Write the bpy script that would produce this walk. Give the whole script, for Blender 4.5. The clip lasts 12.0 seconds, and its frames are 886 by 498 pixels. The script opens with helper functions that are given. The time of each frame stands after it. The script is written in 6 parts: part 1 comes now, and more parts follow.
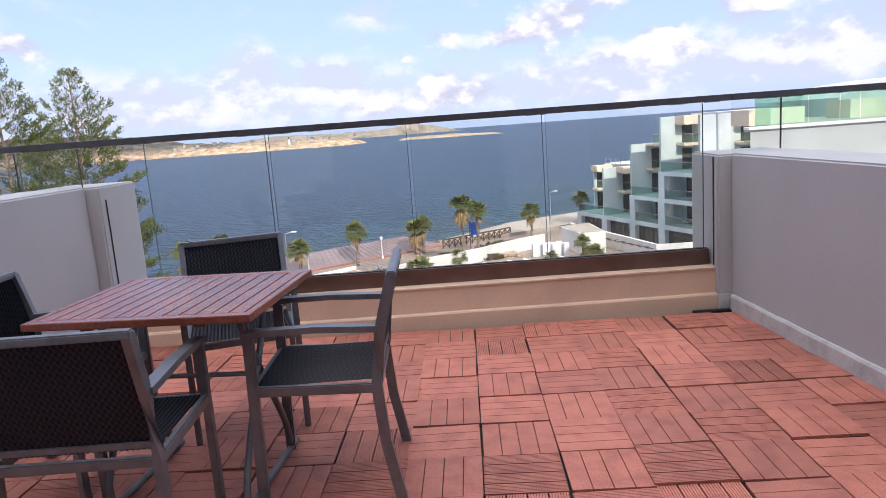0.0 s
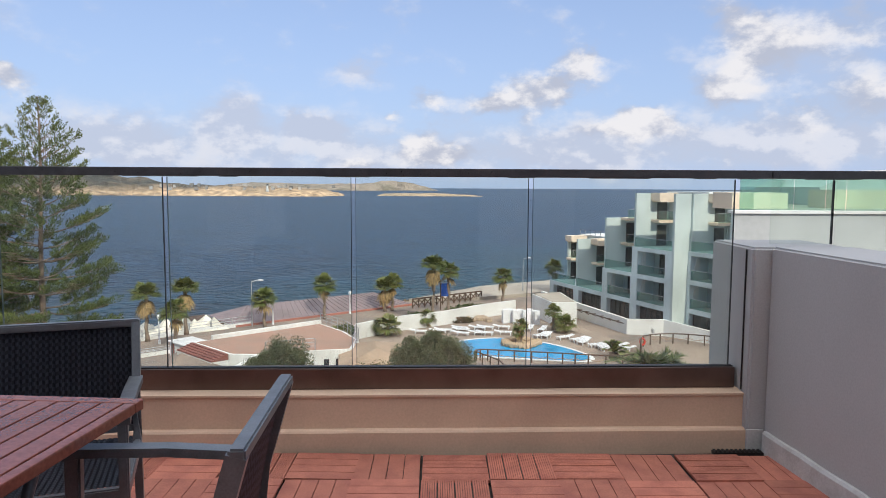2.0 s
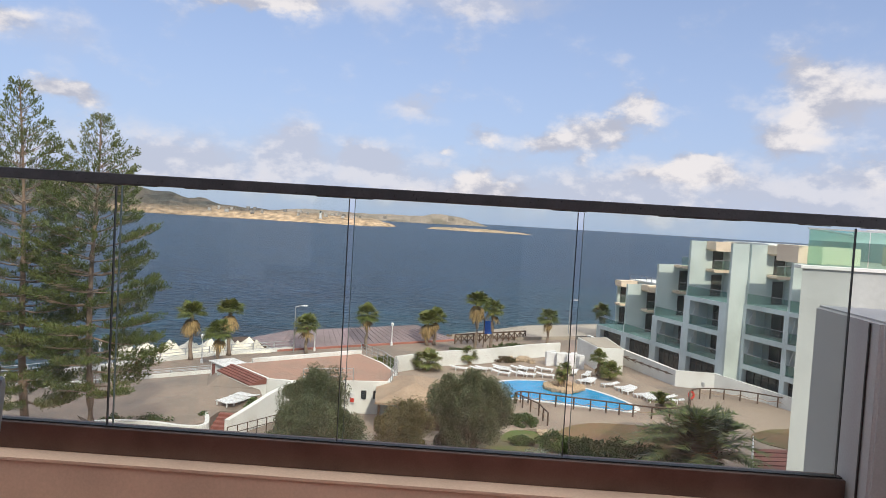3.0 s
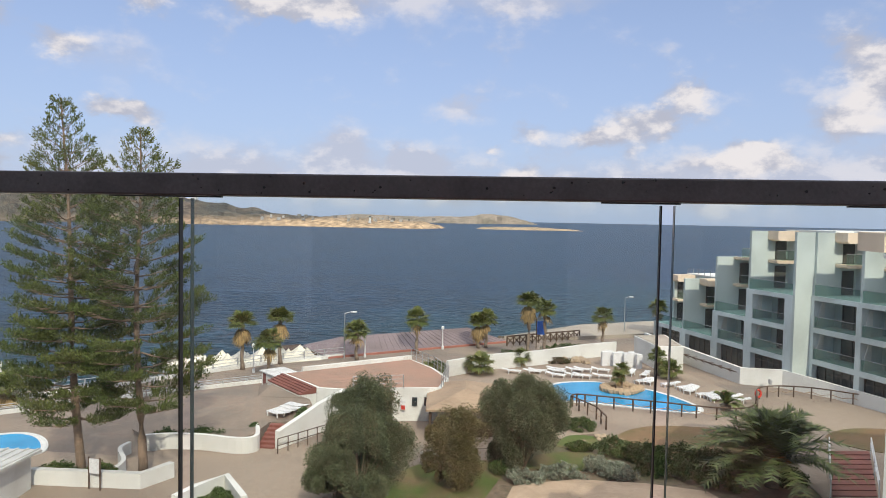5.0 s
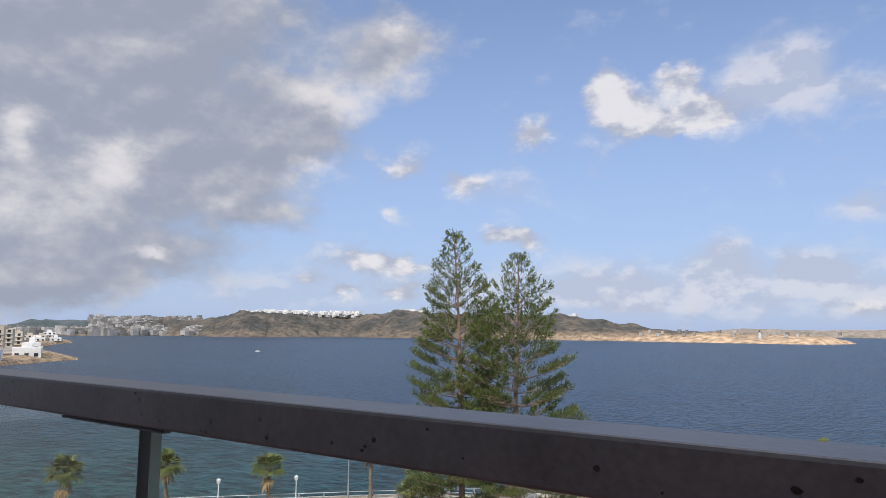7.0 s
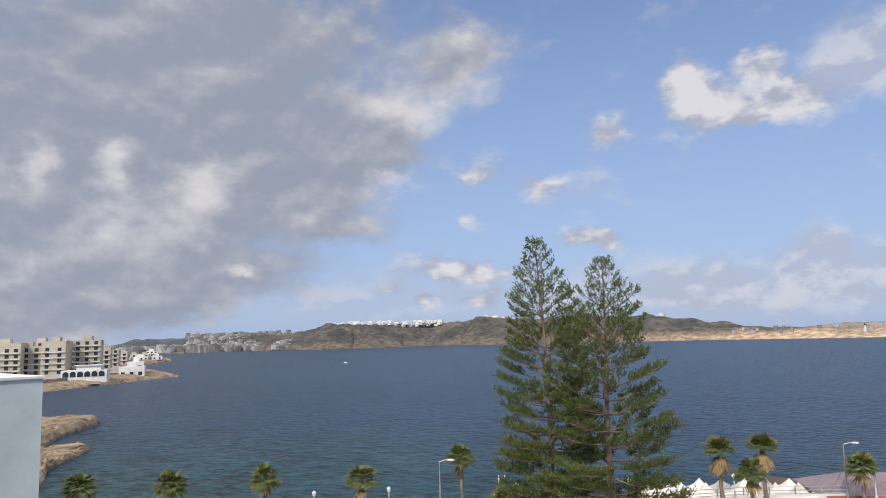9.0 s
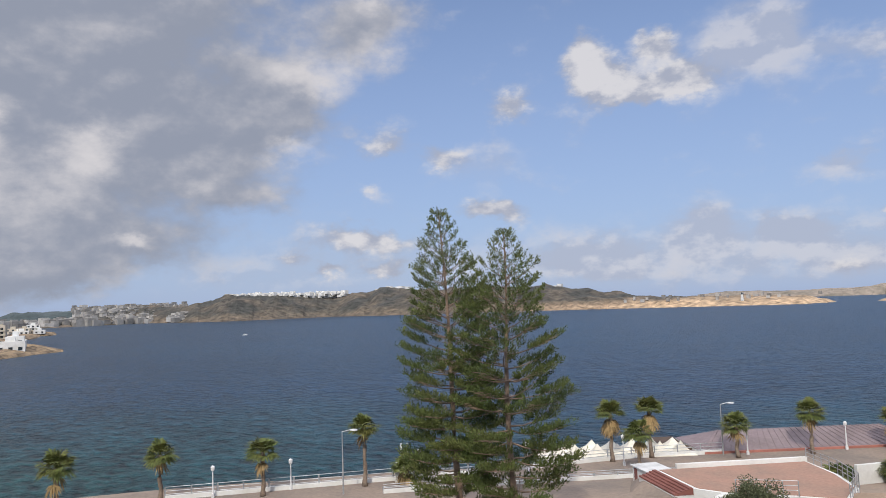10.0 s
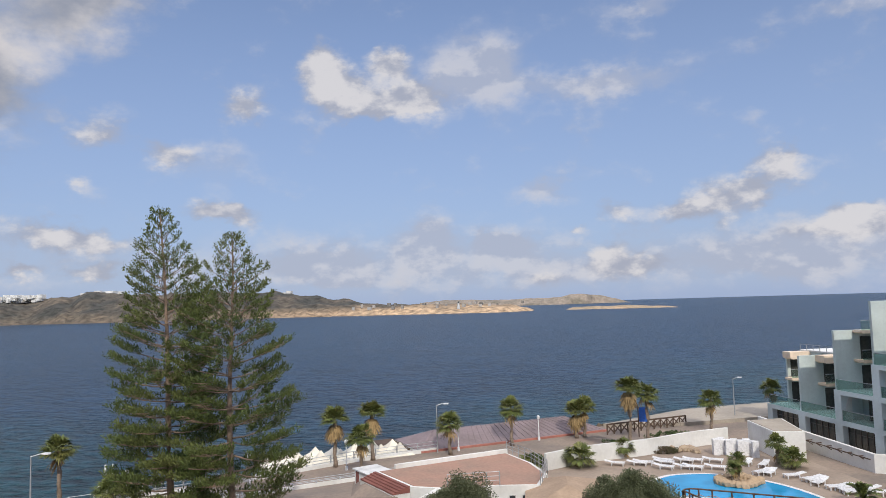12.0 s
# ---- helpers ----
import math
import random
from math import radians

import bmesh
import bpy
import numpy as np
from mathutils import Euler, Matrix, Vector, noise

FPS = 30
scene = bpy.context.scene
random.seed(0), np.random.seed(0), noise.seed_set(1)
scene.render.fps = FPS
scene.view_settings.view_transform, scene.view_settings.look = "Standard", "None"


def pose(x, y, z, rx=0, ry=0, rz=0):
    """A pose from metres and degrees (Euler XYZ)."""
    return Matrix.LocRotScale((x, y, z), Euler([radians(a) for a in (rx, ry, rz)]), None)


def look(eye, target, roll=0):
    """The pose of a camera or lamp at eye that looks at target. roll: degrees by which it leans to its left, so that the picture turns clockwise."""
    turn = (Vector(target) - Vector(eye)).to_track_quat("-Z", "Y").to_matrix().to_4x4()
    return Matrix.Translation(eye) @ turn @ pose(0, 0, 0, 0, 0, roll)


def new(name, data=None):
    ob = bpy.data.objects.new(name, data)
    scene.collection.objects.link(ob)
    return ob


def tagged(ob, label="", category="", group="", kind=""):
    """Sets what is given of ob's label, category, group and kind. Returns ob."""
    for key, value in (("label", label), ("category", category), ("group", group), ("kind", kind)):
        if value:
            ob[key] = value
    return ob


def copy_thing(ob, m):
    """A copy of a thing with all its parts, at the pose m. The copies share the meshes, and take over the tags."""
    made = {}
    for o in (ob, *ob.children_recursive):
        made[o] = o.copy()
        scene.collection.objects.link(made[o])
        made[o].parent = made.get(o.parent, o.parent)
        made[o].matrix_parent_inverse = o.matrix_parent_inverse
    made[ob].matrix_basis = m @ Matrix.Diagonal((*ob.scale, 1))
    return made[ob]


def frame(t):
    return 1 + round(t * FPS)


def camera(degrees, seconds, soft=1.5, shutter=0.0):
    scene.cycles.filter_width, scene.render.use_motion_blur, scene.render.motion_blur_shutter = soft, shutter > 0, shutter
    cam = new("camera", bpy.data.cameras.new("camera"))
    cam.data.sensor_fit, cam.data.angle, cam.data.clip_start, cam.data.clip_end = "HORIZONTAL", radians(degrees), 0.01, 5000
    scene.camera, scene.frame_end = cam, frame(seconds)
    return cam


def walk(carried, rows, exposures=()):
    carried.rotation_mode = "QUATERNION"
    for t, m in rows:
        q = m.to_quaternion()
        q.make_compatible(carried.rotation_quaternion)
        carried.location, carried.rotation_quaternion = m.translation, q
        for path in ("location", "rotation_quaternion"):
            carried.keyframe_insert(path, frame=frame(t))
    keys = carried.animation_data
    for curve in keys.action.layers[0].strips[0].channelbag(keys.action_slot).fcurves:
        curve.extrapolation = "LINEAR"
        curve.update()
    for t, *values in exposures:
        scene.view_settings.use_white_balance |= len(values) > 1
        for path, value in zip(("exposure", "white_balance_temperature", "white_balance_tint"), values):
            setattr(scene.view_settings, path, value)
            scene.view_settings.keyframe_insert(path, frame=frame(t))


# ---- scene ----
cam = camera(64.5, 12.0, soft=0.7)
PATH = [
    (0, look((0.014, -4.401, 1.294), (-0.374, 5.444, -0.418), -4.19)),
    (0.5, look((0.059, -4.171, 1.296), (0.085, 5.733, -0.087), -0.28)),
    (1, look((0.099, -3.958, 1.295), (0.150, 5.979, 0.179), 1.06)),
    (1.5, look((0.070, -3.613, 1.293), (-0.006, 6.346, 0.393), -0.04)),
    (2, look((0.093, -3.275, 1.285), (0.125, 6.684, 0.387), 0.28)),
    (2.5, look((0.147, -2.908, 1.289), (-0.435, 7.060, 0.753), 1.31)),
    (3, look((0.200, -2.490, 1.266), (-0.465, 7.479, 0.843), 3.40)),
    (3.2, look((0.200, -2.370, 1.281), (-0.450, 7.598, 0.821), 2.82)),
    (4.8, look((0.302, -1.196, 1.284), (-0.846, 8.717, 0.641), 1.02)),
    (5, look((0.320, -1.056, 1.294), (-1.053, 8.839, 0.853), 1.06)),
    (5.5, look((0.324, -0.746, 1.301), (-1.693, 9.047, 1.130), 2.09)),
    (6, look((0.347, -0.515, 1.338), (-2.416, 9.080, 1.894), 1.44)),
    (6.5, look((0.357, -0.314, 1.376), (-4.317, 8.474, 2.340), 0.98)),
    (7, look((0.430, -0.261, 1.433), (-5.694, 7.562, 2.565), 0.41)),
    (7.4, look((0.288, -0.190, 1.473), (-6.156, 7.365, 2.649), 1.13)),
    (7.7, look((0.326, -0.121, 1.496), (-6.404, 7.181, 2.670), 0.32)),
    (9.3, look((0.200, -0.122, 1.640), (-6.745, 6.965, 2.887), -1.84)),
    (9.5, look((0.199, -0.122, 1.640), (-6.468, 7.250, 2.743), -1.78)),
    (10, look((0.199, -0.121, 1.640), (-5.766, 7.867, 2.421), -2.07)),
    (10.5, look((0.199, -0.121, 1.640), (-4.913, 8.454, 2.226), -2.05)),
    (11, look((0.199, -0.120, 1.640), (-4.162, 8.865, 2.129), -2.17)),
    (11.5, look((0.200, -0.120, 1.631), (-3.262, 9.243, 2.220), -1.34)),
    (12, look((0.200, -0.119, 1.620), (-2.381, 9.512, 2.380), -1.69)),
]
walk(cam, PATH, exposures=[(0, 0.46, 6500, 16), (0.6, 0.14, 6300, 12), (1.2, 0.08, 6500, 10), (2.2, 0.03, 6600, 9), (3.2, -0.02, 6850, 11), (5, -0.04, 6850, 11), (6, -0.1, 6600, 10), (7.2, -0.1, 6500, 10), (9.5, -0.26, 6500, 10), (12, -0.32, 6550, 10)])

# ---- world and light ----
SUN_TO = Vector((0.40, -0.92, 0.0)).normalized() * math.cos(radians(37)) + Vector((0, 0, math.sin(radians(37))))


def world_sky():
    w = bpy.data.worlds.new("sky")
    scene.world = w
    w.use_nodes = True
    nt = w.node_tree
    n, l = nt.nodes, nt.links
    for x in list(n):
        n.remove(x)
    out, bg = n.new("ShaderNodeOutputWorld"), n.new("ShaderNodeBackground")
    sky = n.new("ShaderNodeTexSky")
    sky.sky_type, sky.sun_disc = "NISHITA", False
    sky.sun_elevation, sky.sun_rotation = radians(37), math.atan2(0.40, -0.92)
    sky.air_density, sky.dust_density, sky.ozone_density, sky.altitude = 1.0, 0.6, 1.6, 20
    co = n.new("ShaderNodeTexCoord")

    def vmath(op, a, b=None):
        x = n.new("ShaderNodeVectorMath")
        x.operation = op
        for i, v in enumerate((a, b)):
            if v is None:
                continue
            if isinstance(v, (tuple, Vector)):
                x.inputs[i].default_value = v
            else:
                l.new(v, x.inputs[i])
        return x

    def fmath(op, a, b=0.0, clamp=False):
        x = n.new("ShaderNodeMath")
        x.operation, x.use_clamp = op, clamp
        for i, v in enumerate((a, b)):
            if isinstance(v, (int, float)):
                x.inputs[i].default_value = v
            else:
                l.new(v, x.inputs[i])
        return x.outputs[0]

    def noise_at(vec, scale, detail, rough):
        x = n.new("ShaderNodeTexNoise")
        x.inputs["Scale"].default_value, x.inputs["Detail"].default_value, x.inputs["Roughness"].default_value = scale, detail, rough
        l.new(vec, x.inputs["Vector"])
        return x.outputs["Fac"]

    d = co.outputs["Generated"]
    wide = vmath("MULTIPLY", d, (1.0, 1.0, 1.6)).outputs[0]

    def swirl(scale, amount):
        x = n.new("ShaderNodeTexNoise")
        x.inputs["Scale"].default_value, x.inputs["Detail"].default_value, x.inputs["Roughness"].default_value = scale, 5, 0.6
        l.new(wide, x.inputs["Vector"])
        return vmath("MULTIPLY", vmath("SUBTRACT", x.outputs["Color"], (0.5, 0.5, 0.5)).outputs[0], (amount, amount, amount)).outputs[0]

    # the direction, stirred a little so that the clouds' outlines billow
    stirred = vmath("ADD", d, vmath("ADD", swirl(11, 0.055), swirl(34, 0.03)).outputs[0]).outputs[0]
    sep, sep0, spot = n.new("ShaderNodeSeparateXYZ"), n.new("ShaderNodeSeparateXYZ"), n.new("ShaderNodeCombineXYZ")
    l.new(stirred, sep.inputs[0])
    l.new(d, sep0.inputs[0])
    l.new(fmath("ARCTAN2", fmath("MULTIPLY", sep.outputs[0], -57.3), fmath("MULTIPLY", sep.outputs[1], 57.3)), spot.inputs[0])
    l.new(fmath("ARCSINE", sep.outputs[2]), spot.inputs[1])
    el = fmath("ARCSINE", sep0.outputs[2])

    # cloud banks: azimuth to the left of +y, elevation, width, height in degrees, weight
    mass = [(62.5, 23.4, 13.6, 6.2, 1.0), (42.8, 22.1, 4.5, 3.5, 0.75), (49.5, 16.1, 3.9, 3.3, 0.8), (58.6, 12.8, 9.5, 5.4, 1.0), (70.6, 12.1, 7.8, 7.0, 1.0), (65.5, 5.3, 9.5, 2.5, 0.8), (71.4, 2.8, 8.2, 2.1, 0.7), (52.4, 8.9, 2.9, 1.4, 0.4), (81.0, 11.1, 8.2, 12.4, 0.9)]
    sunlit = [(63.6, 12.1, 2.6, 1.8, 0.85), (69.9, 13.7, 1.4, 1.9, 0.8), (74.8, 13.1, 1.0, 1.6, 0.6), (45.7, 18.0, 4.5, 1.5, 0.75), (39.0, 20.7, 3.3, 1.9, 0.65), (48.2, 12.4, 2.5, 0.8, 0.8), (60.7, 5.5, 1.5, 0.5, 0.55), (56.4, 9.1, 2.9, 1.4, 0.35), (42.2, 24.2, 1.2, 0.9, 0.5), (67.9, 9.4, 4.5, 1.6, 0.4)]
    puffs_west = [(24.8, 18.6, 1.7, 1.9, 0.62), (22.6, 16.9, 2.6, 1.5, 0.6), (18.8, 19.2, 1.6, 1.2, 0.55), (16.6, 16.7, 1.9, 1.4, 0.6), (20.5, 16.0, 3.3, 1.0, 0.4), (30.8, 15.7, 1.6, 1.2, 0.42), (36.3, 11.8, 1.9, 1.1, 0.42), (41.2, 12.6, 1.8, 1.4, 0.42), (42.9, 9.4, 0.8, 0.7, 0.3), (32.6, 7.3, 3.0, 1.0, 0.6), (42.8, 5.4, 3.6, 1.2, 0.62), (41.5, 3.0, 2.1, 0.7, 0.5), (45.9, 2.8, 1.2, 0.6, 0.5), (48.8, 3.8, 1.6, 0.4, 0.3)]
    puffs_north = [(-11.4, 9.5, 1.5, 1.2, 0.6), (-9.6, 7.9, 1.2, 1.1, 0.5), (-6.8, 7.1, 2.3, 1.6, 0.65), (-3.9, 6.5, 1.5, 0.8, 0.5), (0.9, 6.9, 1.6, 1.2, 0.5), (3.3, 5.3, 0.6, 0.4, 0.4), (2.0, 2.9, 1.7, 1.5, 0.65), (-1.0, 2.6, 2.1, 0.7, 0.55), (6.8, 2.0, 1.6, 0.4, 0.4), (-15.1, 4.6, 2.2, 1.3, 0.65), (-16.7, 5.0, 1.6, 1.2, 0.55), (-13.0, 4.5, 1.6, 0.6, 0.3)]
    puffs_east = [(-24.2, 9.6, 3.0, 2.3, 0.6), (-22.4, 11.9, 2.4, 1.7, 0.4), (-21.6, 7.6, 2.1, 1.1, 0.42), (-29.8, 11.2, 3.0, 2.0, 0.36), (-31.1, 6.3, 2.5, 2.0, 0.4), (-26.5, 5.0, 3.0, 1.3, 0.4), (-40, 10, 7, 6, 0.4)]
    veils = [(13.1, 18.6, 3.7, 2.5, 0.42), (9.9, 18.1, 2.5, 2.9, 0.36), (16.2, 4.8, 2.6, 1.7, 0.45), (24.5, 3.3, 3.9, 1.4, 0.42), (10.7, 4.7, 1.6, 1.0, 0.45), (1.8, 17.1, 7.0, 1.2, 0.42), (7.0, 8.8, 2.0, 1.0, 0.42), (9.7, 4.0, 2.1, 1.2, 0.4), (25.3, 2.6, 2.9, 0.9, 0.42), (-10.6, 2.8, 3.5, 1.6, 0.4), (-16.1, 19.6, 2.5, 0.8, 0.35), (-27, 9, 6.5, 4.5, 0.3), (-27, 3.4, 7, 1.5, 0.45), (5, 2.2, 9, 1.0, 0.3), (33, 11, 3, 2, 0.2), (-2, 22.3, 3, 0.8, 0.3), (34, 3.4, 36, 2.4, 0.26), (-14, 3.0, 18, 2.2, 0.26)]

    def banked(banks):
        total = 0.0
        for a, e, wa, we, k in banks:
            q = vmath("MULTIPLY", vmath("SUBTRACT", spot.outputs[0], (radians(a), radians(e), 0)).outputs[0], (1 / radians(wa), 1 / radians(we), 0)).outputs[0]
            g = fmath("POWER", 0.3679, vmath("DOT_PRODUCT", q, q).outputs["Value"])
            total = fmath("ADD", total, fmath("MULTIPLY", g, k))
        return total

    def smooth(value, lo, hi, top=1.0):
        x = n.new("ShaderNodeMapRange")
        x.interpolation_type = "SMOOTHSTEP"
        l.new(value, x.inputs[0])
        x.inputs[1].default_value, x.inputs[2].default_value, x.inputs[4].default_value = lo, hi, top
        return x.outputs[0]

    def blend(fac, a, b, how="MIX"):
        x = n.new("ShaderNodeMix")
        x.data_type, x.blend_type = "RGBA", how
        for i, v in ((0, fac), (6, a), (7, b)):
            if isinstance(v, (int, float, tuple)):
                x.inputs[i].default_value = v
            else:
                l.new(v, x.inputs[i])
        return x.outputs[2]

    billow = noise_at(wide, 13.0, 10, 0.56)
    above = noise_at(vmath("ADD", wide, (0.006, -0.010, 0.030)).outputs[0], 13.0, 7, 0.56)
    soft = noise_at(wide, 5.0, 7, 0.5)
    lift = fmath("SUBTRACT", billow, 0.5)
    relief = fmath("SUBTRACT", billow, above)

    # clear sky, paler towards the horizon
    haze = n.new("ShaderNodeMapRange")
    l.new(el, haze.inputs[0])
    haze.inputs[1].default_value, haze.inputs[2].default_value = radians(34), radians(0)
    haze.inputs[3].default_value, haze.inputs[4].default_value = 0.12, 0.85
    clear = blend(haze.outputs[0], blend(1.0, sky.outputs[0], (0.95, 1.02, 1.2, 1), "MULTIPLY"), (3.6, 4.65, 7.1, 1))
    # thin veils, then sunlit cumulus, then the heavy grey mass
    thin = smooth(fmath("ADD", fmath("MULTIPLY", banked(veils), 1.5), fmath("MULTIPLY", lift, 0.8)), 0.0, 0.7, 0.8)
    air = blend(thin, clear, blend(smooth(relief, -0.06, 0.10), (4.5, 4.9, 6.1, 1), (6.3, 6.4, 7.1, 1)))
    heap = fmath("ADD", fmath("ADD", fmath("MULTIPLY", banked(puffs_west), 1.3), fmath("ADD", banked(puffs_north), banked(puffs_east))), fmath("MULTIPLY", lift, 0.95))
    body = smooth(heap, 0.05, 0.56, 0.95)
    lit = smooth(fmath("ADD", fmath("MULTIPLY", relief, 3.2), fmath("MULTIPLY", heap, 0.6)), -0.05, 0.66)
    air = blend(body, air, blend(lit, (4.1, 4.4, 5.4, 1), (7.2, 7.1, 7.4, 1)))
    # unseen bright cloud overhead, added to raise the light on the terrace
    over = smooth(el, radians(32), radians(54), 0.3)
    bulk = fmath("ADD", fmath("ADD", banked(mass), fmath("MULTIPLY", lift, 1.0)), fmath("MULTIPLY", over, 2.2))
    cover = smooth(bulk, 0.12, 0.8, 0.96)
    glow = smooth(fmath("ADD", fmath("ADD", banked(sunlit), fmath("MULTIPLY", relief, 1.3)), fmath("ADD", fmath("MULTIPLY", fmath("SUBTRACT", soft, 0.5), 1.3), fmath("MULTIPLY", over, 2.0))), -0.2, 0.95)
    grey = blend(glow, (3.05, 3.35, 4.15, 1), (7.0, 6.75, 6.9, 1))
    bright = n.new("ShaderNodeVectorMath")
    bright.operation = "SCALE"
    l.new(grey, bright.inputs[0])
    l.new(fmath("ADD", 1.0, fmath("MULTIPLY", over, 7.5)), bright.inputs["Scale"])
    l.new(blend(cover, air, bright.outputs[0]), bg.inputs[0])
    bg.inputs[1].default_value = 0.118
    l.new(bg.outputs[0], out.inputs[0])


world_sky()
sun = new("sun", bpy.data.lights.new("sun", "SUN"))
sun.data.energy, sun.data.angle, sun.data.color = 3.1, radians(0.6), (1.0, 0.93, 0.83)
sun.matrix_world = look(SUN_TO * 100, (0, 0, 0))


# ---- materials ----
def mat(name, col, rough=0.7, var=0.18, scale=6.0, fine=60.0, bump=0.15, metal=0.0, stain=None, stain_amount=0.25, spec=0.5, island=0.0):
    """A surface with a coarse and a fine variation of its colour, and fine relief, at object scale in metres."""
    m = bpy.data.materials.new(name)
    m.use_nodes = True
    nt = m.node_tree
    n, l = nt.nodes, nt.links
    b = n["Principled BSDF"]
    b.inputs["Roughness"].default_value, b.inputs["Metallic"].default_value, b.inputs["Specular IOR Level"].default_value = rough, metal, spec
    geo = n.new("ShaderNodeNewGeometry")
    coarse, small = n.new("ShaderNodeTexNoise"), n.new("ShaderNodeTexNoise")
    for x, s, d in ((coarse, scale, 4), (small, fine, 3)):
        l.new(geo.outputs["Position"], x.inputs["Vector"])
        x.inputs["Scale"].default_value, x.inputs["Detail"].default_value = s, d
    s = Vector(stain or [c * (1 - stain_amount) for c in col])
    mix = n.new("ShaderNodeMix")
    mix.data_type = "RGBA"
    mix.inputs[6].default_value, mix.inputs[7].default_value = (*col, 1), (*s, 1)
    mr = n.new("ShaderNodeMapRange")
    mr.inputs[1].default_value, mr.inputs[2].default_value = 0.42, 0.68
    l.new(coarse.outputs["Fac"], mr.inputs[0])
    l.new(mr.outputs[0], mix.inputs[0])
    hsv = n.new("ShaderNodeHueSaturation")
    vr = n.new("ShaderNodeMapRange")
    vr.inputs[1].default_value, vr.inputs[2].default_value = 0.25, 0.75
    vr.inputs[3].default_value, vr.inputs[4].default_value = 1 - var, 1 + var
    l.new(small.outputs["Fac"], vr.inputs[0])
    value = vr.outputs[0]
    if island:
        src = geo.outputs["Random Per Island"]
        ir = n.new("ShaderNodeMapRange")
        ir.inputs[3].default_value, ir.inputs[4].default_value = 1 - island, 1 + island
        l.new(src, ir.inputs[0])
        mu = n.new("ShaderNodeMath")
        mu.operation = "MULTIPLY"
        l.new(value, mu.inputs[0])
        l.new(ir.outputs[0], mu.inputs[1])
        value = mu.outputs[0]
    l.new(value, hsv.inputs["Value"])
    l.new(mix.outputs[2], hsv.inputs["Color"])
    l.new(hsv.outputs[0], b.inputs["Base Color"])
    if bump:
        bp = n.new("ShaderNodeBump")
        bp.inputs["Strength"].default_value, bp.inputs["Distance"].default_value = bump, 0.4 / fine
        l.new(small.outputs["Fac"], bp.inputs["Height"])
        l.new(bp.outputs[0], b.inputs["Normal"])
    return m


def vary_by_object(m, amount):
    """Lets the objects that share m differ in brightness."""
    n, l = m.node_tree.nodes, m.node_tree.links
    hsv = next(x for x in n if x.bl_idname == "ShaderNodeHueSaturation")
    old = hsv.inputs["Value"].links[0].from_socket
    info, mr, mu = n.new("ShaderNodeObjectInfo"), n.new("ShaderNodeMapRange"), n.new("ShaderNodeMath")
    mr.inputs[3].default_value, mr.inputs[4].default_value = 1 - amount, 1 + amount
    l.new(info.outputs["Random"], mr.inputs[0])
    mu.operation = "MULTIPLY"
    l.new(old, mu.inputs[0])
    l.new(mr.outputs[0], mu.inputs[1])
    l.new(mu.outputs[0], hsv.inputs["Value"])


def glass(name, tint, ior=1.45, dirt=0.0, rough=0.0, foot=False):
    m = bpy.data.materials.new(name)
    m.use_nodes = True
    n, l = m.node_tree.nodes, m.node_tree.links
    n.remove(n["Principled BSDF"])
    tr, gl, mx, fr = n.new("ShaderNodeBsdfTransparent"), n.new("ShaderNodeBsdfGlossy"), n.new("ShaderNodeMixShader"), n.new("ShaderNodeLayerWeight")
    tr.inputs[0].default_value = (*tint, 1)
    gl.inputs["Roughness"].default_value = rough
    pw, sc = n.new("ShaderNodeMath"), n.new("ShaderNodeMath")
    pw.operation, sc.operation = "POWER", "MULTIPLY_ADD"
    pw.inputs[1].default_value, sc.inputs[1].default_value, sc.inputs[2].default_value = 5.0, 0.85, 0.03 * (ior - 1) / 0.45
    l.new(fr.outputs["Facing"], pw.inputs[0])
    l.new(pw.outputs[0], sc.inputs[0])
    l.new(sc.outputs[0], mx.inputs[0])
    l.new(tr.outputs[0], mx.inputs[1])
    l.new(gl.outputs[0], mx.inputs[2])
    last = mx
    if dirt:
        df, m2, geo, nz, mp, mr = (n.new("ShaderNodeBsdfDiffuse"), n.new("ShaderNodeMixShader"), n.new("ShaderNodeNewGeometry"), n.new("ShaderNodeTexNoise"),
                                   n.new("ShaderNodeMapping"), n.new("ShaderNodeMapRange"))
        df.inputs[0].default_value = (0.75, 0.75, 0.72, 1)
        mp.inputs["Scale"].default_value = (38, 38, 2.2)
        nz.inputs["Scale"].default_value, nz.inputs["Detail"].default_value = 1.0, 5
        l.new(geo.outputs["Position"], mp.inputs[0])
        l.new(mp.outputs[0], nz.inputs["Vector"])
        mr.inputs[1].default_value, mr.inputs[2].default_value, mr.inputs[3].default_value, mr.inputs[4].default_value = 0.4, 0.75, dirt * 0.25, dirt
        l.new(nz.outputs["Fac"], mr.inputs[0])
        sp, low, ad = n.new("ShaderNodeSeparateXYZ"), n.new("ShaderNodeMapRange"), n.new("ShaderNodeMath")
        l.new(geo.outputs["Position"], sp.inputs[0])
        l.new(sp.outputs[2], low.inputs[0])
        low.inputs[1].default_value, low.inputs[2].default_value, low.inputs[3].default_value, low.inputs[4].default_value = 0.38, 0.72, 4.5, 1.0
        ad.operation = "MULTIPLY"
        l.new(mr.outputs[0], ad.inputs[0])
        l.new(low.outputs[0], ad.inputs[1])
        l.new(ad.outputs[0] if foot else mr.outputs[0], m2.inputs[0])
        l.new(mx.outputs[0], m2.inputs[1])
        l.new(df.outputs[0], m2.inputs[2])
        last = m2
    l.new(last.outputs[0], n["Material Output"].inputs[0])
    return m


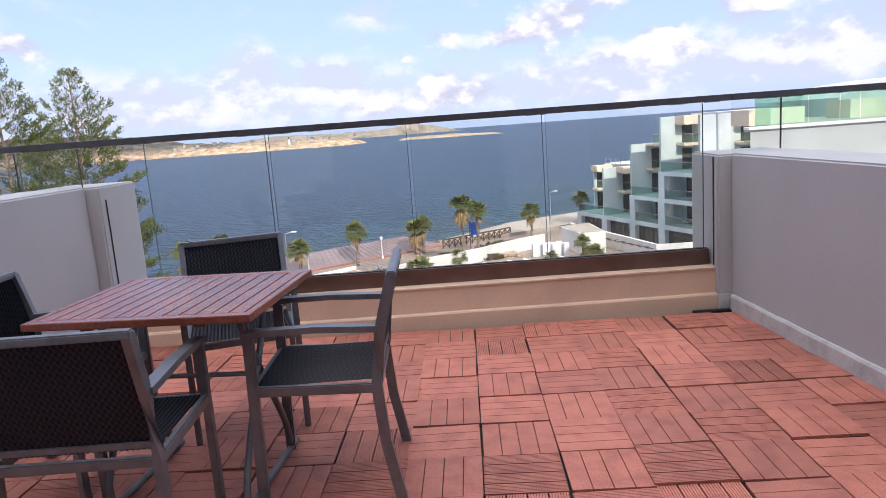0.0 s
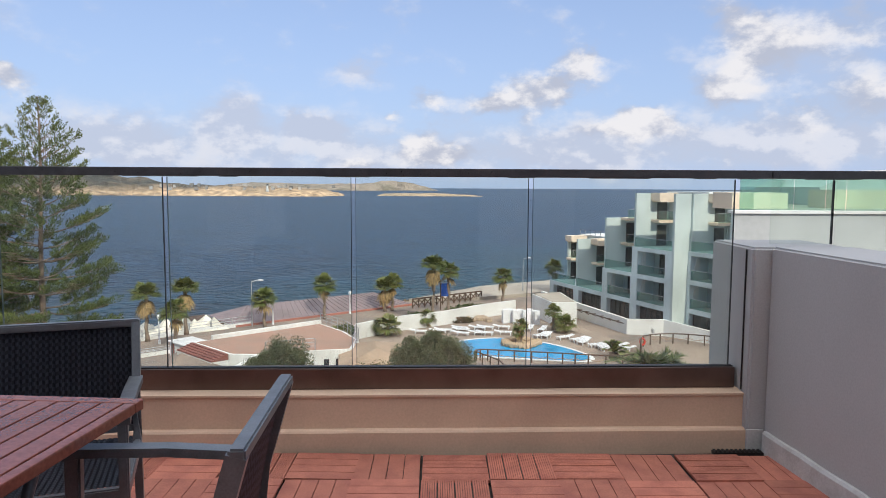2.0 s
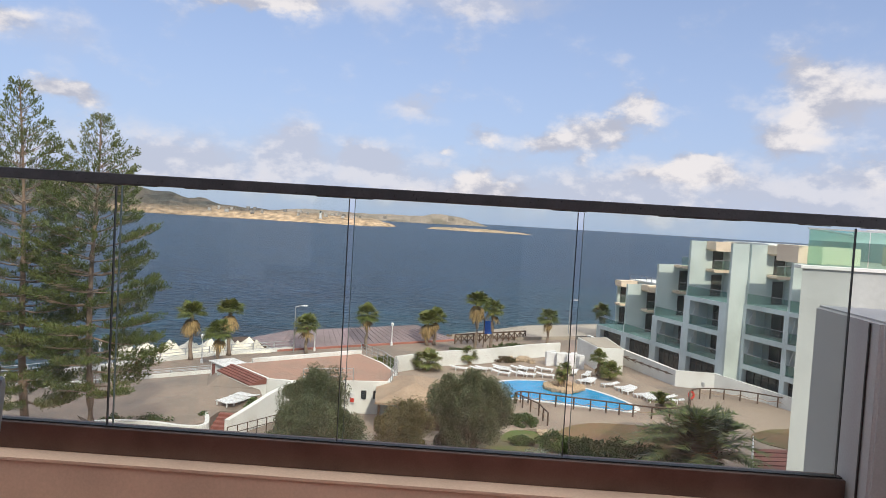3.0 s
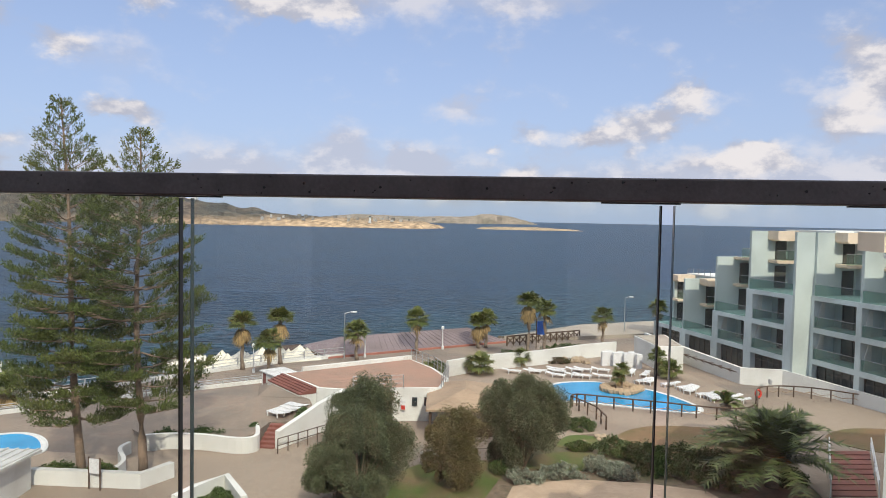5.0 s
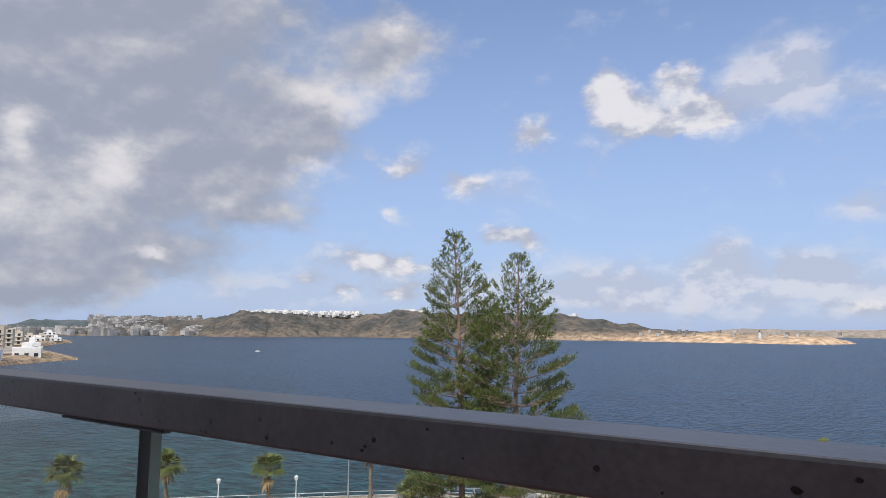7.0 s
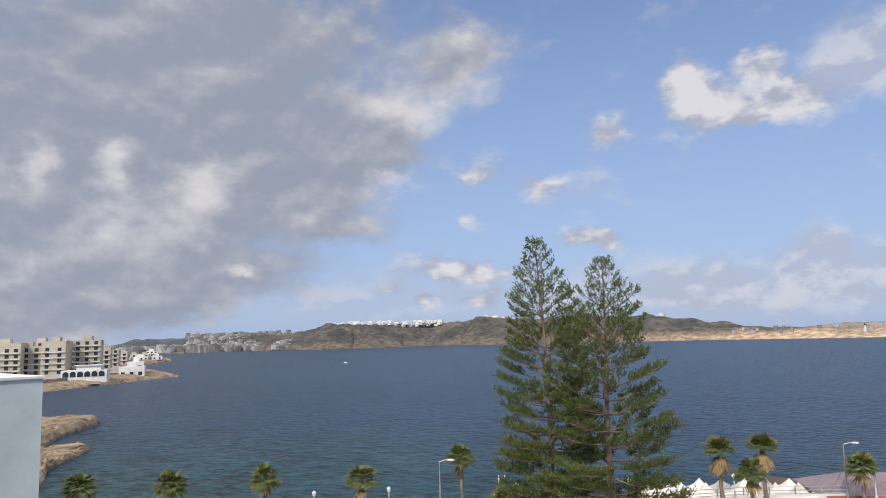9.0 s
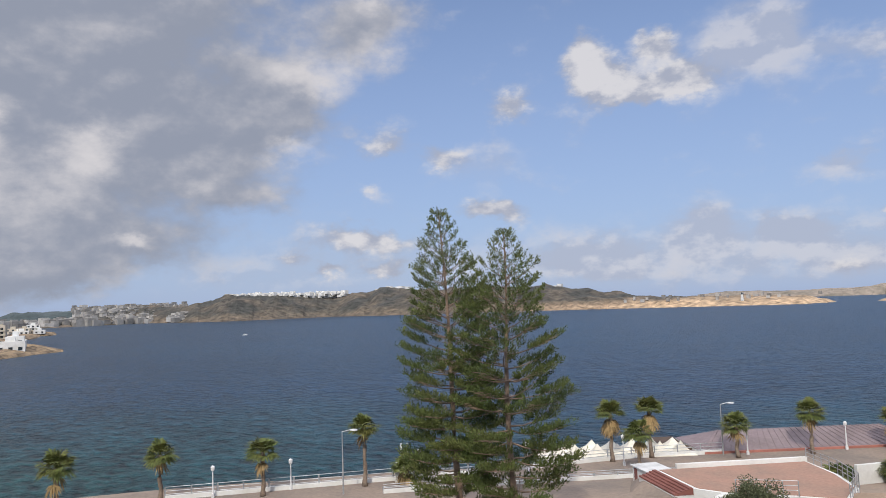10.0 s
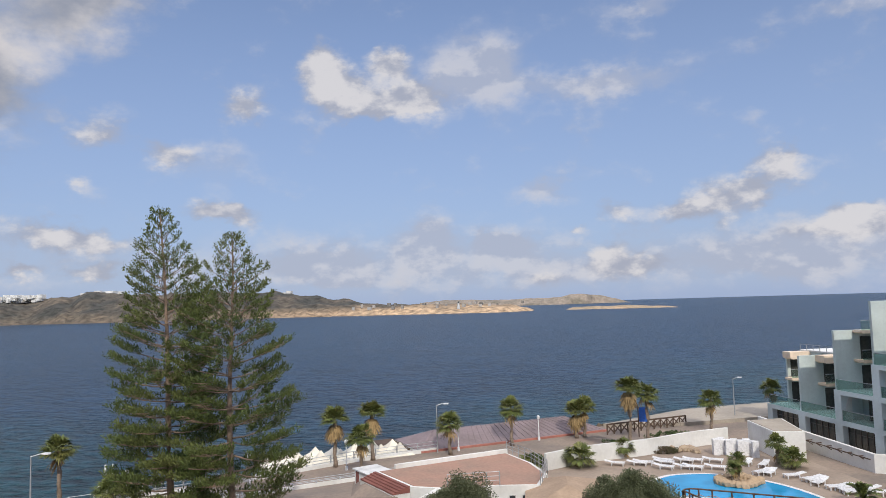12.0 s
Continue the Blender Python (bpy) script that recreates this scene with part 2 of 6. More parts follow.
M_DECK = mat("red_composite", (0.42, 0.15, 0.10), 0.62, 0.25, 9, 180, 0.35, stain=(0.31, 0.10, 0.07))
vary_by_object(M_DECK, 0.16)
M_SLAB = mat("dark_slab", (0.05, 0.045, 0.042), 0.9)
M_LEDGE = mat("peach_paint", (0.62, 0.45, 0.32), 0.75, 0.06, 3, 90, 0.12, stain=(0.54, 0.39, 0.28))
M_GREY = mat("grey_paint", (0.42, 0.425, 0.418), 0.8, 0.06, 1.2, 120, 0.12, stain=(0.385, 0.39, 0.38))
M_GREYEDGE = mat("grey_skirting", (0.50, 0.505, 0.49), 0.7, 0.08, 9, 70, 0.35, stain=(0.40, 0.40, 0.385))
M_BRONZE = mat("bronze_aluminium", (0.17, 0.115, 0.095), 0.38, 0.1, 5, 200, 0.05, metal=0.75)
M_RAIL = mat("dark_aluminium", (0.08, 0.077, 0.08), 0.42, 0.15, 12, 160, 0.12, metal=0.4)
M_SEAL = mat("black_seal", (0.012, 0.012, 0.012), 0.5)
M_GLASS = glass("rail_glass", (0.955, 0.98, 0.96), dirt=0.017, foot=True)
M_EDGE = mat("glass_edge", (0.10, 0.14, 0.13), 0.2, 0.1)
M_GLASSGREEN = glass("green_glass", (0.70, 0.90, 0.84), dirt=0.06)
M_GLASSHOTEL = glass("hotel_glass", (0.66, 0.80, 0.76), dirt=0.08)
M_ALU = mat("grey_frame", (0.19, 0.205, 0.22), 0.38, 0.12, 14, 220, 0.06, metal=0.55)
M_MESH = mat("black_weave", (0.013, 0.015, 0.024), 0.55, 0.5, 20, 400, 0.6)


def weave_pattern(m):
    """A fine basket weave of light and dark strands."""
    n, l = m.node_tree.nodes, m.node_tree.links
    b, co = n["Principled BSDF"], n.new("ShaderNodeTexCoord")
    sep, add = n.new("ShaderNodeSeparateXYZ"), n.new("ShaderNodeMath")
    l.new(co.outputs["Object"], sep.inputs[0])
    l.new(sep.outputs[1], add.inputs[0])
    l.new(sep.outputs[2], add.inputs[1])
    comb, chk, bp = n.new("ShaderNodeCombineXYZ"), n.new("ShaderNodeTexChecker"), n.new("ShaderNodeBump")
    l.new(sep.outputs[0], comb.inputs[0])
    l.new(add.outputs[0], comb.inputs[1])
    comb.inputs[2].default_value = 0.001
    l.new(comb.outputs[0], chk.inputs["Vector"])
    chk.inputs["Scale"].default_value = 105
    chk.inputs["Color1"].default_value, chk.inputs["Color2"].default_value = (0.007, 0.008, 0.014, 1), (0.032, 0.036, 0.052, 1)
    l.new(chk.outputs["Color"], b.inputs["Base Color"])
    bp.inputs["Strength"].default_value, bp.inputs["Distance"].default_value = 0.6, 0.002
    l.new(chk.outputs["Fac"], bp.inputs["Height"])
    l.new(bp.outputs[0], b.inputs["Normal"])


weave_pattern(M_MESH)
M_WOOD = mat("varnished_wood", (0.24, 0.075, 0.05), 0.2, 0.22, 5, 90, 0.08, stain=(0.17, 0.05, 0.03))
M_WHITE = mat("white_wall", (0.74, 0.74, 0.71), 0.85, 0.05, 0.35, 4, 0.2, stain=(0.62, 0.61, 0.57))
M_PAVE = mat("terracotta_paving", (0.275, 0.215, 0.168), 0.9, 0.14, 0.22, 3.2, 0.2, stain=(0.195, 0.162, 0.135))
M_PAVE2 = mat("beige_paving", (0.325, 0.258, 0.2), 0.9, 0.12, 0.2, 3, 0.2, stain=(0.26, 0.205, 0.162))
M_ROOFTILE = mat("roof_terrace_tile", (0.37, 0.22, 0.16), 0.9, 0.12, 0.4, 4, 0.2, stain=(0.3, 0.2, 0.15))
M_ROCK = mat("limestone", (0.33, 0.24, 0.145), 0.95, 0.4, 0.3, 1.6, 0.9, stain=(0.10, 0.075, 0.05))
M_CONC = mat("concrete", (0.38, 0.335, 0.275), 0.9, 0.1, 0.2, 3, 0.2)
M_HOTEL = mat("pale_green_render", (0.53, 0.60, 0.575), 0.85, 0.05, 0.3, 5, 0.1)
# for fronts turned from the sun: the blue of shade is put into this colour
M_HOTEL2 = mat("shade_blue_render", (0.61, 0.69, 0.69), 0.85, 0.04, 0.3, 5, 0.1)
M_ROOMGLASS = mat("room_glass", (0.06, 0.065, 0.06), 0.14, 0.25, 0.6, 3, 0.02, stain=(0.10, 0.10, 0.085))
M_WINFRAME = mat("brown_window_frame", (0.10, 0.085, 0.07), 0.5, 0.1, 1, 6, 0.05)
# darker copy of the green render, with the recess shade put into its colour
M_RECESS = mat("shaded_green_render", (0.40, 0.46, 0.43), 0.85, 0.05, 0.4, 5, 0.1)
M_PEACH = mat("peach_slab", (0.86, 0.69, 0.52), 0.8, 0.04, 0.5, 5, 0.1)
M_DARKGLASS = mat("dark_window", (0.035, 0.045, 0.05), 0.12, 0.2, 0.5, 3, 0.02)
M_WING = mat("wing_render", (0.50, 0.52, 0.50), 0.85, 0.05, 0.4, 6, 0.1)
M_BARK = mat("bark", (0.29, 0.205, 0.145), 0.95, 0.3, 1.0, 8, 0.6, stain=(0.15, 0.11, 0.08))
M_PALMBARK = mat("palm_bark", (0.26, 0.2, 0.15), 0.95, 0.3, 1.5, 7, 0.7)
M_PINE = mat("pine_foliage", (0.088, 0.118, 0.034), 0.65, 0.3, 0.5, 3, 0, stain=(0.135, 0.15, 0.046), island=0.45, spec=0.25)
M_PALM = mat("palm_leaf", (0.115, 0.14, 0.04), 0.6, 0.3, 0.6, 4, 0, stain=(0.15, 0.15, 0.045), island=0.4, spec=0.3)
M_DEAD = mat("dead_leaf", (0.36, 0.25, 0.115), 0.85, 0.3, 1, 5, 0, island=0.4)
M_OLIVE = mat("olive_leaf", (0.085, 0.10, 0.05), 0.6, 0.35, 0.9, 4, 0, stain=(0.14, 0.155, 0.085), island=0.5, spec=0.3)
M_OLIVEBROWN = mat("dry_leaf", (0.105, 0.095, 0.035), 0.7, 0.3, 0.7, 4, 0, stain=(0.15, 0.12, 0.05), island=0.5)
M_SHRUB = mat("shrub_leaf", (0.045, 0.085, 0.02), 0.6, 0.3, 0.7, 4, 0, stain=(0.09, 0.13, 0.03), island=0.5)
M_SILVER = mat("silver_leaf", (0.25, 0.28, 0.21), 0.8, 0.3, 0.7, 4, 0, island=0.4)
M_GRASS = mat("lawn", (0.08, 0.12, 0.025), 0.95, 0.25, 0.4, 5, 0.4, stain=(0.16, 0.12, 0.06))
M_DRYGRASS = mat("dry_lawn", (0.2, 0.125, 0.065), 0.95, 0.2, 0.3, 4, 0.4, stain=(0.13, 0.11, 0.045))
M_SOIL = mat("garden_soil", (0.17, 0.13, 0.09), 0.95, 0.3, 0.4, 4, 0.5, stain=(0.09, 0.09, 0.04))
M_POOL = mat("pool_water", (0.03, 0.33, 0.62), 0.08, 0.06, 0.5, 2.0, 0.06)
M_POOLRIM = mat("pool_rim", (0.72, 0.72, 0.7), 0.7)
M_TENT = mat("canvas", (0.78, 0.74, 0.63), 0.85, 0.05, 0.6, 4, 0.1)
M_TIMBER = mat("dark_timber", (0.10, 0.065, 0.045), 0.85, 0.2, 1, 8, 0.3)
M_REDROOF = mat("faded_roof_sheet", (0.23, 0.18, 0.185), 0.7, 0.12, 0.3, 3, 0.2, stain=(0.18, 0.14, 0.14))
M_REDBAND = mat("red_band", (0.42, 0.17, 0.13), 0.8, 0.1, 0.4, 4, 0.1)
M_TANROOF = mat("tan_shingle", (0.40, 0.29, 0.2), 0.9, 0.12, 0.5, 5, 0.3)
M_REDSTEP = mat("red_step_tile", (0.24, 0.09, 0.07), 0.85, 0.1, 0.6, 5, 0.2)
M_PLASTIC = mat("white_plastic", (0.8, 0.8, 0.8), 0.4, 0.03)
M_METAL = mat("galvanised_metal", (0.5, 0.51, 0.52), 0.45, 0.1, 3, 20, 0.05, metal=0.6)
M_SHEET = mat("white_roof_sheet", (0.72, 0.72, 0.7), 0.5, 0.05, 1, 9, 0.1)
M_HILL = mat("scrub_hill", (0.05, 0.05, 0.042), 0.95, 0.7, 0.016, 0.08, 0, stain=(0.125, 0.10, 0.072))
M_FARHILL = mat("far_wooded_hill", (0.055, 0.075, 0.075), 0.95, 0.3, 0.012, 0.06, 0, stain=(0.085, 0.105, 0.105))
M_CLIFF = mat("pale_cliff", (0.46, 0.33, 0.21), 0.95, 0.3, 0.015, 0.08, 0, stain=(0.3, 0.24, 0.16))
M_TOWN = mat("town_wall", (0.56, 0.50, 0.40), 0.9, 0.05, 0.05, 0.3, 0, island=0.18)
# greyer, darker town wall: the shade of clouds is put into its colour
M_FARTOWN = mat("far_town_cloud_shade", (0.36, 0.345, 0.32), 0.9, 0.2, 0.05, 0.12, 0, island=0.45)
M_BLUE = mat("blue_sign", (0.03, 0.13, 0.5), 0.5)
M_DATE = mat("date_palm_leaf", (0.115, 0.145, 0.04), 0.5, 0.3, 0.6, 4, 0, stain=(0.10, 0.12, 0.04), island=0.5, spec=0.3)
M_ORANGE = mat("orange_stalk", (0.45, 0.2, 0.04), 0.7, 0.2)
M_TANPAVE = mat("tan_stone", (0.47, 0.35, 0.25), 0.9, 0.15, 0.6, 5, 0.3, stain=(0.36, 0.27, 0.19))
M_BOULDER = mat("garden_boulder", (0.42, 0.33, 0.23), 0.95, 0.25, 1.5, 9, 0.5, stain=(0.27, 0.2, 0.14))
M_FARCLIFF = mat("far_cliff", (0.30, 0.25, 0.20), 0.95, 0.3, 0.015, 0.08, 0, stain=(0.18, 0.16, 0.12))
M_RED = mat("red_buoy", (0.6, 0.05, 0.03), 0.5)


def sea_material():
    m = bpy.data.materials.new("sea")
    m.use_nodes = True
    n, l = m.node_tree.nodes, m.node_tree.links
    b = n["Principled BSDF"]
    b.inputs["Roughness"].default_value = 0.3
    b.inputs["Specular IOR Level"].default_value = 0.09
    geo = n.new("ShaderNodeNewGeometry")
    mp = n.new("ShaderNodeMapping")
    mp.inputs["Rotation"].default_value = (0, 0, 0.5)
    mp.inputs["Scale"].default_value = (0.6, 1.0, 1)
    l.new(geo.outputs["Position"], mp.inputs[0])

    def nz(scale, detail, src):
        x = n.new("ShaderNodeTexNoise")
        x.inputs["Scale"].default_value, x.inputs["Detail"].default_value = scale, detail
        l.new(src, x.inputs["Vector"])
        return x.outputs["Fac"]

    big, mid, fine = nz(0.008, 5, geo.outputs["Position"]), nz(0.09, 5, mp.outputs[0]), nz(0.8, 7, mp.outputs[0])
    r1 = n.new("ShaderNodeMapRange")
    r1.inputs[1].default_value, r1.inputs[2].default_value = 0.35, 0.7
    l.new(big, r1.inputs[0])
    mix = n.new("ShaderNodeMix")
    mix.data_type = "RGBA"
    mix.inputs[6].default_value, mix.inputs[7].default_value = (0.0085, 0.027, 0.055, 1), (0.013, 0.038, 0.071, 1)
    l.new(r1.outputs[0], mix.inputs[0])
    # shallow water along the near shore
    sep = n.new("ShaderNodeSeparateXYZ")
    l.new(geo.outputs["Position"], sep.inputs[0])
    sh = n.new("ShaderNodeMath")
    sh.operation = "MULTIPLY_ADD"
    l.new(sep.outputs[0], sh.inputs[0])
    sh.inputs[1].default_value = -0.83
    l.new(sep.outputs[1], sh.inputs[2])
    off = n.new("ShaderNodeMath")
    off.operation = "MULTIPLY_ADD"
    l.new(big, off.inputs[0])
    off.inputs[1].default_value = -260
    l.new(sh.outputs[0], off.inputs[2])
    r2 = n.new("ShaderNodeMapRange")
    r2.inputs[1].default_value, r2.inputs[2].default_value, r2.inputs[3].default_value, r2.inputs[4].default_value = -60, 70, 0.95, 0
    l.new(off.outputs[0], r2.inputs[0])
    m2 = n.new("ShaderNodeMix")
    m2.data_type = "RGBA"
    l.new(r2.outputs[0], m2.inputs[0])
    l.new(mix.outputs[2], m2.inputs[6])
    m2.inputs[7].default_value = (0.013, 0.046, 0.046, 1)
    # wave height also scales the colour: lit and dark wave faces painted in
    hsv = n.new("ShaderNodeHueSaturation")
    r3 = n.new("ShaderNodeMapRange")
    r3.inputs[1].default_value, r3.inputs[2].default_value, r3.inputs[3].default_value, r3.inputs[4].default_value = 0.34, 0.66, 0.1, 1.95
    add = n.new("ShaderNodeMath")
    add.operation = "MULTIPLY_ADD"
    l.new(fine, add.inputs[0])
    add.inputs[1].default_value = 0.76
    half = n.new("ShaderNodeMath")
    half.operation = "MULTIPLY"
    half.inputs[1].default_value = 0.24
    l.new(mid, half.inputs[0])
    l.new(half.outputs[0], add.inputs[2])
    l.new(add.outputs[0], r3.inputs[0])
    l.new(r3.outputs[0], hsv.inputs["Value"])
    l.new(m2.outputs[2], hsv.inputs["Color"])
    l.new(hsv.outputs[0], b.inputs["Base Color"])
    bp = n.new("ShaderNodeBump")
    bp.inputs["Strength"].default_value, bp.inputs["Distance"].default_value = 0.8, 1.2
    l.new(add.outputs[0], bp.inputs["Height"])
    l.new(bp.outputs[0], b.inputs["Normal"])
    return m


M_SEA = sea_material()


# ---- mesh helpers ----
def bm_box(bm, x0, y0, z0, x1, y1, z1, m=None):
    vs = [bm.verts.new((m @ Vector(p)) if m else p) for p in ((x0, y0, z0), (x1, y0, z0), (x1, y1, z0), (x0, y1, z0), (x0, y0, z1), (x1, y0, z1), (x1, y1, z1), (x0, y1, z1))]
    for f in ((3, 2, 1, 0), (4, 5, 6, 7), (0, 1, 5, 4), (1, 2, 6, 5), (2, 3, 7, 6), (3, 0, 4, 7)):
        bm.faces.new([vs[i] for i in f])
    return vs


def box(x0, y0, z0, x1, y1, z1, bevel=0.0, m=None):
    bm = bmesh.new()
    bm_box(bm, min(x0, x1), min(y0, y1), min(z0, z1), max(x0, x1), max(y0, y1), max(z0, z1), m)
    if bevel:
        bmesh.ops.bevel(bm, geom=list(bm.edges), offset=bevel, segments=2, affect="EDGES", profile=0.6)
    return bm


def bm_sweep(bm, pts, rx, ry=None, n=8, square=False, taper=None):
    """A bar along pts: round, or rectangular with half sizes rx (level) and ry."""
    pts = [Vector(p) for p in pts]
    ry = rx if ry is None else ry
    rings = []
    for i, p in enumerate(pts):
        d = (pts[min(i + 1, len(pts) - 1)] - pts[max(i - 1, 0)]).normalized()
        side = d.cross(Vector((0, 0, 1)))
        side = Vector((1, 0, 0)) if side.length < 0.05 else side.normalized()
        up = side.cross(d).normalized()
        k = taper[i] if taper else 1.0
        if square:
            prof = [(-rx, -ry), (rx, -ry), (rx, ry), (-rx, ry)]
        else:
            prof = [(rx * math.cos(2 * math.pi * j / n), ry * math.sin(2 * math.pi * j / n)) for j in range(n)]
        rings.append([bm.verts.new(p + side * a * k + up * b * k) for a, b in prof])
    for a, b in zip(rings, rings[1:]):
        for j in range(len(a)):
            bm.faces.new((a[j], a[(j + 1) % len(a)], b[(j + 1) % len(a)], b[j]))
    bm.faces.new(rings[0][::-1])
    bm.faces.new(rings[-1])


def sweep(pts, *args, **kw):
    bm = bmesh.new()
    bm_sweep(bm, pts, *args, **kw)
    return bm


def slab(outline, z0, z1):
    """A prism on a plan outline."""
    bm = bmesh.new()
    lo = [bm.verts.new((x, y, z0)) for x, y in outline]
    hi = [bm.verts.new((x, y, z1)) for x, y in outline]
    bm.faces.new(hi)
    bm.faces.new(lo[::-1])
    for i in range(len(lo)):
        j = (i + 1) % len(lo)
        bm.faces.new((lo[i], lo[j], hi[j], hi[i]))
    bmesh.ops.recalc_face_normals(bm, faces=list(bm.faces))
    return bm


def wall_along(line, z0, z1, thick):
    """An upright wall of even thickness along a plan line; z1 may be one height or one a point."""
    bm = bmesh.new()
    pts = [Vector((x, y, 0)) for x, y in line]
    tops = z1 if isinstance(z1, (list, tuple)) else [z1] * len(pts)
    rings = []
    for i, p in enumerate(pts):
        d = (pts[min(i + 1, len(pts) - 1)] - pts[max(i - 1, 0)]).normalized()
        s = Vector((-d.y, d.x, 0)) * thick / 2
        rings.append([bm.verts.new((*(p - s).xy, z0)), bm.verts.new((*(p + s).xy, z0)), bm.verts.new((*(p + s).xy, tops[i])), bm.verts.new((*(p - s).xy, tops[i]))])
    for a, b in zip(rings, rings[1:]):
        for j in range(4):
            bm.faces.new((a[j], a[(j + 1) % 4], b[(j + 1) % 4], b[j]))
    bm.faces.new(rings[0][::-1])
    bm.faces.new(rings[-1])
    bmesh.ops.recalc_face_normals(bm, faces=list(bm.faces))
    return bm


def smooth_line(pts, per=6, closed=False):
    """A rounded line through plan points."""
    n, out = len(pts), []
    for i in range(n if closed else n - 1):
        q = [Vector(pts[(i + k) % n] if closed else pts[min(max(i + k, 0), n - 1)]) for k in (-1, 0, 1, 2)]
        for s in range(per):
            t = s / per
            out.append(tuple(0.5 * ((2 * q[1]) + (q[2] - q[0]) * t + (2 * q[0] - 5 * q[1] + 4 * q[2] - q[3]) * t * t + (3 * q[1] - q[0] - 3 * q[2] + q[3]) * t ** 3)))
    return out if closed else out + [tuple(pts[-1])]


def part(name, bm, material, parent=None, label="", smooth=False):
    me = bpy.data.meshes.new(name)
    bm.to_mesh(me)
    bm.free()
    me.materials.append(material)
    if smooth:
        for p in me.polygons:
            p.use_smooth = True
    ob = new(name, me)
    ob.parent = parent
    if label:
        ob["label"] = label
    return ob


def raw(name, verts, faces, material, parent=None, label=""):
    me = bpy.data.meshes.new(name)
    me.from_pydata(verts, [], faces)
    me.materials.append(material)
    ob = new(name, me)
    ob.parent = parent
    if label:
        ob["label"] = label
    return ob


def thing(name, label, category, m=None, group="", kind=""):
    ob = tagged(new(name), label, category, group, kind)
    ob.matrix_basis = m or Matrix()
    return ob


def setting(name, bm, material, label, category=""):
    return tagged(part(name, bm, material), label, category or name.split("_")[0], kind="structure")


# ---- the terrace: setting ----
WX0, WX1, YBACK = -2.45, 1.685, -5.15
GLASS_Y, GROUND, SEA = 0.2, -14.0, -17.0

floor = setting("floor", box(WX0 - 0.3, YBACK, -0.35, WX1 + 0.6, 0.3, -0.028), M_SLAB, "terrace floor of red composite deck tiles over a dark slab", "floor")


def ledge():
    bm = bmesh.new()
    prof = [(0.055, -0.03), (0.055, 0.088), (0.062, 0.097), (0.092, 0.099), (0.092, 0.253), (0.084, 0.257), (0.084, 0.268), (0.3, 0.276), (0.3, -0.03)]
    xs = [WX0 + (1.60 - WX0) * i / 40 for i in range(41)]
    rings = [[bm.verts.new((x, y + 0.0025 * noise.noise((x * 2.3, z * 9, 1)), z + 0.0025 * noise.noise((x * 2.9, y * 9, 5)))) for y, z in prof] for x in xs]
    for a, b in zip(rings, rings[1:]):
        for j in range(len(prof)):
            k = (j + 1) % len(prof)
            bm.faces.new((a[j], b[j], b[k], a[k]))
    bm.faces.new(rings[0])
    bm.faces.new(rings[-1][::-1])
    bmesh.ops.recalc_face_normals(bm, faces=list(bm.faces))
    return bm


TURN = Matrix.Translation((0.3, 0.2, 0)) @ pose(0, 0, 0, 0, 0, 1.8) @ Matrix.Translation((-0.3, -0.2, 0))
setting("ledge", ledge(), M_LEDGE, "low peach-painted masonry kerb under the glass balustrade", "ledge").matrix_basis = TURN


def side_wall(name, x_in, sgn, label, rise, skew):
    """A parapet between terraces: x_in its inner face at the kerb, sgn the way it is thick, skew how it opens towards the back."""
    def X(off, y):
        return x_in + sgn * (off + skew * max(0.0, 0.085 - y))

    bm = bmesh.new()
    pts = [(YBACK, -0.35), (0.085, -0.35), (0.085, 1.0)] + ([(-1.36, 1.0), (-1.60, 1.25), (-1.66, 1.42), (YBACK, 1.42)] if rise else [(YBACK, 1.09)])
    if not rise:
        pts[2] = (0.085, 1.075)
    lo = [bm.verts.new((X(0, y), y, z)) for y, z in pts]
    hi = [bm.verts.new((X(0.40, y), y, z)) for y, z in pts]
    bm.faces.new(lo)
    bm.faces.new(hi[::-1])
    for i in range(len(pts)):
        j = (i + 1) % len(pts)
        bm.faces.new((lo[i], hi[i], hi[j], lo[j]))
    w0, w1 = x_in - sgn * 0.085, x_in + sgn * 0.4
    bm_box(bm, min(w0, w1), 0.086, -0.35, max(w0, w1), 0.60, pts[2][1] - 0.004)
    bmesh.ops.recalc_face_normals(bm, faces=list(bm.faces))
    bmesh.ops.bevel(bm, geom=[e for e in bm.edges if e.calc_face_angle(0) > 0.6], offset=0.012, segments=3, affect="EDGES")
    ob = setting(name, bm, M_GREY, label, "wall")
    s = bmesh.new()
    prof = [(0, -0.03), (0.02, -0.03), (0.02, 0.085), (0.012, 0.098), (0, 0.10)]
    ys = [0.056 - 0.0625 * i for i in range(84)]
    rings = [[s.verts.new((X(-(u + 0.002 + 0.003 * noise.noise((y * 5, z * 8, 2))), y), y, z + 0.003 * noise.noise((y * 6, 3, z)))) for u, z in prof] for y in ys]
    for p, q in zip(rings, rings[1:]):
        for j in range(len(prof)):
            k = (j + 1) % len(prof)
            s.faces.new((p[j], q[j], q[k], p[k]))
    bmesh.ops.recalc_face_normals(s, faces=list(s.faces))
    part("baseboard", s, M_GREYEDGE, ob, "chipped grey painted skirting")
    part("skirting_return", box(min(x_in, w0) - 0.003, 0.074, -0.03, max(x_in, w0) - 0.003, 0.083, 0.10, 0.003), M_GREYEDGE, ob)
    part("seal", sweep([(w0 - sgn * 0.004, 0.155 + 0.004 * noise.noise((0, 0, z * 6)), z) for z in [0.28 + 0.02 * i for i in range(36)]], 0.004, 0.006, n=5), M_SEAL, ob, "cracked black joint beside the glass")
    return ob


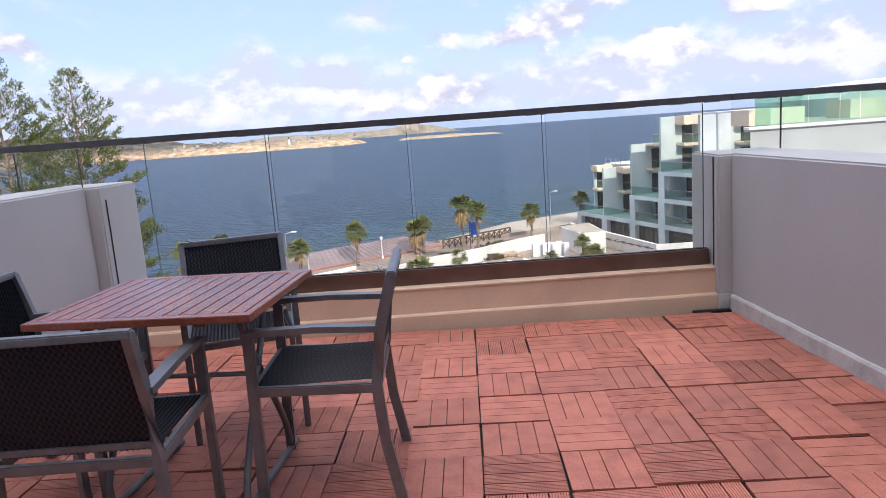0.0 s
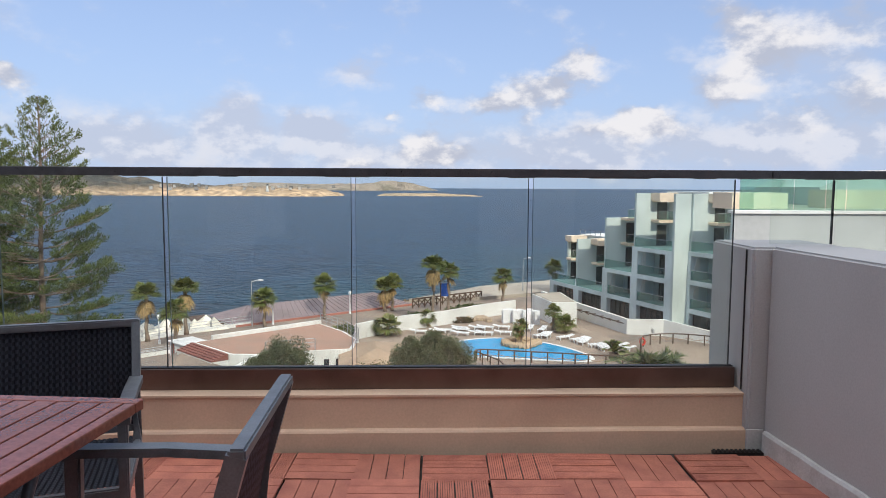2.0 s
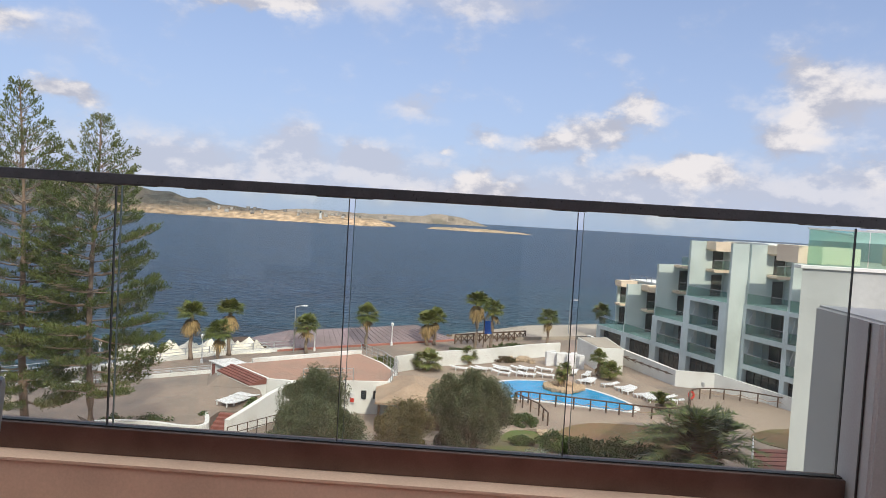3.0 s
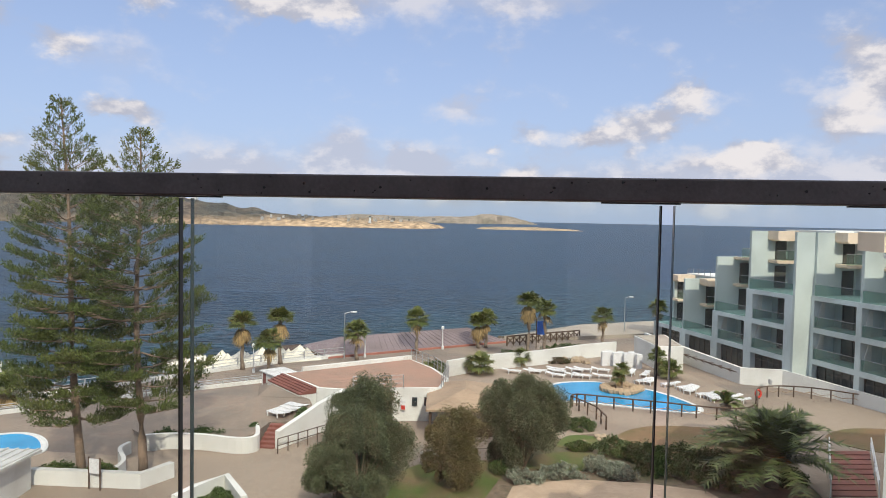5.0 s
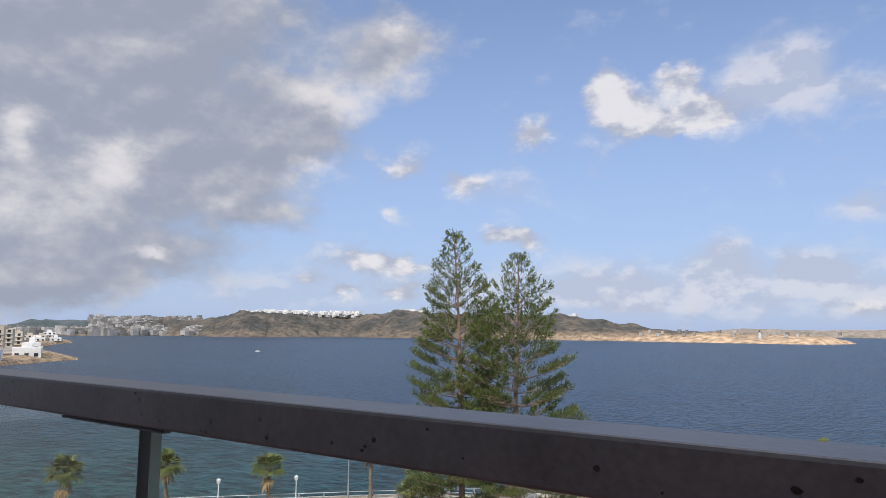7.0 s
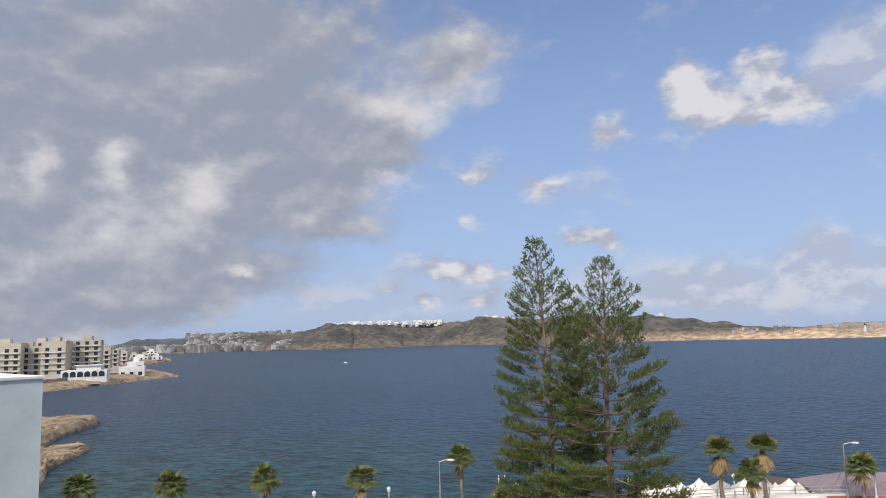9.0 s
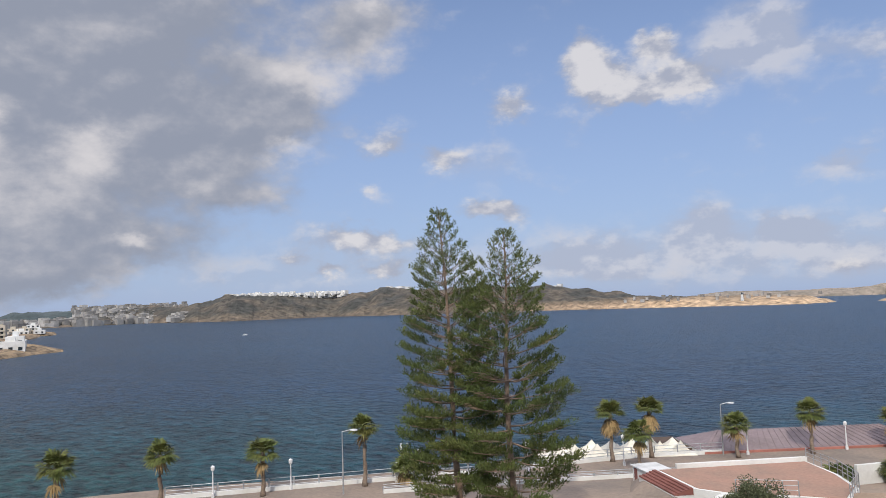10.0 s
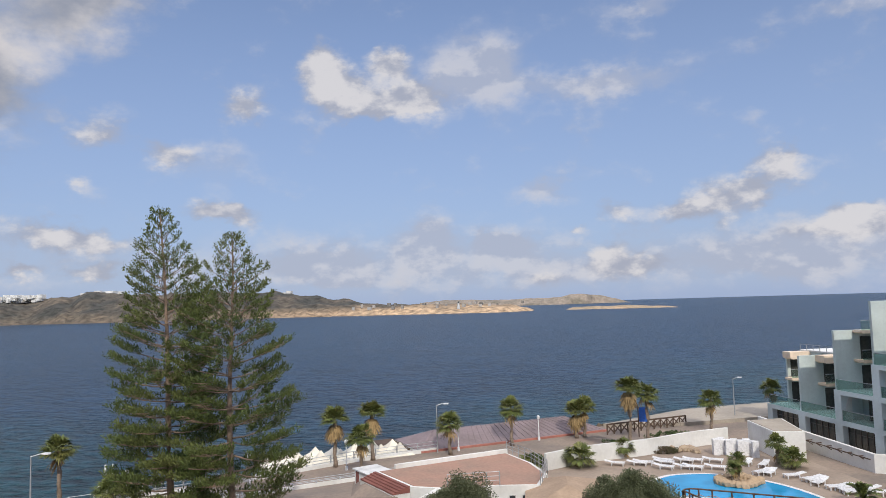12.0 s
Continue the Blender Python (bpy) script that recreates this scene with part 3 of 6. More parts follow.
side_wall("wall_east", WX1, 1, "grey painted parapet wall with a raised rear part", True, 0.085)
side_wall("wall_west", WX0, -1, "grey painted parapet wall between two terraces", False, 0.0)

# the building behind, which shades the terrace
back = setting("wall_south", box(-16, YBACK - 0.4, -15.5, 14, YBACK, 5.9), M_WHITE, "rendered facade of the building behind the terrace", "wall")
door = tagged(part("door_1", box(-1.5, YBACK + 0.004, 0.0, 0.9, YBACK + 0.06, 2.1, 0.004), M_RAIL), "dark framed sliding glass door to the terrace", "door", kind="structure")
for x0, x1 in ((-1.44, -0.36), (-0.24, 0.84)):
    part("pane", box(x0, YBACK + 0.062, 0.07, x1, YBACK + 0.07, 2.03), M_DARKGLASS, door)
front = setting("wall_north", box(-16, -0.2, -15.5, 14, 0.3, -0.36), M_WING, "rendered facade below the terrace", "wall")

drain = thing("floor_drain", "black slotted plastic drain grate in the deck corner", "drain")
part("grate", box(1.42, 0.012, -0.01, 1.66, 0.052, 0.006, 0.002), M_SEAL, drain)
for i in range(11):
    part("slot_bar", box(1.425 + i * 0.0215, 0.014, 0.007, 1.435 + i * 0.0215, 0.05, 0.012), M_SEAL, drain)


# ---- the balustrade ----
def balustrade():
    ob = thing("glass_balustrade", "frameless glass balustrade in a bronze channel under a dark metal rail", "railing", TURN)
    segs = [(-4.6, -2.46), (-2.44, 1.585), (2.11, 5.2)]
    for k, (a, b) in enumerate(segs):
        z0 = 0.272 if k == 1 else 0.2
        ch = part("base_channel", box(a + 0.012, 0.168, z0, b, 0.245, 0.376, 0.003), M_BRONZE, ob, "bronze anodised aluminium base channel")
        part("gasket", box(a + 0.02, 0.186, 0.3765, b - 0.004, 0.214, 0.381), M_SEAL, ch)
    joints = [-4.6, -3.72, -2.88, -2.06, -1.249, -0.337, 0.537, 1.572]
    for a, b in zip(joints, joints[1:]):
        if a < -2.44 < b:
            b = -2.47 if a < -2.6 else b
        g = part("pane", box(a + 0.012, 0.194, 0.34, b - 0.012, 0.206, 1.334), M_GLASS, ob)
        g.visible_shadow = False
        for x, hw, m in ((a + 0.0115, 0.0006, M_EDGE), (b - 0.0112, 0.0012, M_SEAL)):
            part("glass_edge", box(x - hw, 0.1935, 0.382, x + hw, 0.2065, 1.322), m, g)
    for a, b in ((1.75, 2.06), (2.08, 3.1), (3.12, 4.2), (4.22, 5.2)):
        g = part("pane", box(a, 0.194, 1.0 if a < 2 else 0.34, b, 0.206, 1.334), M_GLASS, ob)
        g.visible_shadow = False
        part("glass_edge", box(b + 0.001, 0.193, 1.0, b + 0.007, 0.207, 1.322), M_SEAL, g)
    for a, b in ((-4.6, 1.728), (1.732, 5.2)):
        r = part("handrail", box(a, 0.16, 1.327, b, 0.222, 1.3675, 0.003), M_RAIL, ob, "dark grey powder-coated rail with chipped edges")
        lip = bmesh.new()
        x = a
        while x < b - 0.05:
            w = random.uniform(0.02, 0.16)
            if random.random() < 0.45:
                bm_box(lip, x, 0.163, 1.3235, min(x + w, b), 0.172, 1.3262)
            x += w
        tagged(part("sealant", lip, M_SEAL, r, "uneven black sealant under the rail"), kind="stuff")
        dots = bmesh.new()
        for i in range(int((b - a) * 34)):
            u, v, s = random.uniform(a + 0.02, b - 0.02), random.uniform(1.332, 1.364), random.choice((0.0009, 0.0012, 0.0016, 0.0024))
            vs = [dots.verts.new((u + s * math.cos(q) * random.uniform(0.7, 1.6), 0.1596, v + s * math.sin(q))) for q in (0, 1.05, 2.1, 3.14, 4.2, 5.25)]
            dots.faces.new(vs[::-1])
        tagged(part("droplets", dots, M_CHIP, r, "small chips and drops on the rail face"), kind="stuff")
    return ob


M_CHIP = mat("rail_chips", (0.015, 0.014, 0.014), 0.2, 0.3)
balustrade()


# ---- furniture ----
def bar(a, b, rx, ry):
    bm = sweep([a, b], rx, ry, square=True)
    bmesh.ops.bevel(bm, geom=list(bm.edges), offset=min(rx, ry) * 0.35, segments=2, affect="EDGES")
    return bm


def weave(width, length, to, step=0.008):
    """A woven sheet with fine ribs; to(u, v, h) places it."""
    bm = bmesh.new()
    nu, nv = int(width / step), 14
    grid = [[bm.verts.new(to(i / nu, j / nv, 0.0014 * (1 if i % 2 else -1))) for j in range(nv + 1)] for i in range(nu + 1)]
    for i in range(nu):
        for j in range(nv):
            bm.faces.new((grid[i][j], grid[i + 1][j], grid[i + 1][j + 1], grid[i][j + 1]))
    ret = bmesh.ops.solidify(bm, geom=list(bm.faces), thickness=0.003)
    return bm


def chair():
    """Front towards +y, seat centre over the origin."""
    ob = thing("terrace_chair", "grey metal terrace armchair with black woven seat and back", "chair", group="chairs round the table")
    w, zs = 0.235, 0.435
    for s in (-1, 1):
        part("front_leg", bar((s * w, 0.235, 0.0), (s * w, 0.225, 0.635), 0.013, 0.019), M_ALU, ob)
        bm = sweep([(s * w, -0.255, 0.0), (s * w, -0.215, 0.22), (s * w, -0.2, 0.43), (s * w, -0.225, 0.62), (s * w, -0.28, 0.815)], 0.0125, 0.019, square=True)
        part("rear_leg", bm, M_ALU, ob)
        bm = sweep([(s * w, -0.225, 0.635), (s * w, 0.0, 0.648), (s * w, 0.20, 0.647), (s * w, 0.246, 0.64)], 0.021, 0.011, square=True)
        bmesh.ops.bevel(bm, geom=[e for e in bm.edges if e.calc_face_angle(0) > 0.6], offset=0.004, segments=2, affect="EDGES")
        part("armrest", bm, M_ALU, ob)
        part("side_rail", bar((s * w, -0.2, zs - 0.012), (s * w, 0.23, zs + 0.002), 0.012, 0.018), M_ALU, ob)
    part("front_rail", bar((-w, 0.228, zs), (w, 0.228, zs), 0.012, 0.016), M_ALU, ob)
    part("rear_rail", bar((-w, -0.203, zs - 0.014), (w, -0.203, zs - 0.014), 0.012, 0.016), M_ALU, ob)
    part("top_rail", bar((-w - 0.012, -0.281, 0.817), (w + 0.012, -0.281, 0.817), 0.016, 0.0125), M_ALU, ob)
    part("lower_back_rail", bar((-w, -0.207, 0.475), (w, -0.207, 0.475), 0.009, 0.010), M_ALU, ob)
    part("seat", weave(0.45, 0.42, lambda u, v, h: Vector((-w + 0.012 + u * (2 * w - 0.024), -0.19 + v * 0.41, zs + 0.016 - 0.012 * math.sin(math.pi * u) * math.sin(math.pi * v) + h))), M_MESH, ob, "black woven seat")
    part("backrest", weave(0.45, 0.38, lambda u, v, h: Vector((-w + 0.012 + u * (2 * w - 0.024), -0.209 - 0.012 * math.sin(math.pi * u) * math.sin(math.pi * v) - 0.068 * v ** 1.35 + h, 0.482 + v * 0.328))), M_MESH, ob, "black woven back")
    return ob


chair_1 = chair()
chair_1.matrix_basis = pose(-0.55, -1.865, 0, 0, 0, 92.5)
copy_thing(chair_1, pose(-1.075, -1.255, 0, 0, 0, 199))
copy_thing(chair_1, pose(-1.15, -2.37, 0, 0, 0, 2.5))
copy_thing(chair_1, pose(-1.61, -1.82, 0, 0, 0, 271))


def table():
    ob = thing("folding_table", "varnished slatted wooden table on curved grey metal legs", "table", pose(-1.07, -1.875, 0, 0, 0, -4.2))
    hx, hy, z = 0.395, 0.352, 0.75
    n = 13
    for i in range(n):
        x = -hx + 0.03 + (2 * hx - 0.06) * (i + 0.5) / n
        h = (2 * hx - 0.06) / n / 2 - 0.0028
        part("slat", box(x - h, -hy + 0.042, z - 0.02, x + h, hy - 0.042, z, 0.002), M_WOOD, ob)
    for s in (-1, 1):
        part("end_board", box(-hx, s * hy, z - 0.026, hx, s * (hy - 0.04), z + 0.0005, 0.004), M_WOOD, ob)
        part("edge_board", box(s * hx, -hy + 0.041, z - 0.026, s * (hx - 0.028), hy - 0.041, z + 0.0005, 0.004), M_WOOD, ob)
        part("batten", box(s * 0.2 - 0.02, -hy + 0.05, z - 0.046, s * 0.2 + 0.02, hy - 0.05, z - 0.0205, 0.003), M_WOOD, ob)
    for s in (-1, 1):
        for k in (-1, 1):
            x = s * 0.26
            path = smooth_line([(x, -k * 0.14, 0.705), (x, -k * 0.10, 0.62), (x, k * 0.03, 0.42), (x, k * 0.20, 0.16), (x, k * 0.25, 0.035), (x, k * 0.29, 0.014)], 4)
            part("leg", sweep(path, 0.0135, n=8), M_ALU, ob, smooth=True)
        part("foot_bar", sweep([(s * 0.26, -0.32, 0.014), (s * 0.26, 0.32, 0.014)], 0.0135, n=8), M_ALU, ob)
    for y in (-0.14, 0.14):
        part("brace", sweep([(-0.26, y, 0.700), (0.26, y, 0.700)], 0.01, n=8), M_ALU, ob)
    part("stretcher", sweep([(-0.26, 0.03, 0.42), (0.26, 0.03, 0.42)], 0.010, n=8), M_ALU, ob)
    return ob


table()


# ---- sea and land ----
def sea():
    bm = bmesh.new()
    r = 4950.0
    ring = [bm.verts.new((r * math.cos(a), r * math.sin(a), SEA)) for a in [2 * math.pi * i / 96 for i in range(96)]]
    bm.faces.new(ring)
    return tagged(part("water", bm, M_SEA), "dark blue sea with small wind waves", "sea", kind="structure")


sea()
SHORE = [(-120, -40), (-78, 12), (-58.5, 36.5), (-46, 49.5), (-38.5, 56), (-33, 62), (-29, 68.5), (-22, 74), (-14, 80), (-5, 88), (6, 101), (17, 108), (60, 128), (140, 150)]
INLAND = [(140, -60), (-120, -60)]
setting("ground", slab(SHORE + INLAND, -17.5, GROUND), M_PAVE, "brown paved seafront plaza and promenade", "ground")


def rough_rock(outline, z0, top, seed, step=1.2, amp=0.8):
    """A shore platform of broken rock: a plan blob with an uneven top."""
    cx, cy = sum(p[0] for p in outline) / len(outline), sum(p[1] for p in outline) / len(outline)
    ring = smooth_line(outline, 14, True)
    verts, faces, levels = [], [], (1.0, 0.985, 0.95, 0.91, 0.86, 0.8, 0.72, 0.62, 0.5, 0.35, 0.18, 0.0)
    shift = Vector((seed, seed * 0.7, 3))
    for li, k in enumerate(levels):
        for x, y in ring:
            q = Vector((cx + (x - cx) * k, cy + (y - cy) * k, 0))
            swell = noise.noise(q * 0.30 / step + shift) + 0.55 * noise.noise(q * 0.9 / step + shift) + 0.3 * noise.noise(q * 2.3 / step)
            h = top + amp * swell - (top - z0) * max(0.0, 0.75 - li * 0.22)
            h = h * 0.45 + 0.55 * (math.floor(h / 0.55) * 0.55)
            j = 0.9 * step * noise.noise(q * 0.7 / step + shift) + 0.4 * step * noise.noise(q * 2.0 / step)
            verts.append((q.x + j * (1 if k > 0.3 else 0), q.y - j * 0.8 * (1 if k > 0.3 else 0), z0 if li == 0 else max(h, z0 + 0.1)))
    n = len(ring)
    for li in range(len(levels) - 1):
        for i in range(n):
            a, b = li * n + i, li * n + (i + 1) % n
            faces.append((a, b, b + n, a + n))
    return verts, faces


def rocks():
    for outline, top, seed, step in (([(-22, 73), (-29, 69), (-33, 72), (-30, 79), (-20, 84), (-8, 97), (2, 105), (8, 102), (-4, 88), (-14, 79)], -15.6, 2, 1.5),
                                     ([(-40, 54), (-47, 48.5), (-60, 35), (-64, 37), (-52, 50), (-43, 58), (-36, 63), (-33, 62)], -16.2, 3, 1.4),
                                     ([(-150, 41), (-163, 50), (-176, 60), (-186, 66), (-196, 62), (-205, 40), (-180, 20), (-155, 20)], -14.9, 5, 2.6),
                                     ([(-112, 31), (-122, 36), (-134, 45), (-142, 48), (-146, 40), (-140, 25), (-118, 18)], -15.9, 6, 2.2), ([(-100, 25), (-107, 30), (-115, 33), (-117, 26), (-108, 16)], -16.3, 7, 1.8)):
        v, f = rough_rock(outline, SEA - 0.4, top, seed, step)
        ob = raw("shore_rocks", v, f, M_ROCK)
        tagged(ob, "uneven tan limestone rocks at the water's edge", "rocks", kind="structure")


rocks()


def sheet(name, outline, z, material, label, category, rise=0.03):
    return setting(name, slab(outline, z - 0.2, z + rise), material, label, category)


# pool terrace, beds and lawns
pave_pool = [(-6, 45), (-8.3, 65), (-4.5, 69), (0.7, 73), (5.1, 77.4), (12.6, 80), (18.8, 62), (22, 65), (40, 62), (40, 40), (14, 40), (6, 45)]
sheet("pavement_pool", pave_pool, GROUND, M_PAVE2, "beige paving round the swimming pool", "pavement", 0.04)
POOL = smooth_line([(1.0, 61.5), (2.2, 64.4), (4.4, 65.6), (6.6, 65.7), (9.9, 64.0), (12.0, 61.6), (13.4, 58.6), (12.7, 57.0), (10.8, 57.1), (7.7, 57.8), (4.9, 58.4), (2.3, 58.6)], 5, True)


def offset(outline, d):
    cx, cy = sum(p[0] for p in outline) / len(outline), sum(p[1] for p in outline) / len(outline)
    return [(x + d * (x - cx) / math.hypot(x - cx, y - cy), y + d * (y - cy) / math.hypot(x - cx, y - cy)) for x, y in outline]


def swimming_pool(outline, label):
    ob = thing("swimming_pool", label, "pool")
    part("rim", slab(offset(outline, 0.45), GROUND - 0.2, GROUND + 0.10), M_POOLRIM, ob, "pale rounded rim")
    part("water", slab(outline, GROUND - 0.2, GROUND + 0.115), M_POOL, ob, "bright blue water")
    return ob


swimming_pool(POOL, "curved swimming pool with bright blue water")
swimming_pool(smooth_line([(-36.8, 39.4), (-35, 41.5), (-32.9, 41.2), (-30.9, 39.0), (-31.8, 37.6), (-34, 36.5), (-37, 36)], 5, True), "small round pool with bright blue water")


def pebble(r, seed):
    bm = bmesh.new()
    bmesh.ops.create_icosphere(bm, subdivisions=1, radius=r)
    for v in bm.verts:
        v.co *= 1 + 0.35 * noise.noise(v.co / r + Vector((seed, 0, 0)))
        v.co.z *= 0.75
    return bm


isle = thing("rock_island", "planted island of pale boulders in the pool", "island")
ISLE = smooth_line([(6.2, 63.6), (8.0, 64.9), (9.5, 63.5), (8.5, 61.7), (6.8, 61.9)], 4, True)
part("base", slab(ISLE, GROUND, GROUND + 0.28), M_CLIFF, isle)
for i, (x, y) in enumerate(ISLE):
    for k in range(2):
        p = part("boulder", pebble(random.uniform(0.28, 0.5), i + k), M_CLIFF, isle)
        p.location = (7.8 + (x - 7.8) * (0.97 - 0.25 * k), 63.3 + (y - 63.3) * (0.97 - 0.25 * k), GROUND + 0.3)

for level, (name, pts, m, label) in enumerate((("lawn_oval", [(6.3, 50.0), (8.7, 52.4), (12, 52.9), (15.2, 52.5), (17.0, 51.0), (15, 47.6), (10, 45.8), (5.6, 46)], M_DRYGRASS, "dry brown oval lawn"),
                            ("lawn_round", [(21.0, 52.3), (23.8, 54.8), (27.5, 54.6), (28, 50), (24.4, 49), (21.8, 50.2)], M_DRYGRASS, "dry round lawn beside the path"),
                            ("lawn_slope", [(-9, 30), (-7.5, 40), (-3.5, 42.5), (-1.0, 41.5), (-1.5, 36), (-3, 30)], M_GRASS, "patchy green lawn between olive trees"),
                            ("garden_bed", [(-1.2, 41.8), (1, 46.5), (4.5, 49.5), (6.5, 46.5), (12, 45.5), (15.6, 44.5), (16.2, 40), (15, 30), (-1.5, 30)], M_SOIL, "planted garden bed with stones and shrubs"),
                            ("lawn_patch", [(1.8, 46.0), (2.6, 48.6), (4.6, 48.6), (4.7, 46.2)], M_GRASS, "bright green grass patch between shrubs"),
                            ("lawn_strip", [(-0.8, 41.9), (1.2, 44.6), (4.6, 44.8), (4.4, 42.4), (1.5, 41.4)], M_GRASS, "green grass strip beside the stones"))):
    sheet(name, smooth_line(pts, 4, True), GROUND, m, label, "ground", 0.06 + 0.02 * level)

# lower forecourt under the pines reads as a separate sunken court
PLAZA_EDGE = [(-25.8, 42.6), (-23.4, 43.1), (-21.1, 43.2), (-18.3, 42.9)]
setting("pavement_court", slab([(-33, 26), (-33, 39.0), (-24, 39.2), (-23.4, 42.6), (-18.4, 42.8), (-16.5, 44), (-9, 40), (-9, 26)], GROUND - 0.2, GROUND + 0.035), M_PAVE2, "brown paved forecourt below the plaza", "pavement")


def planter(line, h, thick, label, angular=False):
    ob = thing("planter_wall", label, "planter")
    if angular and len(line) == 4 and line[0][0] > -20:
        part("bed", slab(line + [(-15.5, 31.5)], GROUND - 0.05, GROUND + 0.12), M_GRASS, ob, "green planted bed")
    part("wall", wall_along(line if angular else smooth_line(line, 4), GROUND - 0.1, GROUND + h, thick), M_WHITE, ob)
    return ob


planter([(-24.6, 40.4), (-23.2, 41.0), (-21.0, 41.25), (-18.6, 41.0), (-17.6, 41.6), (-18.2, 43.4), (-19.3, 45.1)], 1.05, 0.28, "low curved white retaining wall with a clipped hedge")
planter([(-27.6, 34.1), (-24.5, 34.35), (-21.3, 34.6), (-20.5, 36.5)], 0.9, 0.42, "white angular planter wall round a pine tree", True)
planter([(-25.2, 39.8), (-25.1, 38.6), (-23.7, 36.8), (-23.4, 35.5)], 0.75, 0.25, "curved white wall beside the pine trunk")
planter([(-17.9, 32.0), (-17.5, 33.5), (-16.6, 35.3), (-14.4, 32.6)], 0.9, 0.35, "white angular planter wall with a green bed", True)
planter([(-8.3, 65.6), (-4.5, 69.7), (0.7, 73.3), (5.1, 77.6), (9.1, 80.6)], 1.55, 0.3, "white boundary wall between pool and promenade")
planter([(-5.9, 44.5), (-4.6, 46.6)], 1.1, 0.35, "short sloping white wall between olive trees")
planter([(-6.6, 41.0), (-5.0, 42.6)], 0.9, 0.3, "short white garden wall in the shade")


def promenade_rail(line, label, h=1.0, wall=0.0, gap=2.2):
    """Posts with three rails along a plan line."""
    ob = thing("promenade_railing", label, "railing")
    pts = [Vector(p) for p in line]
    if wall:
        part("low_wall", wall_along(line, GROUND - 0.1, GROUND + wall, 0.3), M_WHITE, ob)
    bm = bmesh.new()
    for a, b in zip(pts, pts[1:]):
        n = max(1, round((b - a).length / gap))
        for i in range(n):
            p = a.lerp(b, i / n)
            part("post", box(p.x - 0.05, p.y - 0.05, GROUND, p.x + 0.05, p.y + 0.05, GROUND + h), M_METAL, ob)
    for z in (0.45, 0.72, h):
        part("rail", sweep([(p.x, p.y, GROUND + z) for p in pts], 0.03, n=5), M_METAL, ob)
    return ob


promenade_rail([(-55.5, 34.0), (-44.2, 46.8), (-37.8, 53.4), (-32.3, 60.5), (-27.5, 66.5), (-20.5, 72.6)], "white painted metal promenade railing on a low wall", 1.05, 0.35)
promenade_rail([(-40.5, 44.8), (-33.5, 51.6), (-24.0, 60.0), (-19.3, 63.4)], "low wall along the plaza edge", 0.55, 0.3)


def street_lamp(x, y, h, tall=False):
    ob = thing("street_lamp", "tall grey promenade light mast" if tall else "white post lamp with a lantern head", "lamp", pose(x, y, GROUND), group="lamps along the promenade")
    part("pole", sweep([(0, 0, 0), (0, 0, h * 0.5), (0, 0, h)], 0.075, n=8, taper=[1, 0.8, 0.55]), M_METAL if tall else M_PLASTIC, ob)
    if tall:
        part("arm", sweep([(0, 0, h - 0.05), (0.5, 0.35, h + 0.1), (0.8, 0.55, h + 0.1)], 0.04, n=6), M_METAL, ob)
        part("lamp_head", box(0.6, 0.35, h + 0.03, 1.15, 0.7, h + 0.16, 0.03), M_PLASTIC, ob)
    else:
        part("base", sweep([(0, 0, 0), (0, 0, 0.35)], 0.14, n=8), M_PLASTIC, ob)
        part("lantern", sweep([(0, 0, h), (0, 0, h + 0.06), (0, 0, h + 0.34), (0, 0, h + 0.46)], 0.19, n=8, taper=[0.4, 0.8, 1, 0.15]), M_PLASTIC, ob)


for x, y, h in ((-18.3, 72.9, 2.4), (-10.7, 79.5, 2.3), (-26.9, 63.2, 2.4), (-48.5, 41.7, 2.2), (-40.8, 50, 2.2), (-52.5, 36.6, 2.2), (-33.5, 56.8, 2.3)):
    street_lamp(x, y, h)
for x, y, h in ((-20.3, 71.8, 4.9), (11.8, 95.7, 5.0), (-43.3, 42.9, 5.2)):
    street_lamp(x, y, h, True)


hut = thing("white_sea_hut", "small white masonry hut with thin white masts by the sea rail", "hut", pose(-41.6, 49.0, GROUND, 0, 0, 40))
part("wall", box(-0.9, -0.7, 0, 0.9, 0.7, 1.5, 0.03), M_WHITE, hut)
for x in (-0.3, 0.25):
    part("mast", sweep([(x, 0, 1.5), (x, 0, 3.3)], 0.07, n=6), M_PLASTIC, hut)

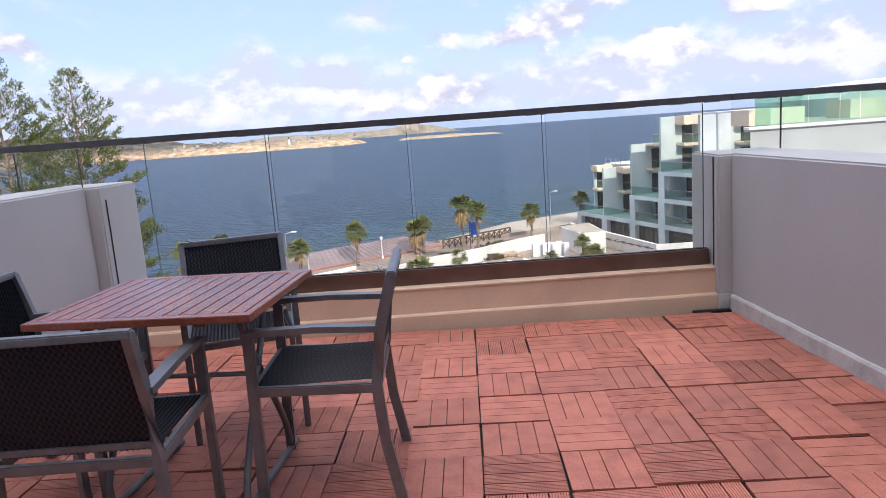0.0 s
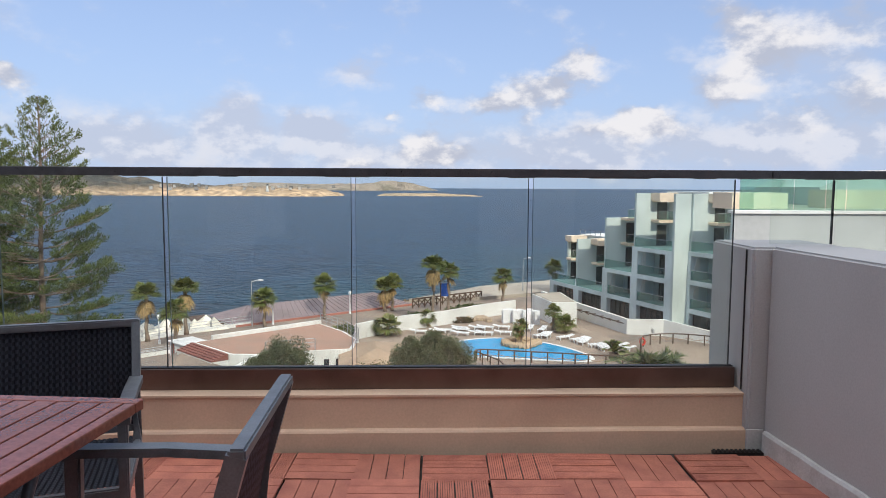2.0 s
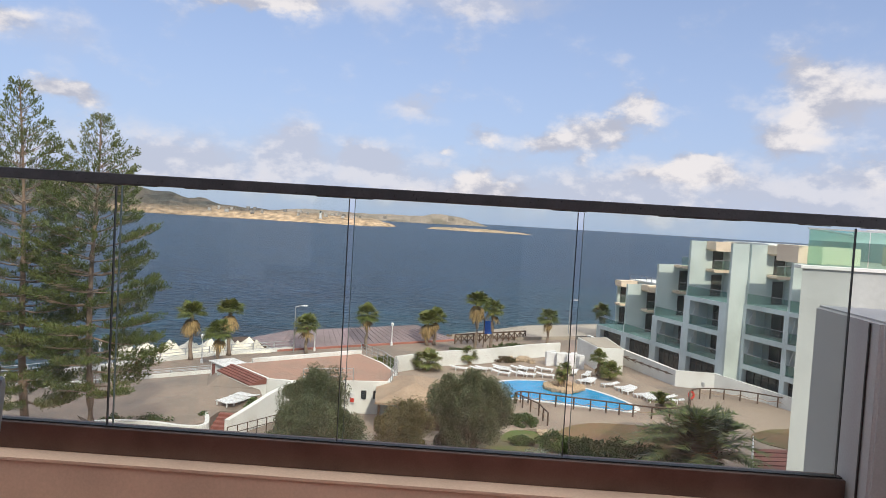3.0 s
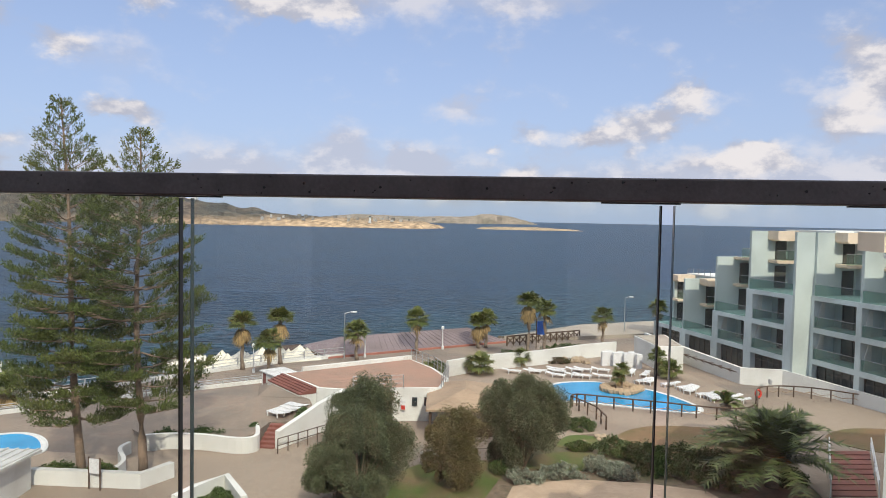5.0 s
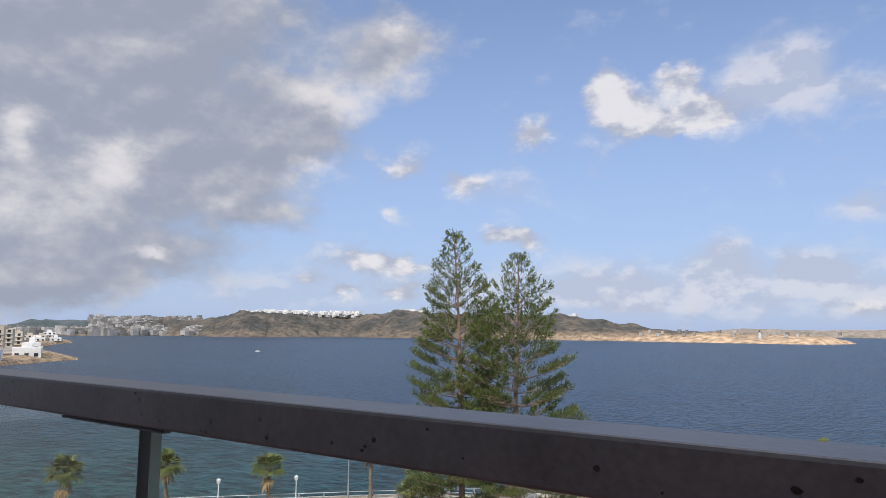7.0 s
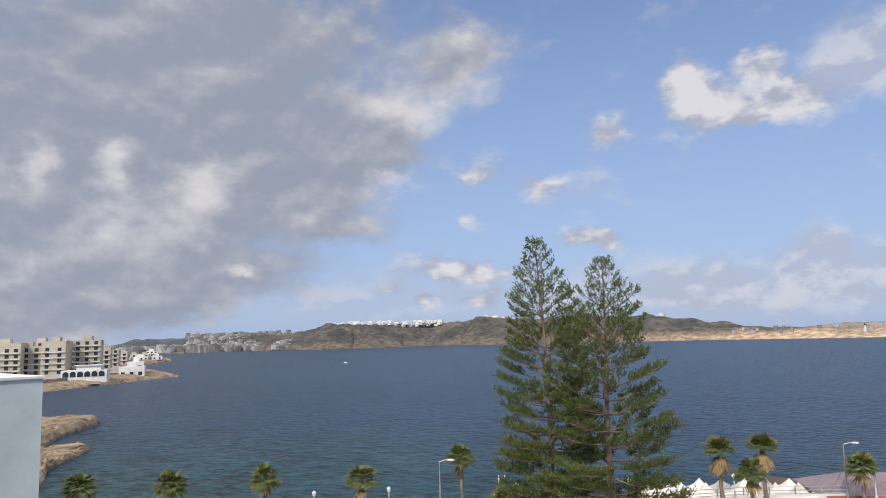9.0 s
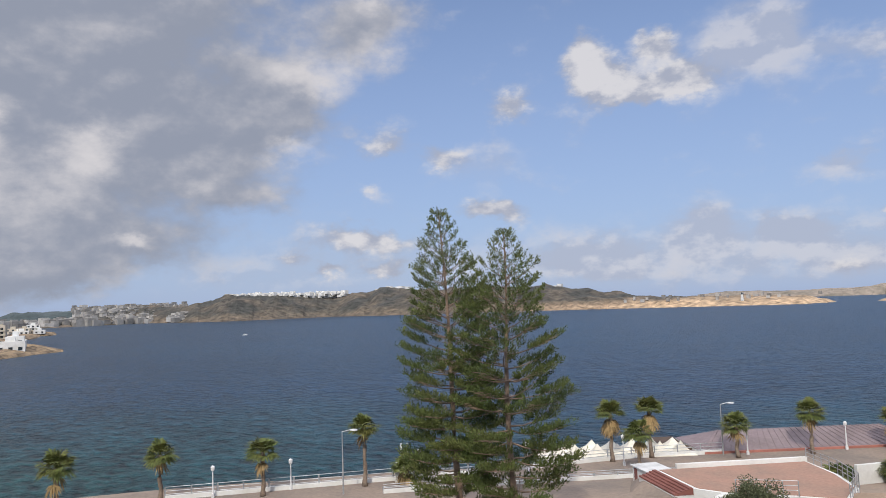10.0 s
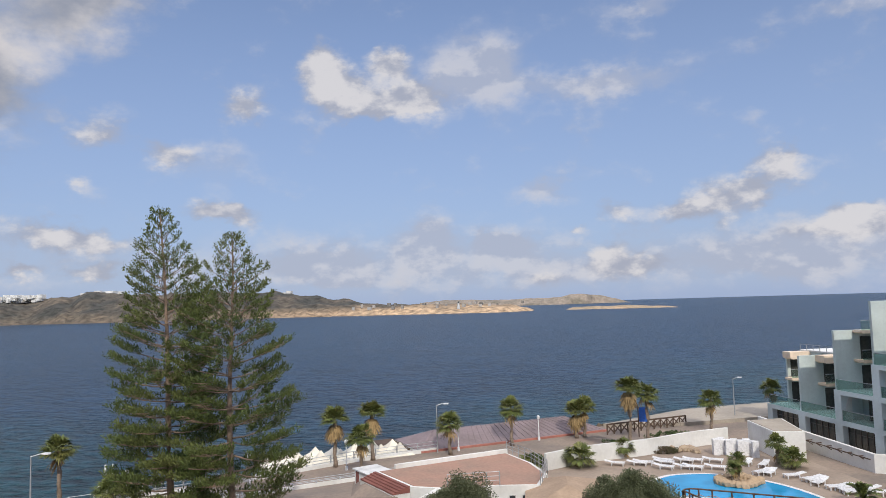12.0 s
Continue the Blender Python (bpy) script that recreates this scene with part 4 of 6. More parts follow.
# ---- seafront buildings ----
def canopy_row():
    ux, uy = Vector((-22.5, 70.0)) - Vector((-33.0, 62.2)), Vector((-0.62, 0.78))
    for r in range(2):
        for i in range(7):
            p = Vector((-33.2, 62.0)) + ux * (i / 6.2) + uy * (1.6 + r * 2.4) + Vector((random.uniform(-0.15, 0.15), random.uniform(-0.15, 0.15)))
            ob = thing("sun_canopy", "cream pyramid canvas canopy on the beach terrace", "canopy", pose(p.x, p.y, -16.2, 0, 0, 36), group="row of beach canopies")
            bm = bmesh.new()
            s, e = 1.22, 2.25
            base = [bm.verts.new((a * s, b * s, e)) for a, b in ((-1, -1), (1, -1), (1, 1), (-1, 1))]
            low = [bm.verts.new((a * s, b * s, e - 0.28)) for a, b in ((-1, -1), (1, -1), (1, 1), (-1, 1))]
            midr = [bm.verts.new((a * s * 0.42, b * s * 0.42, e + 0.5)) for a, b in ((-1, -1), (1, -1), (1, 1), (-1, 1))]
            top = bm.verts.new((0, 0, e + 1.15 + random.uniform(-0.08, 0.1)))
            for j in range(4):
                k = (j + 1) % 4
                bm.faces.new((low[j], low[k], base[k], base[j]))
                bm.faces.new((base[j], base[k], midr[k], midr[j]))
                bm.faces.new((midr[j], midr[k], top))
            part("canvas", bm, M_TENT, ob)
            for a, b in ((-1, -1), (1, -1), (1, 1), (-1, 1)):
                part("pole", sweep([(a * 1.15, b * 1.15, 0), (a * 1.15, b * 1.15, e)], 0.04, n=5), M_PLASTIC, ob)


setting("pavement_beach", slab([(-34, 60.5), (-36.5, 64), (-26, 75), (-8, 91), (-1, 89), (-14, 78.5), (-22, 73)], -17.2, -16.2), M_CONC, "concrete beach terrace below the promenade", "pavement")
canopy_row()


def restaurant():
    """A long pavilion below the promenade: its roof stands just above the walk."""
    ob = thing("restaurant_pavilion", "long seaside pavilion with a faded mauve sheet roof", "building")
    a, b = Vector((-22.2, 71.2)), Vector((-3.6, 85.8))
    u = (b - a).normalized()
    v = Vector((-u.y, u.x))
    L = (b - a).length

    def P(s, d, z):
        q = a + u * s + v * d
        return (q.x, q.y, z)

    bm = bmesh.new()
    W = 7.6
    pts = [P(0, 0, -13.8), P(L, 0, -13.8), P(L, W, -13.8), P(0, W, -13.8), P(3.2, W * 0.55, -12.55), P(L - 3.0, W * 0.55, -12.55)]
    vs = [bm.verts.new(p) for p in pts]
    for f in ((0, 1, 5, 4), (1, 2, 5), (2, 3, 4, 5), (3, 0, 4), (3, 2, 1, 0)):
        bm.faces.new([vs[i] for i in f])
    roof = part("roof", bm, M_REDROOF, ob)
    for i in range(30):
        s = 0.5 + i * (L - 1.0) / 29
        t = min(max((s - 0.2) / (L - 0.4), 0.0), 1.0) * (L - 6.2) + 3.2
        part("roof_seam", sweep([P(s, 0.02, -13.775), P(t, W * 0.55, -12.525)], 0.035, 0.035, n=4, square=True), M_REDROOF, roof)
    part("fascia", wall_along([P(0, -0.1, 0)[:2], P(L, -0.1, 0)[:2]], -14.3, -13.78, 0.2), M_REDBAND, ob, "faded red fascia band")
    part("front_wall", wall_along([P(0.3, 0.4, 0)[:2], P(L, 0.4, 0)[:2]], -16.3, -14.0, 0.2), M_WHITE, ob)
    part("back_wall", wall_along([P(0.3, W - 0.4, 0)[:2], P(L, W - 0.4, 0)[:2]], -16.3, -14.0, 0.2), M_DARKGLASS, ob)
    end = part("end_wall", wall_along([P(0.1, 0.3, 0)[:2], P(0.1, W, 0)[:2]], -16.3, -13.9, 0.2), M_WHITE, ob)
    for i in range(4):
        part("window", wall_along([P(-0.02, 0.9 + i * 1.7, 0)[:2], P(-0.02, 2.2 + i * 1.7, 0)[:2]], -15.6, -14.2, 0.06), M_DARKGLASS, end)
    part("awning", slab([P(-2.6, 2.5, 0)[:2], P(0, 2.5, 0)[:2], P(0, W + 1.2, 0)[:2], P(-2.6, W + 1.2, 0)[:2]], -14.1, -13.9), M_TIMBER, ob, "dark flat porch roof")
    for d in (2.7, W + 1):
        part("porch_post", sweep([P(-2.4, d, -16.3), P(-2.4, d, -14.1)], 0.08, n=6), M_TIMBER, ob)
    return ob


restaurant()


def timber_pergola():
    ob = thing("timber_fence", "dark timber trellis fence along the seafront terrace", "fence")
    a, b = Vector((-3.4, 83.5)), Vector((5.6, 90.5))
    for i in range(13):
        p, q = a.lerp(b, i / 12), a.lerp(b, min(1, (i + 1) / 12))
        part("post", box(p.x - 0.08, p.y - 0.08, GROUND, p.x + 0.08, p.y + 0.08, GROUND + 1.15), M_TIMBER, ob)
        if i < 12:
            part("brace", sweep([(p.x, p.y, GROUND + 0.15), (q.x, q.y, GROUND + 1.05)], 0.05, n=4, square=True), M_TIMBER, ob)
            part("cross_brace", sweep([(p.x, p.y + 0.06, GROUND + 1.05), (q.x, q.y + 0.06, GROUND + 0.15)], 0.05, n=4, square=True), M_TIMBER, ob)
    part("top_rail", sweep([(a.x, a.y, GROUND + 1.15), (b.x, b.y, GROUND + 1.15)], 0.08, n=4, square=True), M_TIMBER, ob)


timber_pergola()
setting("pavement_jetty", slab([(-4, 88), (6.2, 100.5), (17, 107), (60, 125), (60, 100), (15, 95), (5.7, 90)], GROUND - 0.2, GROUND + 0.45), M_CONC, "pale concrete seafront terrace", "pavement")
sign = thing("banner_sign", "upright blue banner on a dark pole by the palms", "sign", pose(0.1, 82.5, GROUND))
part("pole", sweep([(0, 0, 0), (0, 0, 3.4)], 0.06, n=6), M_TIMBER, sign)
part("banner", box(0.08, -0.03, 1.7, 0.95, 0.03, 3.3, 0.01), M_BLUE, sign)


def roof_terrace():
    ob = thing("white_pavilion", "white single-storey block with a brown tiled roof terrace", "building")
    top = [(-15.9, 48.95), (-20.0, 52.9), (-18.9, 53.9), (-11.0, 60.9), (-8.4, 57.6), (-6.7, 54.2), (-6.8, 50.9), (-9.6, 50.2), (-13.1, 48.8)]
    part("wall", slab(top, GROUND - 0.1, -11.5), M_WHITE, ob)
    part("terrace_floor", slab(offset(top, -0.3), -11.55, -11.46), M_ROOFTILE, ob, "brown terrace tiles")
    part("parapet", wall_along([(-18.8, 54.0), (-11.0, 60.9)], -11.52, -11.15, 0.3), M_WHITE, ob)
    for a, b in (((-11.0, 60.9), (-8.4, 57.6)), ((-8.4, 57.6), (-6.7, 54.2)), ((-6.7, 54.2), (-6.8, 50.9)), ((-13.1, 48.8), (-9.6, 50.2))):
        a, b = Vector(a), Vector(b)
        n = 4
        for i in range(n + 1):
            p = a.lerp(b, i / n)
            part("railing_post", sweep([(p.x, p.y, -11.5), (p.x, p.y, -10.5)], 0.035, n=5), M_METAL, ob)
        for z in (-10.5, -10.8, -11.1):
            part("railing_bar", sweep([(a.x, a.y, z), (b.x, b.y, z)], 0.022, n=5), M_METAL, ob)
    for k, x in enumerate((-8.75, -7.85)):
        part("window", box(x - 0.2, 50.30 + 0.22 * k, -12.85, x + 0.2, 50.45 + 0.22 * k, -12.2), M_DARKGLASS, ob)
    part("doorway", box(-11.2, 49.35, -13.95, -10.3, 49.7, -12.0), M_DARKGLASS, ob)
    board = part("notice", box(-9.75, 49.95, -13.1, -9.35, 50.03, -12.35), M_PLASTIC, ob, "small white notice")
    part("red_square", box(-9.7, 49.93, -13.05, -9.4, 49.95, -12.75), M_RED, board)
    # steps up to the roof
    near0, far0, near1, far1 = Vector((-16.95, 48.1)), Vector((-20.95, 51.95)), Vector((-15.95, 49.0)), Vector((-20.02, 52.92))
    part("stair_base", slab([tuple(near0), tuple(near1), tuple(far1), tuple(far0)], GROUND - 0.05, -11.92), M_WHITE, ob)
    for i in range(5):
        a, b, c, d = near0.lerp(near1, i / 5), far0.lerp(far1, i / 5), far0.lerp(far1, (i + 1) / 5), near0.lerp(near1, (i + 1) / 5)
        part("step", slab([tuple(a), tuple(b), tuple(c), tuple(d)], -11.95, -11.9 + 0.085 * (i + 1)), M_REDSTEP, ob, "red tiled step")
    bm = bmesh.new()
    rim = [bm.verts.new(v) for v in ((-20.3, 51.4, -11.98), (-21.2, 53.0, -12.3), (-24.5, 59.0, -14.0), (-31, 54, -14.0), (-28, 44.5, -14.0), (-24.5, 40.6, -13.12), (-21.0, 41.4, -13.06), (-18.7, 41.2, -13.06), (-17.95, 42.2, -13.06), (-17.9, 44.8, -13.0), (-16.5, 44.9, -12.9), (-15.3, 46.3, -12.2), (-16.0, 47.6, -12.02), (-16.7, 48.0, -11.98))]
    hub = bm.verts.new((-20.8, 49.6, -12.6))
    for i in range(len(rim)):
        bm.faces.new((hub, rim[(i + 1) % len(rim)], rim[i]))
    foot = [bm.verts.new((v.co.x, v.co.y, GROUND - 0.15)) for v in rim]
    for i in range(len(rim)):
        j = (i + 1) % len(rim)
        bm.faces.new((rim[i], rim[j], foot[j], foot[i]))
    bmesh.ops.recalc_face_normals(bm, faces=list(bm.faces))
    setting("pavement_plaza", bm, M_PAVE, "brown paved plaza rising to the red steps", "pavement")
    kiosk = thing("roof_kiosk", "low white kiosk with a pale flat roof beside the steps", "building", pose(-20.9, 55.3, GROUND + 0.7, 0, 0, -42))
    part("wall", box(-2.0, -1.0, -0.6, 2.0, 1.0, 1.2), M_WHITE, kiosk)
    part("roof", box(-2.15, -1.15, 1.2, 2.15, 1.15, 1.3, 0.02), M_SHEET, kiosk)
    part("door", box(-1.7, -1.03, 0.02, -1.2, -0.99, 1.1), M_REDSTEP, kiosk)


roof_terrace()


def ramp_wall():
    ob = thing("white_retaining_wall", "white retaining wall with a dark metal handrail and ramp", "wall")
    part("wall", wall_along([(-16.4, 42.3), (-15.6, 44.4), (-14.9, 46.2), (-13.8, 48.9)], GROUND, [GROUND + 1.2, GROUND + 1.65, GROUND + 2.1, GROUND + 2.5], 0.35), M_WHITE, ob)
    a, b = Vector((-16.0, 41.4)), Vector((-11.4, 49.3))
    for i in range(12):
        p = a.lerp(b, i / 11)
        part("post", sweep([(p.x, p.y, GROUND), (p.x, p.y, GROUND + 1.0)], 0.035, n=5), M_TIMBER, ob)
    for z in (0.55, 1.0):
        part("rail", sweep([(a.x, a.y, GROUND + z), (b.x, b.y, GROUND + z)], 0.03, n=5), M_TIMBER, ob)
    for i in range(6):
        part("step", box(-17.75, 42.2 + i * 0.42, GROUND - 0.02, -16.6, 42.65 + i * 0.42, GROUND + 0.16 * (i + 1)), M_REDSTEP, ob)


ramp_wall()


def gazebo():
    ob = thing("tan_gazebo", "open bar hut with a wide tan hipped roof", "gazebo", pose(-4.9, 50.4, GROUND, 0, 0, 8))
    bm = bmesh.new()
    e = [bm.verts.new((a * 2.9, b * 3.9, 2.1)) for a, b in ((-1, -1), (1, -1), (1, 1), (-1, 1))]
    f = [bm.verts.new((a * 2.9, b * 3.9, 1.95)) for a, b in ((-1, -1), (1, -1), (1, 1), (-1, 1))]
    r = [bm.verts.new((0, -1.2, 3.0)), bm.verts.new((0, 1.2, 3.0))]
    for q in ((e[0], e[1], r[0]), (e[1], e[2], r[1], r[0]), (e[2], e[3], r[1]), (e[3], e[0], r[0], r[1]), f[::-1]):
        bm.faces.new(q)
    for i in range(4):
        j = (i + 1) % 4
        bm.faces.new((f[i], f[j], e[j], e[i]))
    part("roof", bm, M_TANROOF, ob)
    for a in (-1, 1):
        for b in (-1, 0, 1):
            part("post", sweep([(a * 2.6, b * 3.5, 0), (a * 2.6, b * 3.5, 1.96)], 0.09, n=6), M_TIMBER, ob)
    part("counter", box(-2.3, -3.2, 0, 2.3, -2.7, 1.05, 0.02), M_TIMBER, ob)


gazebo()


def rope_fence(line, label):
    ob = thing("rope_fence", label, "fence")
    pts = [Vector(p) for p in line]
    posts = []
    for a, b in zip(pts, pts[1:]):
        n = max(1, round((b - a).length / 1.25))
        posts += [a.lerp(b, i / n) for i in range(n)]
    posts.append(pts[-1])
    for p in posts:
        part("post", sweep([(p.x, p.y, GROUND), (p.x, p.y, GROUND + 1.05)], 0.065, n=6), M_TIMBER, ob)
    for a, b in zip(posts, posts[1:]):
        part("rail", sweep([(a.x, a.y, GROUND + 1.02), (b.x, b.y, GROUND + 1.02)], 0.06, n=5), M_TIMBER, ob)
        m = a.lerp(b, 0.5)
        part("rope", sweep([(a.x, a.y, GROUND + 0.62), (m.x, m.y, GROUND + 0.45), (b.x, b.y, GROUND + 0.62)], 0.03, n=4), M_TANROOF, ob)


rope_fence(smooth_line([(3.1, 56.6), (3.6, 57.2), (5.2, 57.0), (8.0, 56.4), (10.6, 55.9), (12.7, 55.4), (15.6, 55.2), (17.6, 56.9), (18.6, 60.5), (19.6, 63.0), (21.5, 64.0), (24.2, 63.9), (27.0, 62.4), (30.5, 60.6)], 2), "dark timber post and rope fence round the pool")
rope_fence([(3.1, 56.6), (4.9, 53.5), (5.4, 50.9)], "dark timber post and rope handrail beside garden steps")


def sun_lounger():
    ob = thing("sun_lounger", "white plastic sun lounger with a raised back", "sun lounger", group="loungers round the pool")
    for s in (-1, 1):
        part("frame", sweep([(s * 0.3, -0.95, 0.30), (s * 0.3, 0.3, 0.30)], 0.03, n=4, square=True), M_PLASTIC, ob)
        for y in (-0.8, 0.25):
            part("leg", sweep([(s * 0.3, y, 0), (s * 0.3, y, 0.3)], 0.035, n=4, square=True), M_PLASTIC, ob)
    for i in range(8):
        y = -0.92 + i * 0.155
        part("slat", box(-0.3, y, 0.31, 0.3, y + 0.12, 0.345), M_PLASTIC, ob)
    part("backrest", sweep([(0, 0.3, 0.33), (0, 0.6, 0.38), (0, 0.92, 0.45)], 0.28, 0.025, square=True), M_PLASTIC, ob)
    return ob


lounger = sun_lounger()
pairs = [(1.2, 69.2, 8), (3.1, 70.2, 5), (3.0, 67.6, 6), (5.7, 70.7, 8), (5.5, 67.9, 4), (-1.2, 68.4, 10), (10.2, 69.7, -40), (10.9, 66.6, -44), (13.3, 65.2, -58), (14.2, 63.8, -62), (15.0, 62.4, -66), (15.7, 61.0, -58), (16.9, 61.8, -70)]
spots = []
for x, y, r in pairs:
    c, s = math.cos(radians(r)), math.sin(radians(r))
    for k in (-0.85, 0.85) if r > 0 else (-0.42, 0.42):
        loose = 1.0 if r > 0 else 5.0
        spots.append((x + k * c * (1 + 0.1 * loose) + random.uniform(-0.1, 0.1) * loose, y + k * s + random.uniform(-0.08, 0.08) * loose, r + (72 if r > 0 else 0) + random.uniform(-5, 5) * loose))
lounger.matrix_basis = pose(*spots[0][:2], GROUND + 0.045, 0, 0, spots[0][2])
for x, y, r in spots[1:]:
    copy_thing(lounger, pose(x, y, GROUND + 0.045, 0, 0, r))
for x, y, z, r in ((-17.6, 45.6, -12.84, 60), (-17.25, 46.0, -12.77, 64), (-16.95, 46.4, -12.68, 58), (-16.65, 46.8, -12.57, 66)):
    copy_thing(lounger, pose(x, y, z, 0, 0, r + 180))


# ---- hotel ----
def hotel():
    ob = thing("stepped_hotel", "pale green stepped hotel with peach balcony slabs and glass balustrades", "building")
    F0, F1 = Vector((15.9, 86.0)), Vector((23.2, 68.1))
    u = (F1 - F0).normalized()
    n = Vector((u.y, -u.x))  # outward, to the pool
    st, base = 2.92, -14.0

    def P(s, d):
        q = F0 + u * s + n * d
        return (q.x, q.y)

    def block(name, s0, s1, d0, d1, z0, z1, m, par=ob, label=""):
        return part(name, slab([P(s0, d0), P(s1, d0), P(s1, d1), P(s0, d1)], z0, z1), m, par, label)

    def pane(name, s0, s1, d, z0, z1, m, par):
        g = block(name, s0, s1, d - 0.02, d + 0.02, z0, z1, m, par)
        g.visible_shadow = m is not M_GLASSHOTEL
        return g

    def slope_block(name, s0, s1, d0, d1, z0, z1, cut, m, par=ob, label=""):
        """A block whose outer lower edge is cut back, as on the roof canopies."""
        bm = bmesh.new()
        prof = [(d0, z0), (d1 - cut, z0), (d1, z0 + cut * 0.6), (d1, z1), (d0, z1)]
        rings = [[bm.verts.new((*P(q, d), z)) for d, z in prof] for q in (s0, s1)]
        bm.faces.new(rings[0])
        bm.faces.new(rings[1][::-1])
        for i in range(5):
            j = (i + 1) % 5
            bm.faces.new((rings[0][i], rings[1][i], rings[1][j], rings[0][j]))
        bmesh.ops.recalc_face_normals(bm, faces=list(bm.faces))
        return part(name, bm, m, par, label)

    # bays from the sea inwards: start, end, closed storeys above the ground floor, setback of the front, thick roof canopy
    plan = [(-3.45, 2.42, 0, 0.0, True), (2.42, 8.28, 0, 0.0, True), (8.28, 13.68, 1, 0.0, False), (13.68, 20.1, 2, 0.0, True),
            (20.4, 25.72, 2, -1.8, True), (25.72, 31.0, 2, -1.8, True), (31.0, 36.2, 2, -1.8, True)]
    for k, (s0, s1, closed, back, thick) in enumerate(plan):
        top = base + st * (closed + 3)
        deep = back - 4.6
        w0, w1 = (s0 + 0.95 if k < 4 else s0 + 0.4), (s1 if k != 3 else 19.12)
        block("body", s0, s1, deep - 9, deep, base - 0.2, top, M_HOTEL)
        for f in range(1 + closed):
            z = base + f * st
            head = 0.47 if f < closed or closed == 0 else 0.42
            block("storey_slab", s0, s1, deep, back, z + st - head, z + st, M_HOTEL2)
            block("pier", s0, w0, deep, back, z, z + st - head, M_HOTEL2)
            block("pier", w1 - (0.02 if k == 3 else 0.16), s1, deep, back, z, z + st - head, M_HOTEL2)
            inner = back - (0.7 if f == 0 else 2.3)
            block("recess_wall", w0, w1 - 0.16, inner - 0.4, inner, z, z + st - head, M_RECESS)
            w = pane("window", w0 + (0.0 if f == 0 else 1.0), w1 - (0.16 if f == 0 else 0.2), inner + 0.04, z + 0.05, z + st - head - (0.0 if f == 0 else 0.12), M_ROOMGLASS, ob)
            count = 5 if f == 0 else 3
            lo, hi = w0 + (0.0 if f == 0 else 1.0), w1 - 0.2
            for i in range(count + 1):
                m0 = lo + (hi - lo - 0.08) * i / count
                block("mullion", m0, m0 + 0.08, inner + 0.07, inner + 0.13, z + 0.05, z + st - head - 0.12, M_WINFRAME, w)
            if f == 0:
                block("transom", lo, hi, inner + 0.07, inner + 0.12, z + 1.75, z + 1.83, M_WINFRAME, w)
            else:
                pane("balustrade_glass", w0, w1 - 0.16, back - 0.12, z + 0.02, z + 1.0, M_GLASSHOTEL, ob)
                block("balustrade_rail", w0, w1 - 0.16, back - 0.15, back - 0.09, z + 1.0, z + 1.04, M_METAL, ob)
                wing = bmesh.new()
                for q, r in ((w0 + 0.02, 0), (w0 + 0.30, 1)):
                    for dd, zz in ((back - 0.3, z + 0.03), (back - 1.1, z + 0.03), (back - 1.1, z + 2.2), (back - 0.75, z + 2.25), (back - 0.45, z + 1.3)):
                        wing.verts.new((*P(q if r == 0 else w0 + 0.10, dd), zz))
                wing.verts.ensure_lookup_table()
                wing.faces.new(wing.verts[:5])
                wing.faces.new(wing.verts[5:][::-1])
                for i in range(5):
                    j = (i + 1) % 5
                    wing.faces.new((wing.verts[i], wing.verts[j], wing.verts[5 + j], wing.verts[5 + i]))
                bmesh.ops.recalc_face_normals(wing, faces=list(wing.faces))
                part("balcony_screen", wing, M_WHITE, ob, "white curved balcony divider")
        z = base + (1 + closed) * st
        # open two-storey terrace: a side wall that faces the garden, balconies behind it
        block("bay_wall", s0, s0 + 0.3, deep, back - (2.6 if k == 0 else 0.2), z, top, M_HOTEL)
        for zz in (z, z + st):
            w = block("window", s0 + 1.5, s1 - 0.5, deep + 0.002, deep + 0.08, zz + 0.05, zz + 2.3, M_ROOMGLASS)
            for i in range(4):
                m0 = s0 + 1.5 + (s1 - s0 - 2.07) * i / 3
                block("mullion", m0, m0 + 0.07, deep + 0.082, deep + 0.14, zz + 0.05, zz + 2.3, M_WINFRAME, w)
        pane("balustrade_glass", s0 + 0.3, s1, back - 0.12, z, z + 1.05, M_GLASSHOTEL, ob)
        block("balustrade_rail", s0 + 0.3, s1, back - 0.15, back - 0.09, z + 1.05, z + 1.09, M_METAL, ob)
        levels = (z + st,) if thick else (z + st, z + 2 * st)
        for zz in levels:
            sl = slope_block("balcony_slab", s0 + 0.3, s0 + 1.6, deep, back - 2.2, zz - 0.32, zz, 0.22, M_PEACH, ob, "peach balcony slab")
            block("balustrade_glass", s0 + 1.5, s0 + 1.54, deep, back - 2.3, zz, zz + 0.95, M_GLASSHOTEL, sl).visible_shadow = False
            block("balustrade_rail", s0 + 1.48, s0 + 1.56, deep, back - 2.3, zz + 0.95, zz + 1.0, M_METAL, sl)
        if thick:
            slope_block("canopy", s0 + 0.26, s0 + 1.75, deep, back - 2.1, top - (0.98 if k > 2 else 0.8), top + 0.02, 0.3, M_PEACH, ob, "peach roof canopy")
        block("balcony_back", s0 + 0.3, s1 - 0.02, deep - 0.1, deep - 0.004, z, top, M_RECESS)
        for zz in (z + 0.05, z + st + 0.02):
            block("balcony_door", s0 + 0.302, s0 + 0.36, deep + 0.3, deep + 1.6, zz, zz + 2.25, M_ROOMGLASS, ob)
        block("roof_edge", s0, s1, deep - 9, deep + 0.12, top, top + 0.16, M_WHITE)
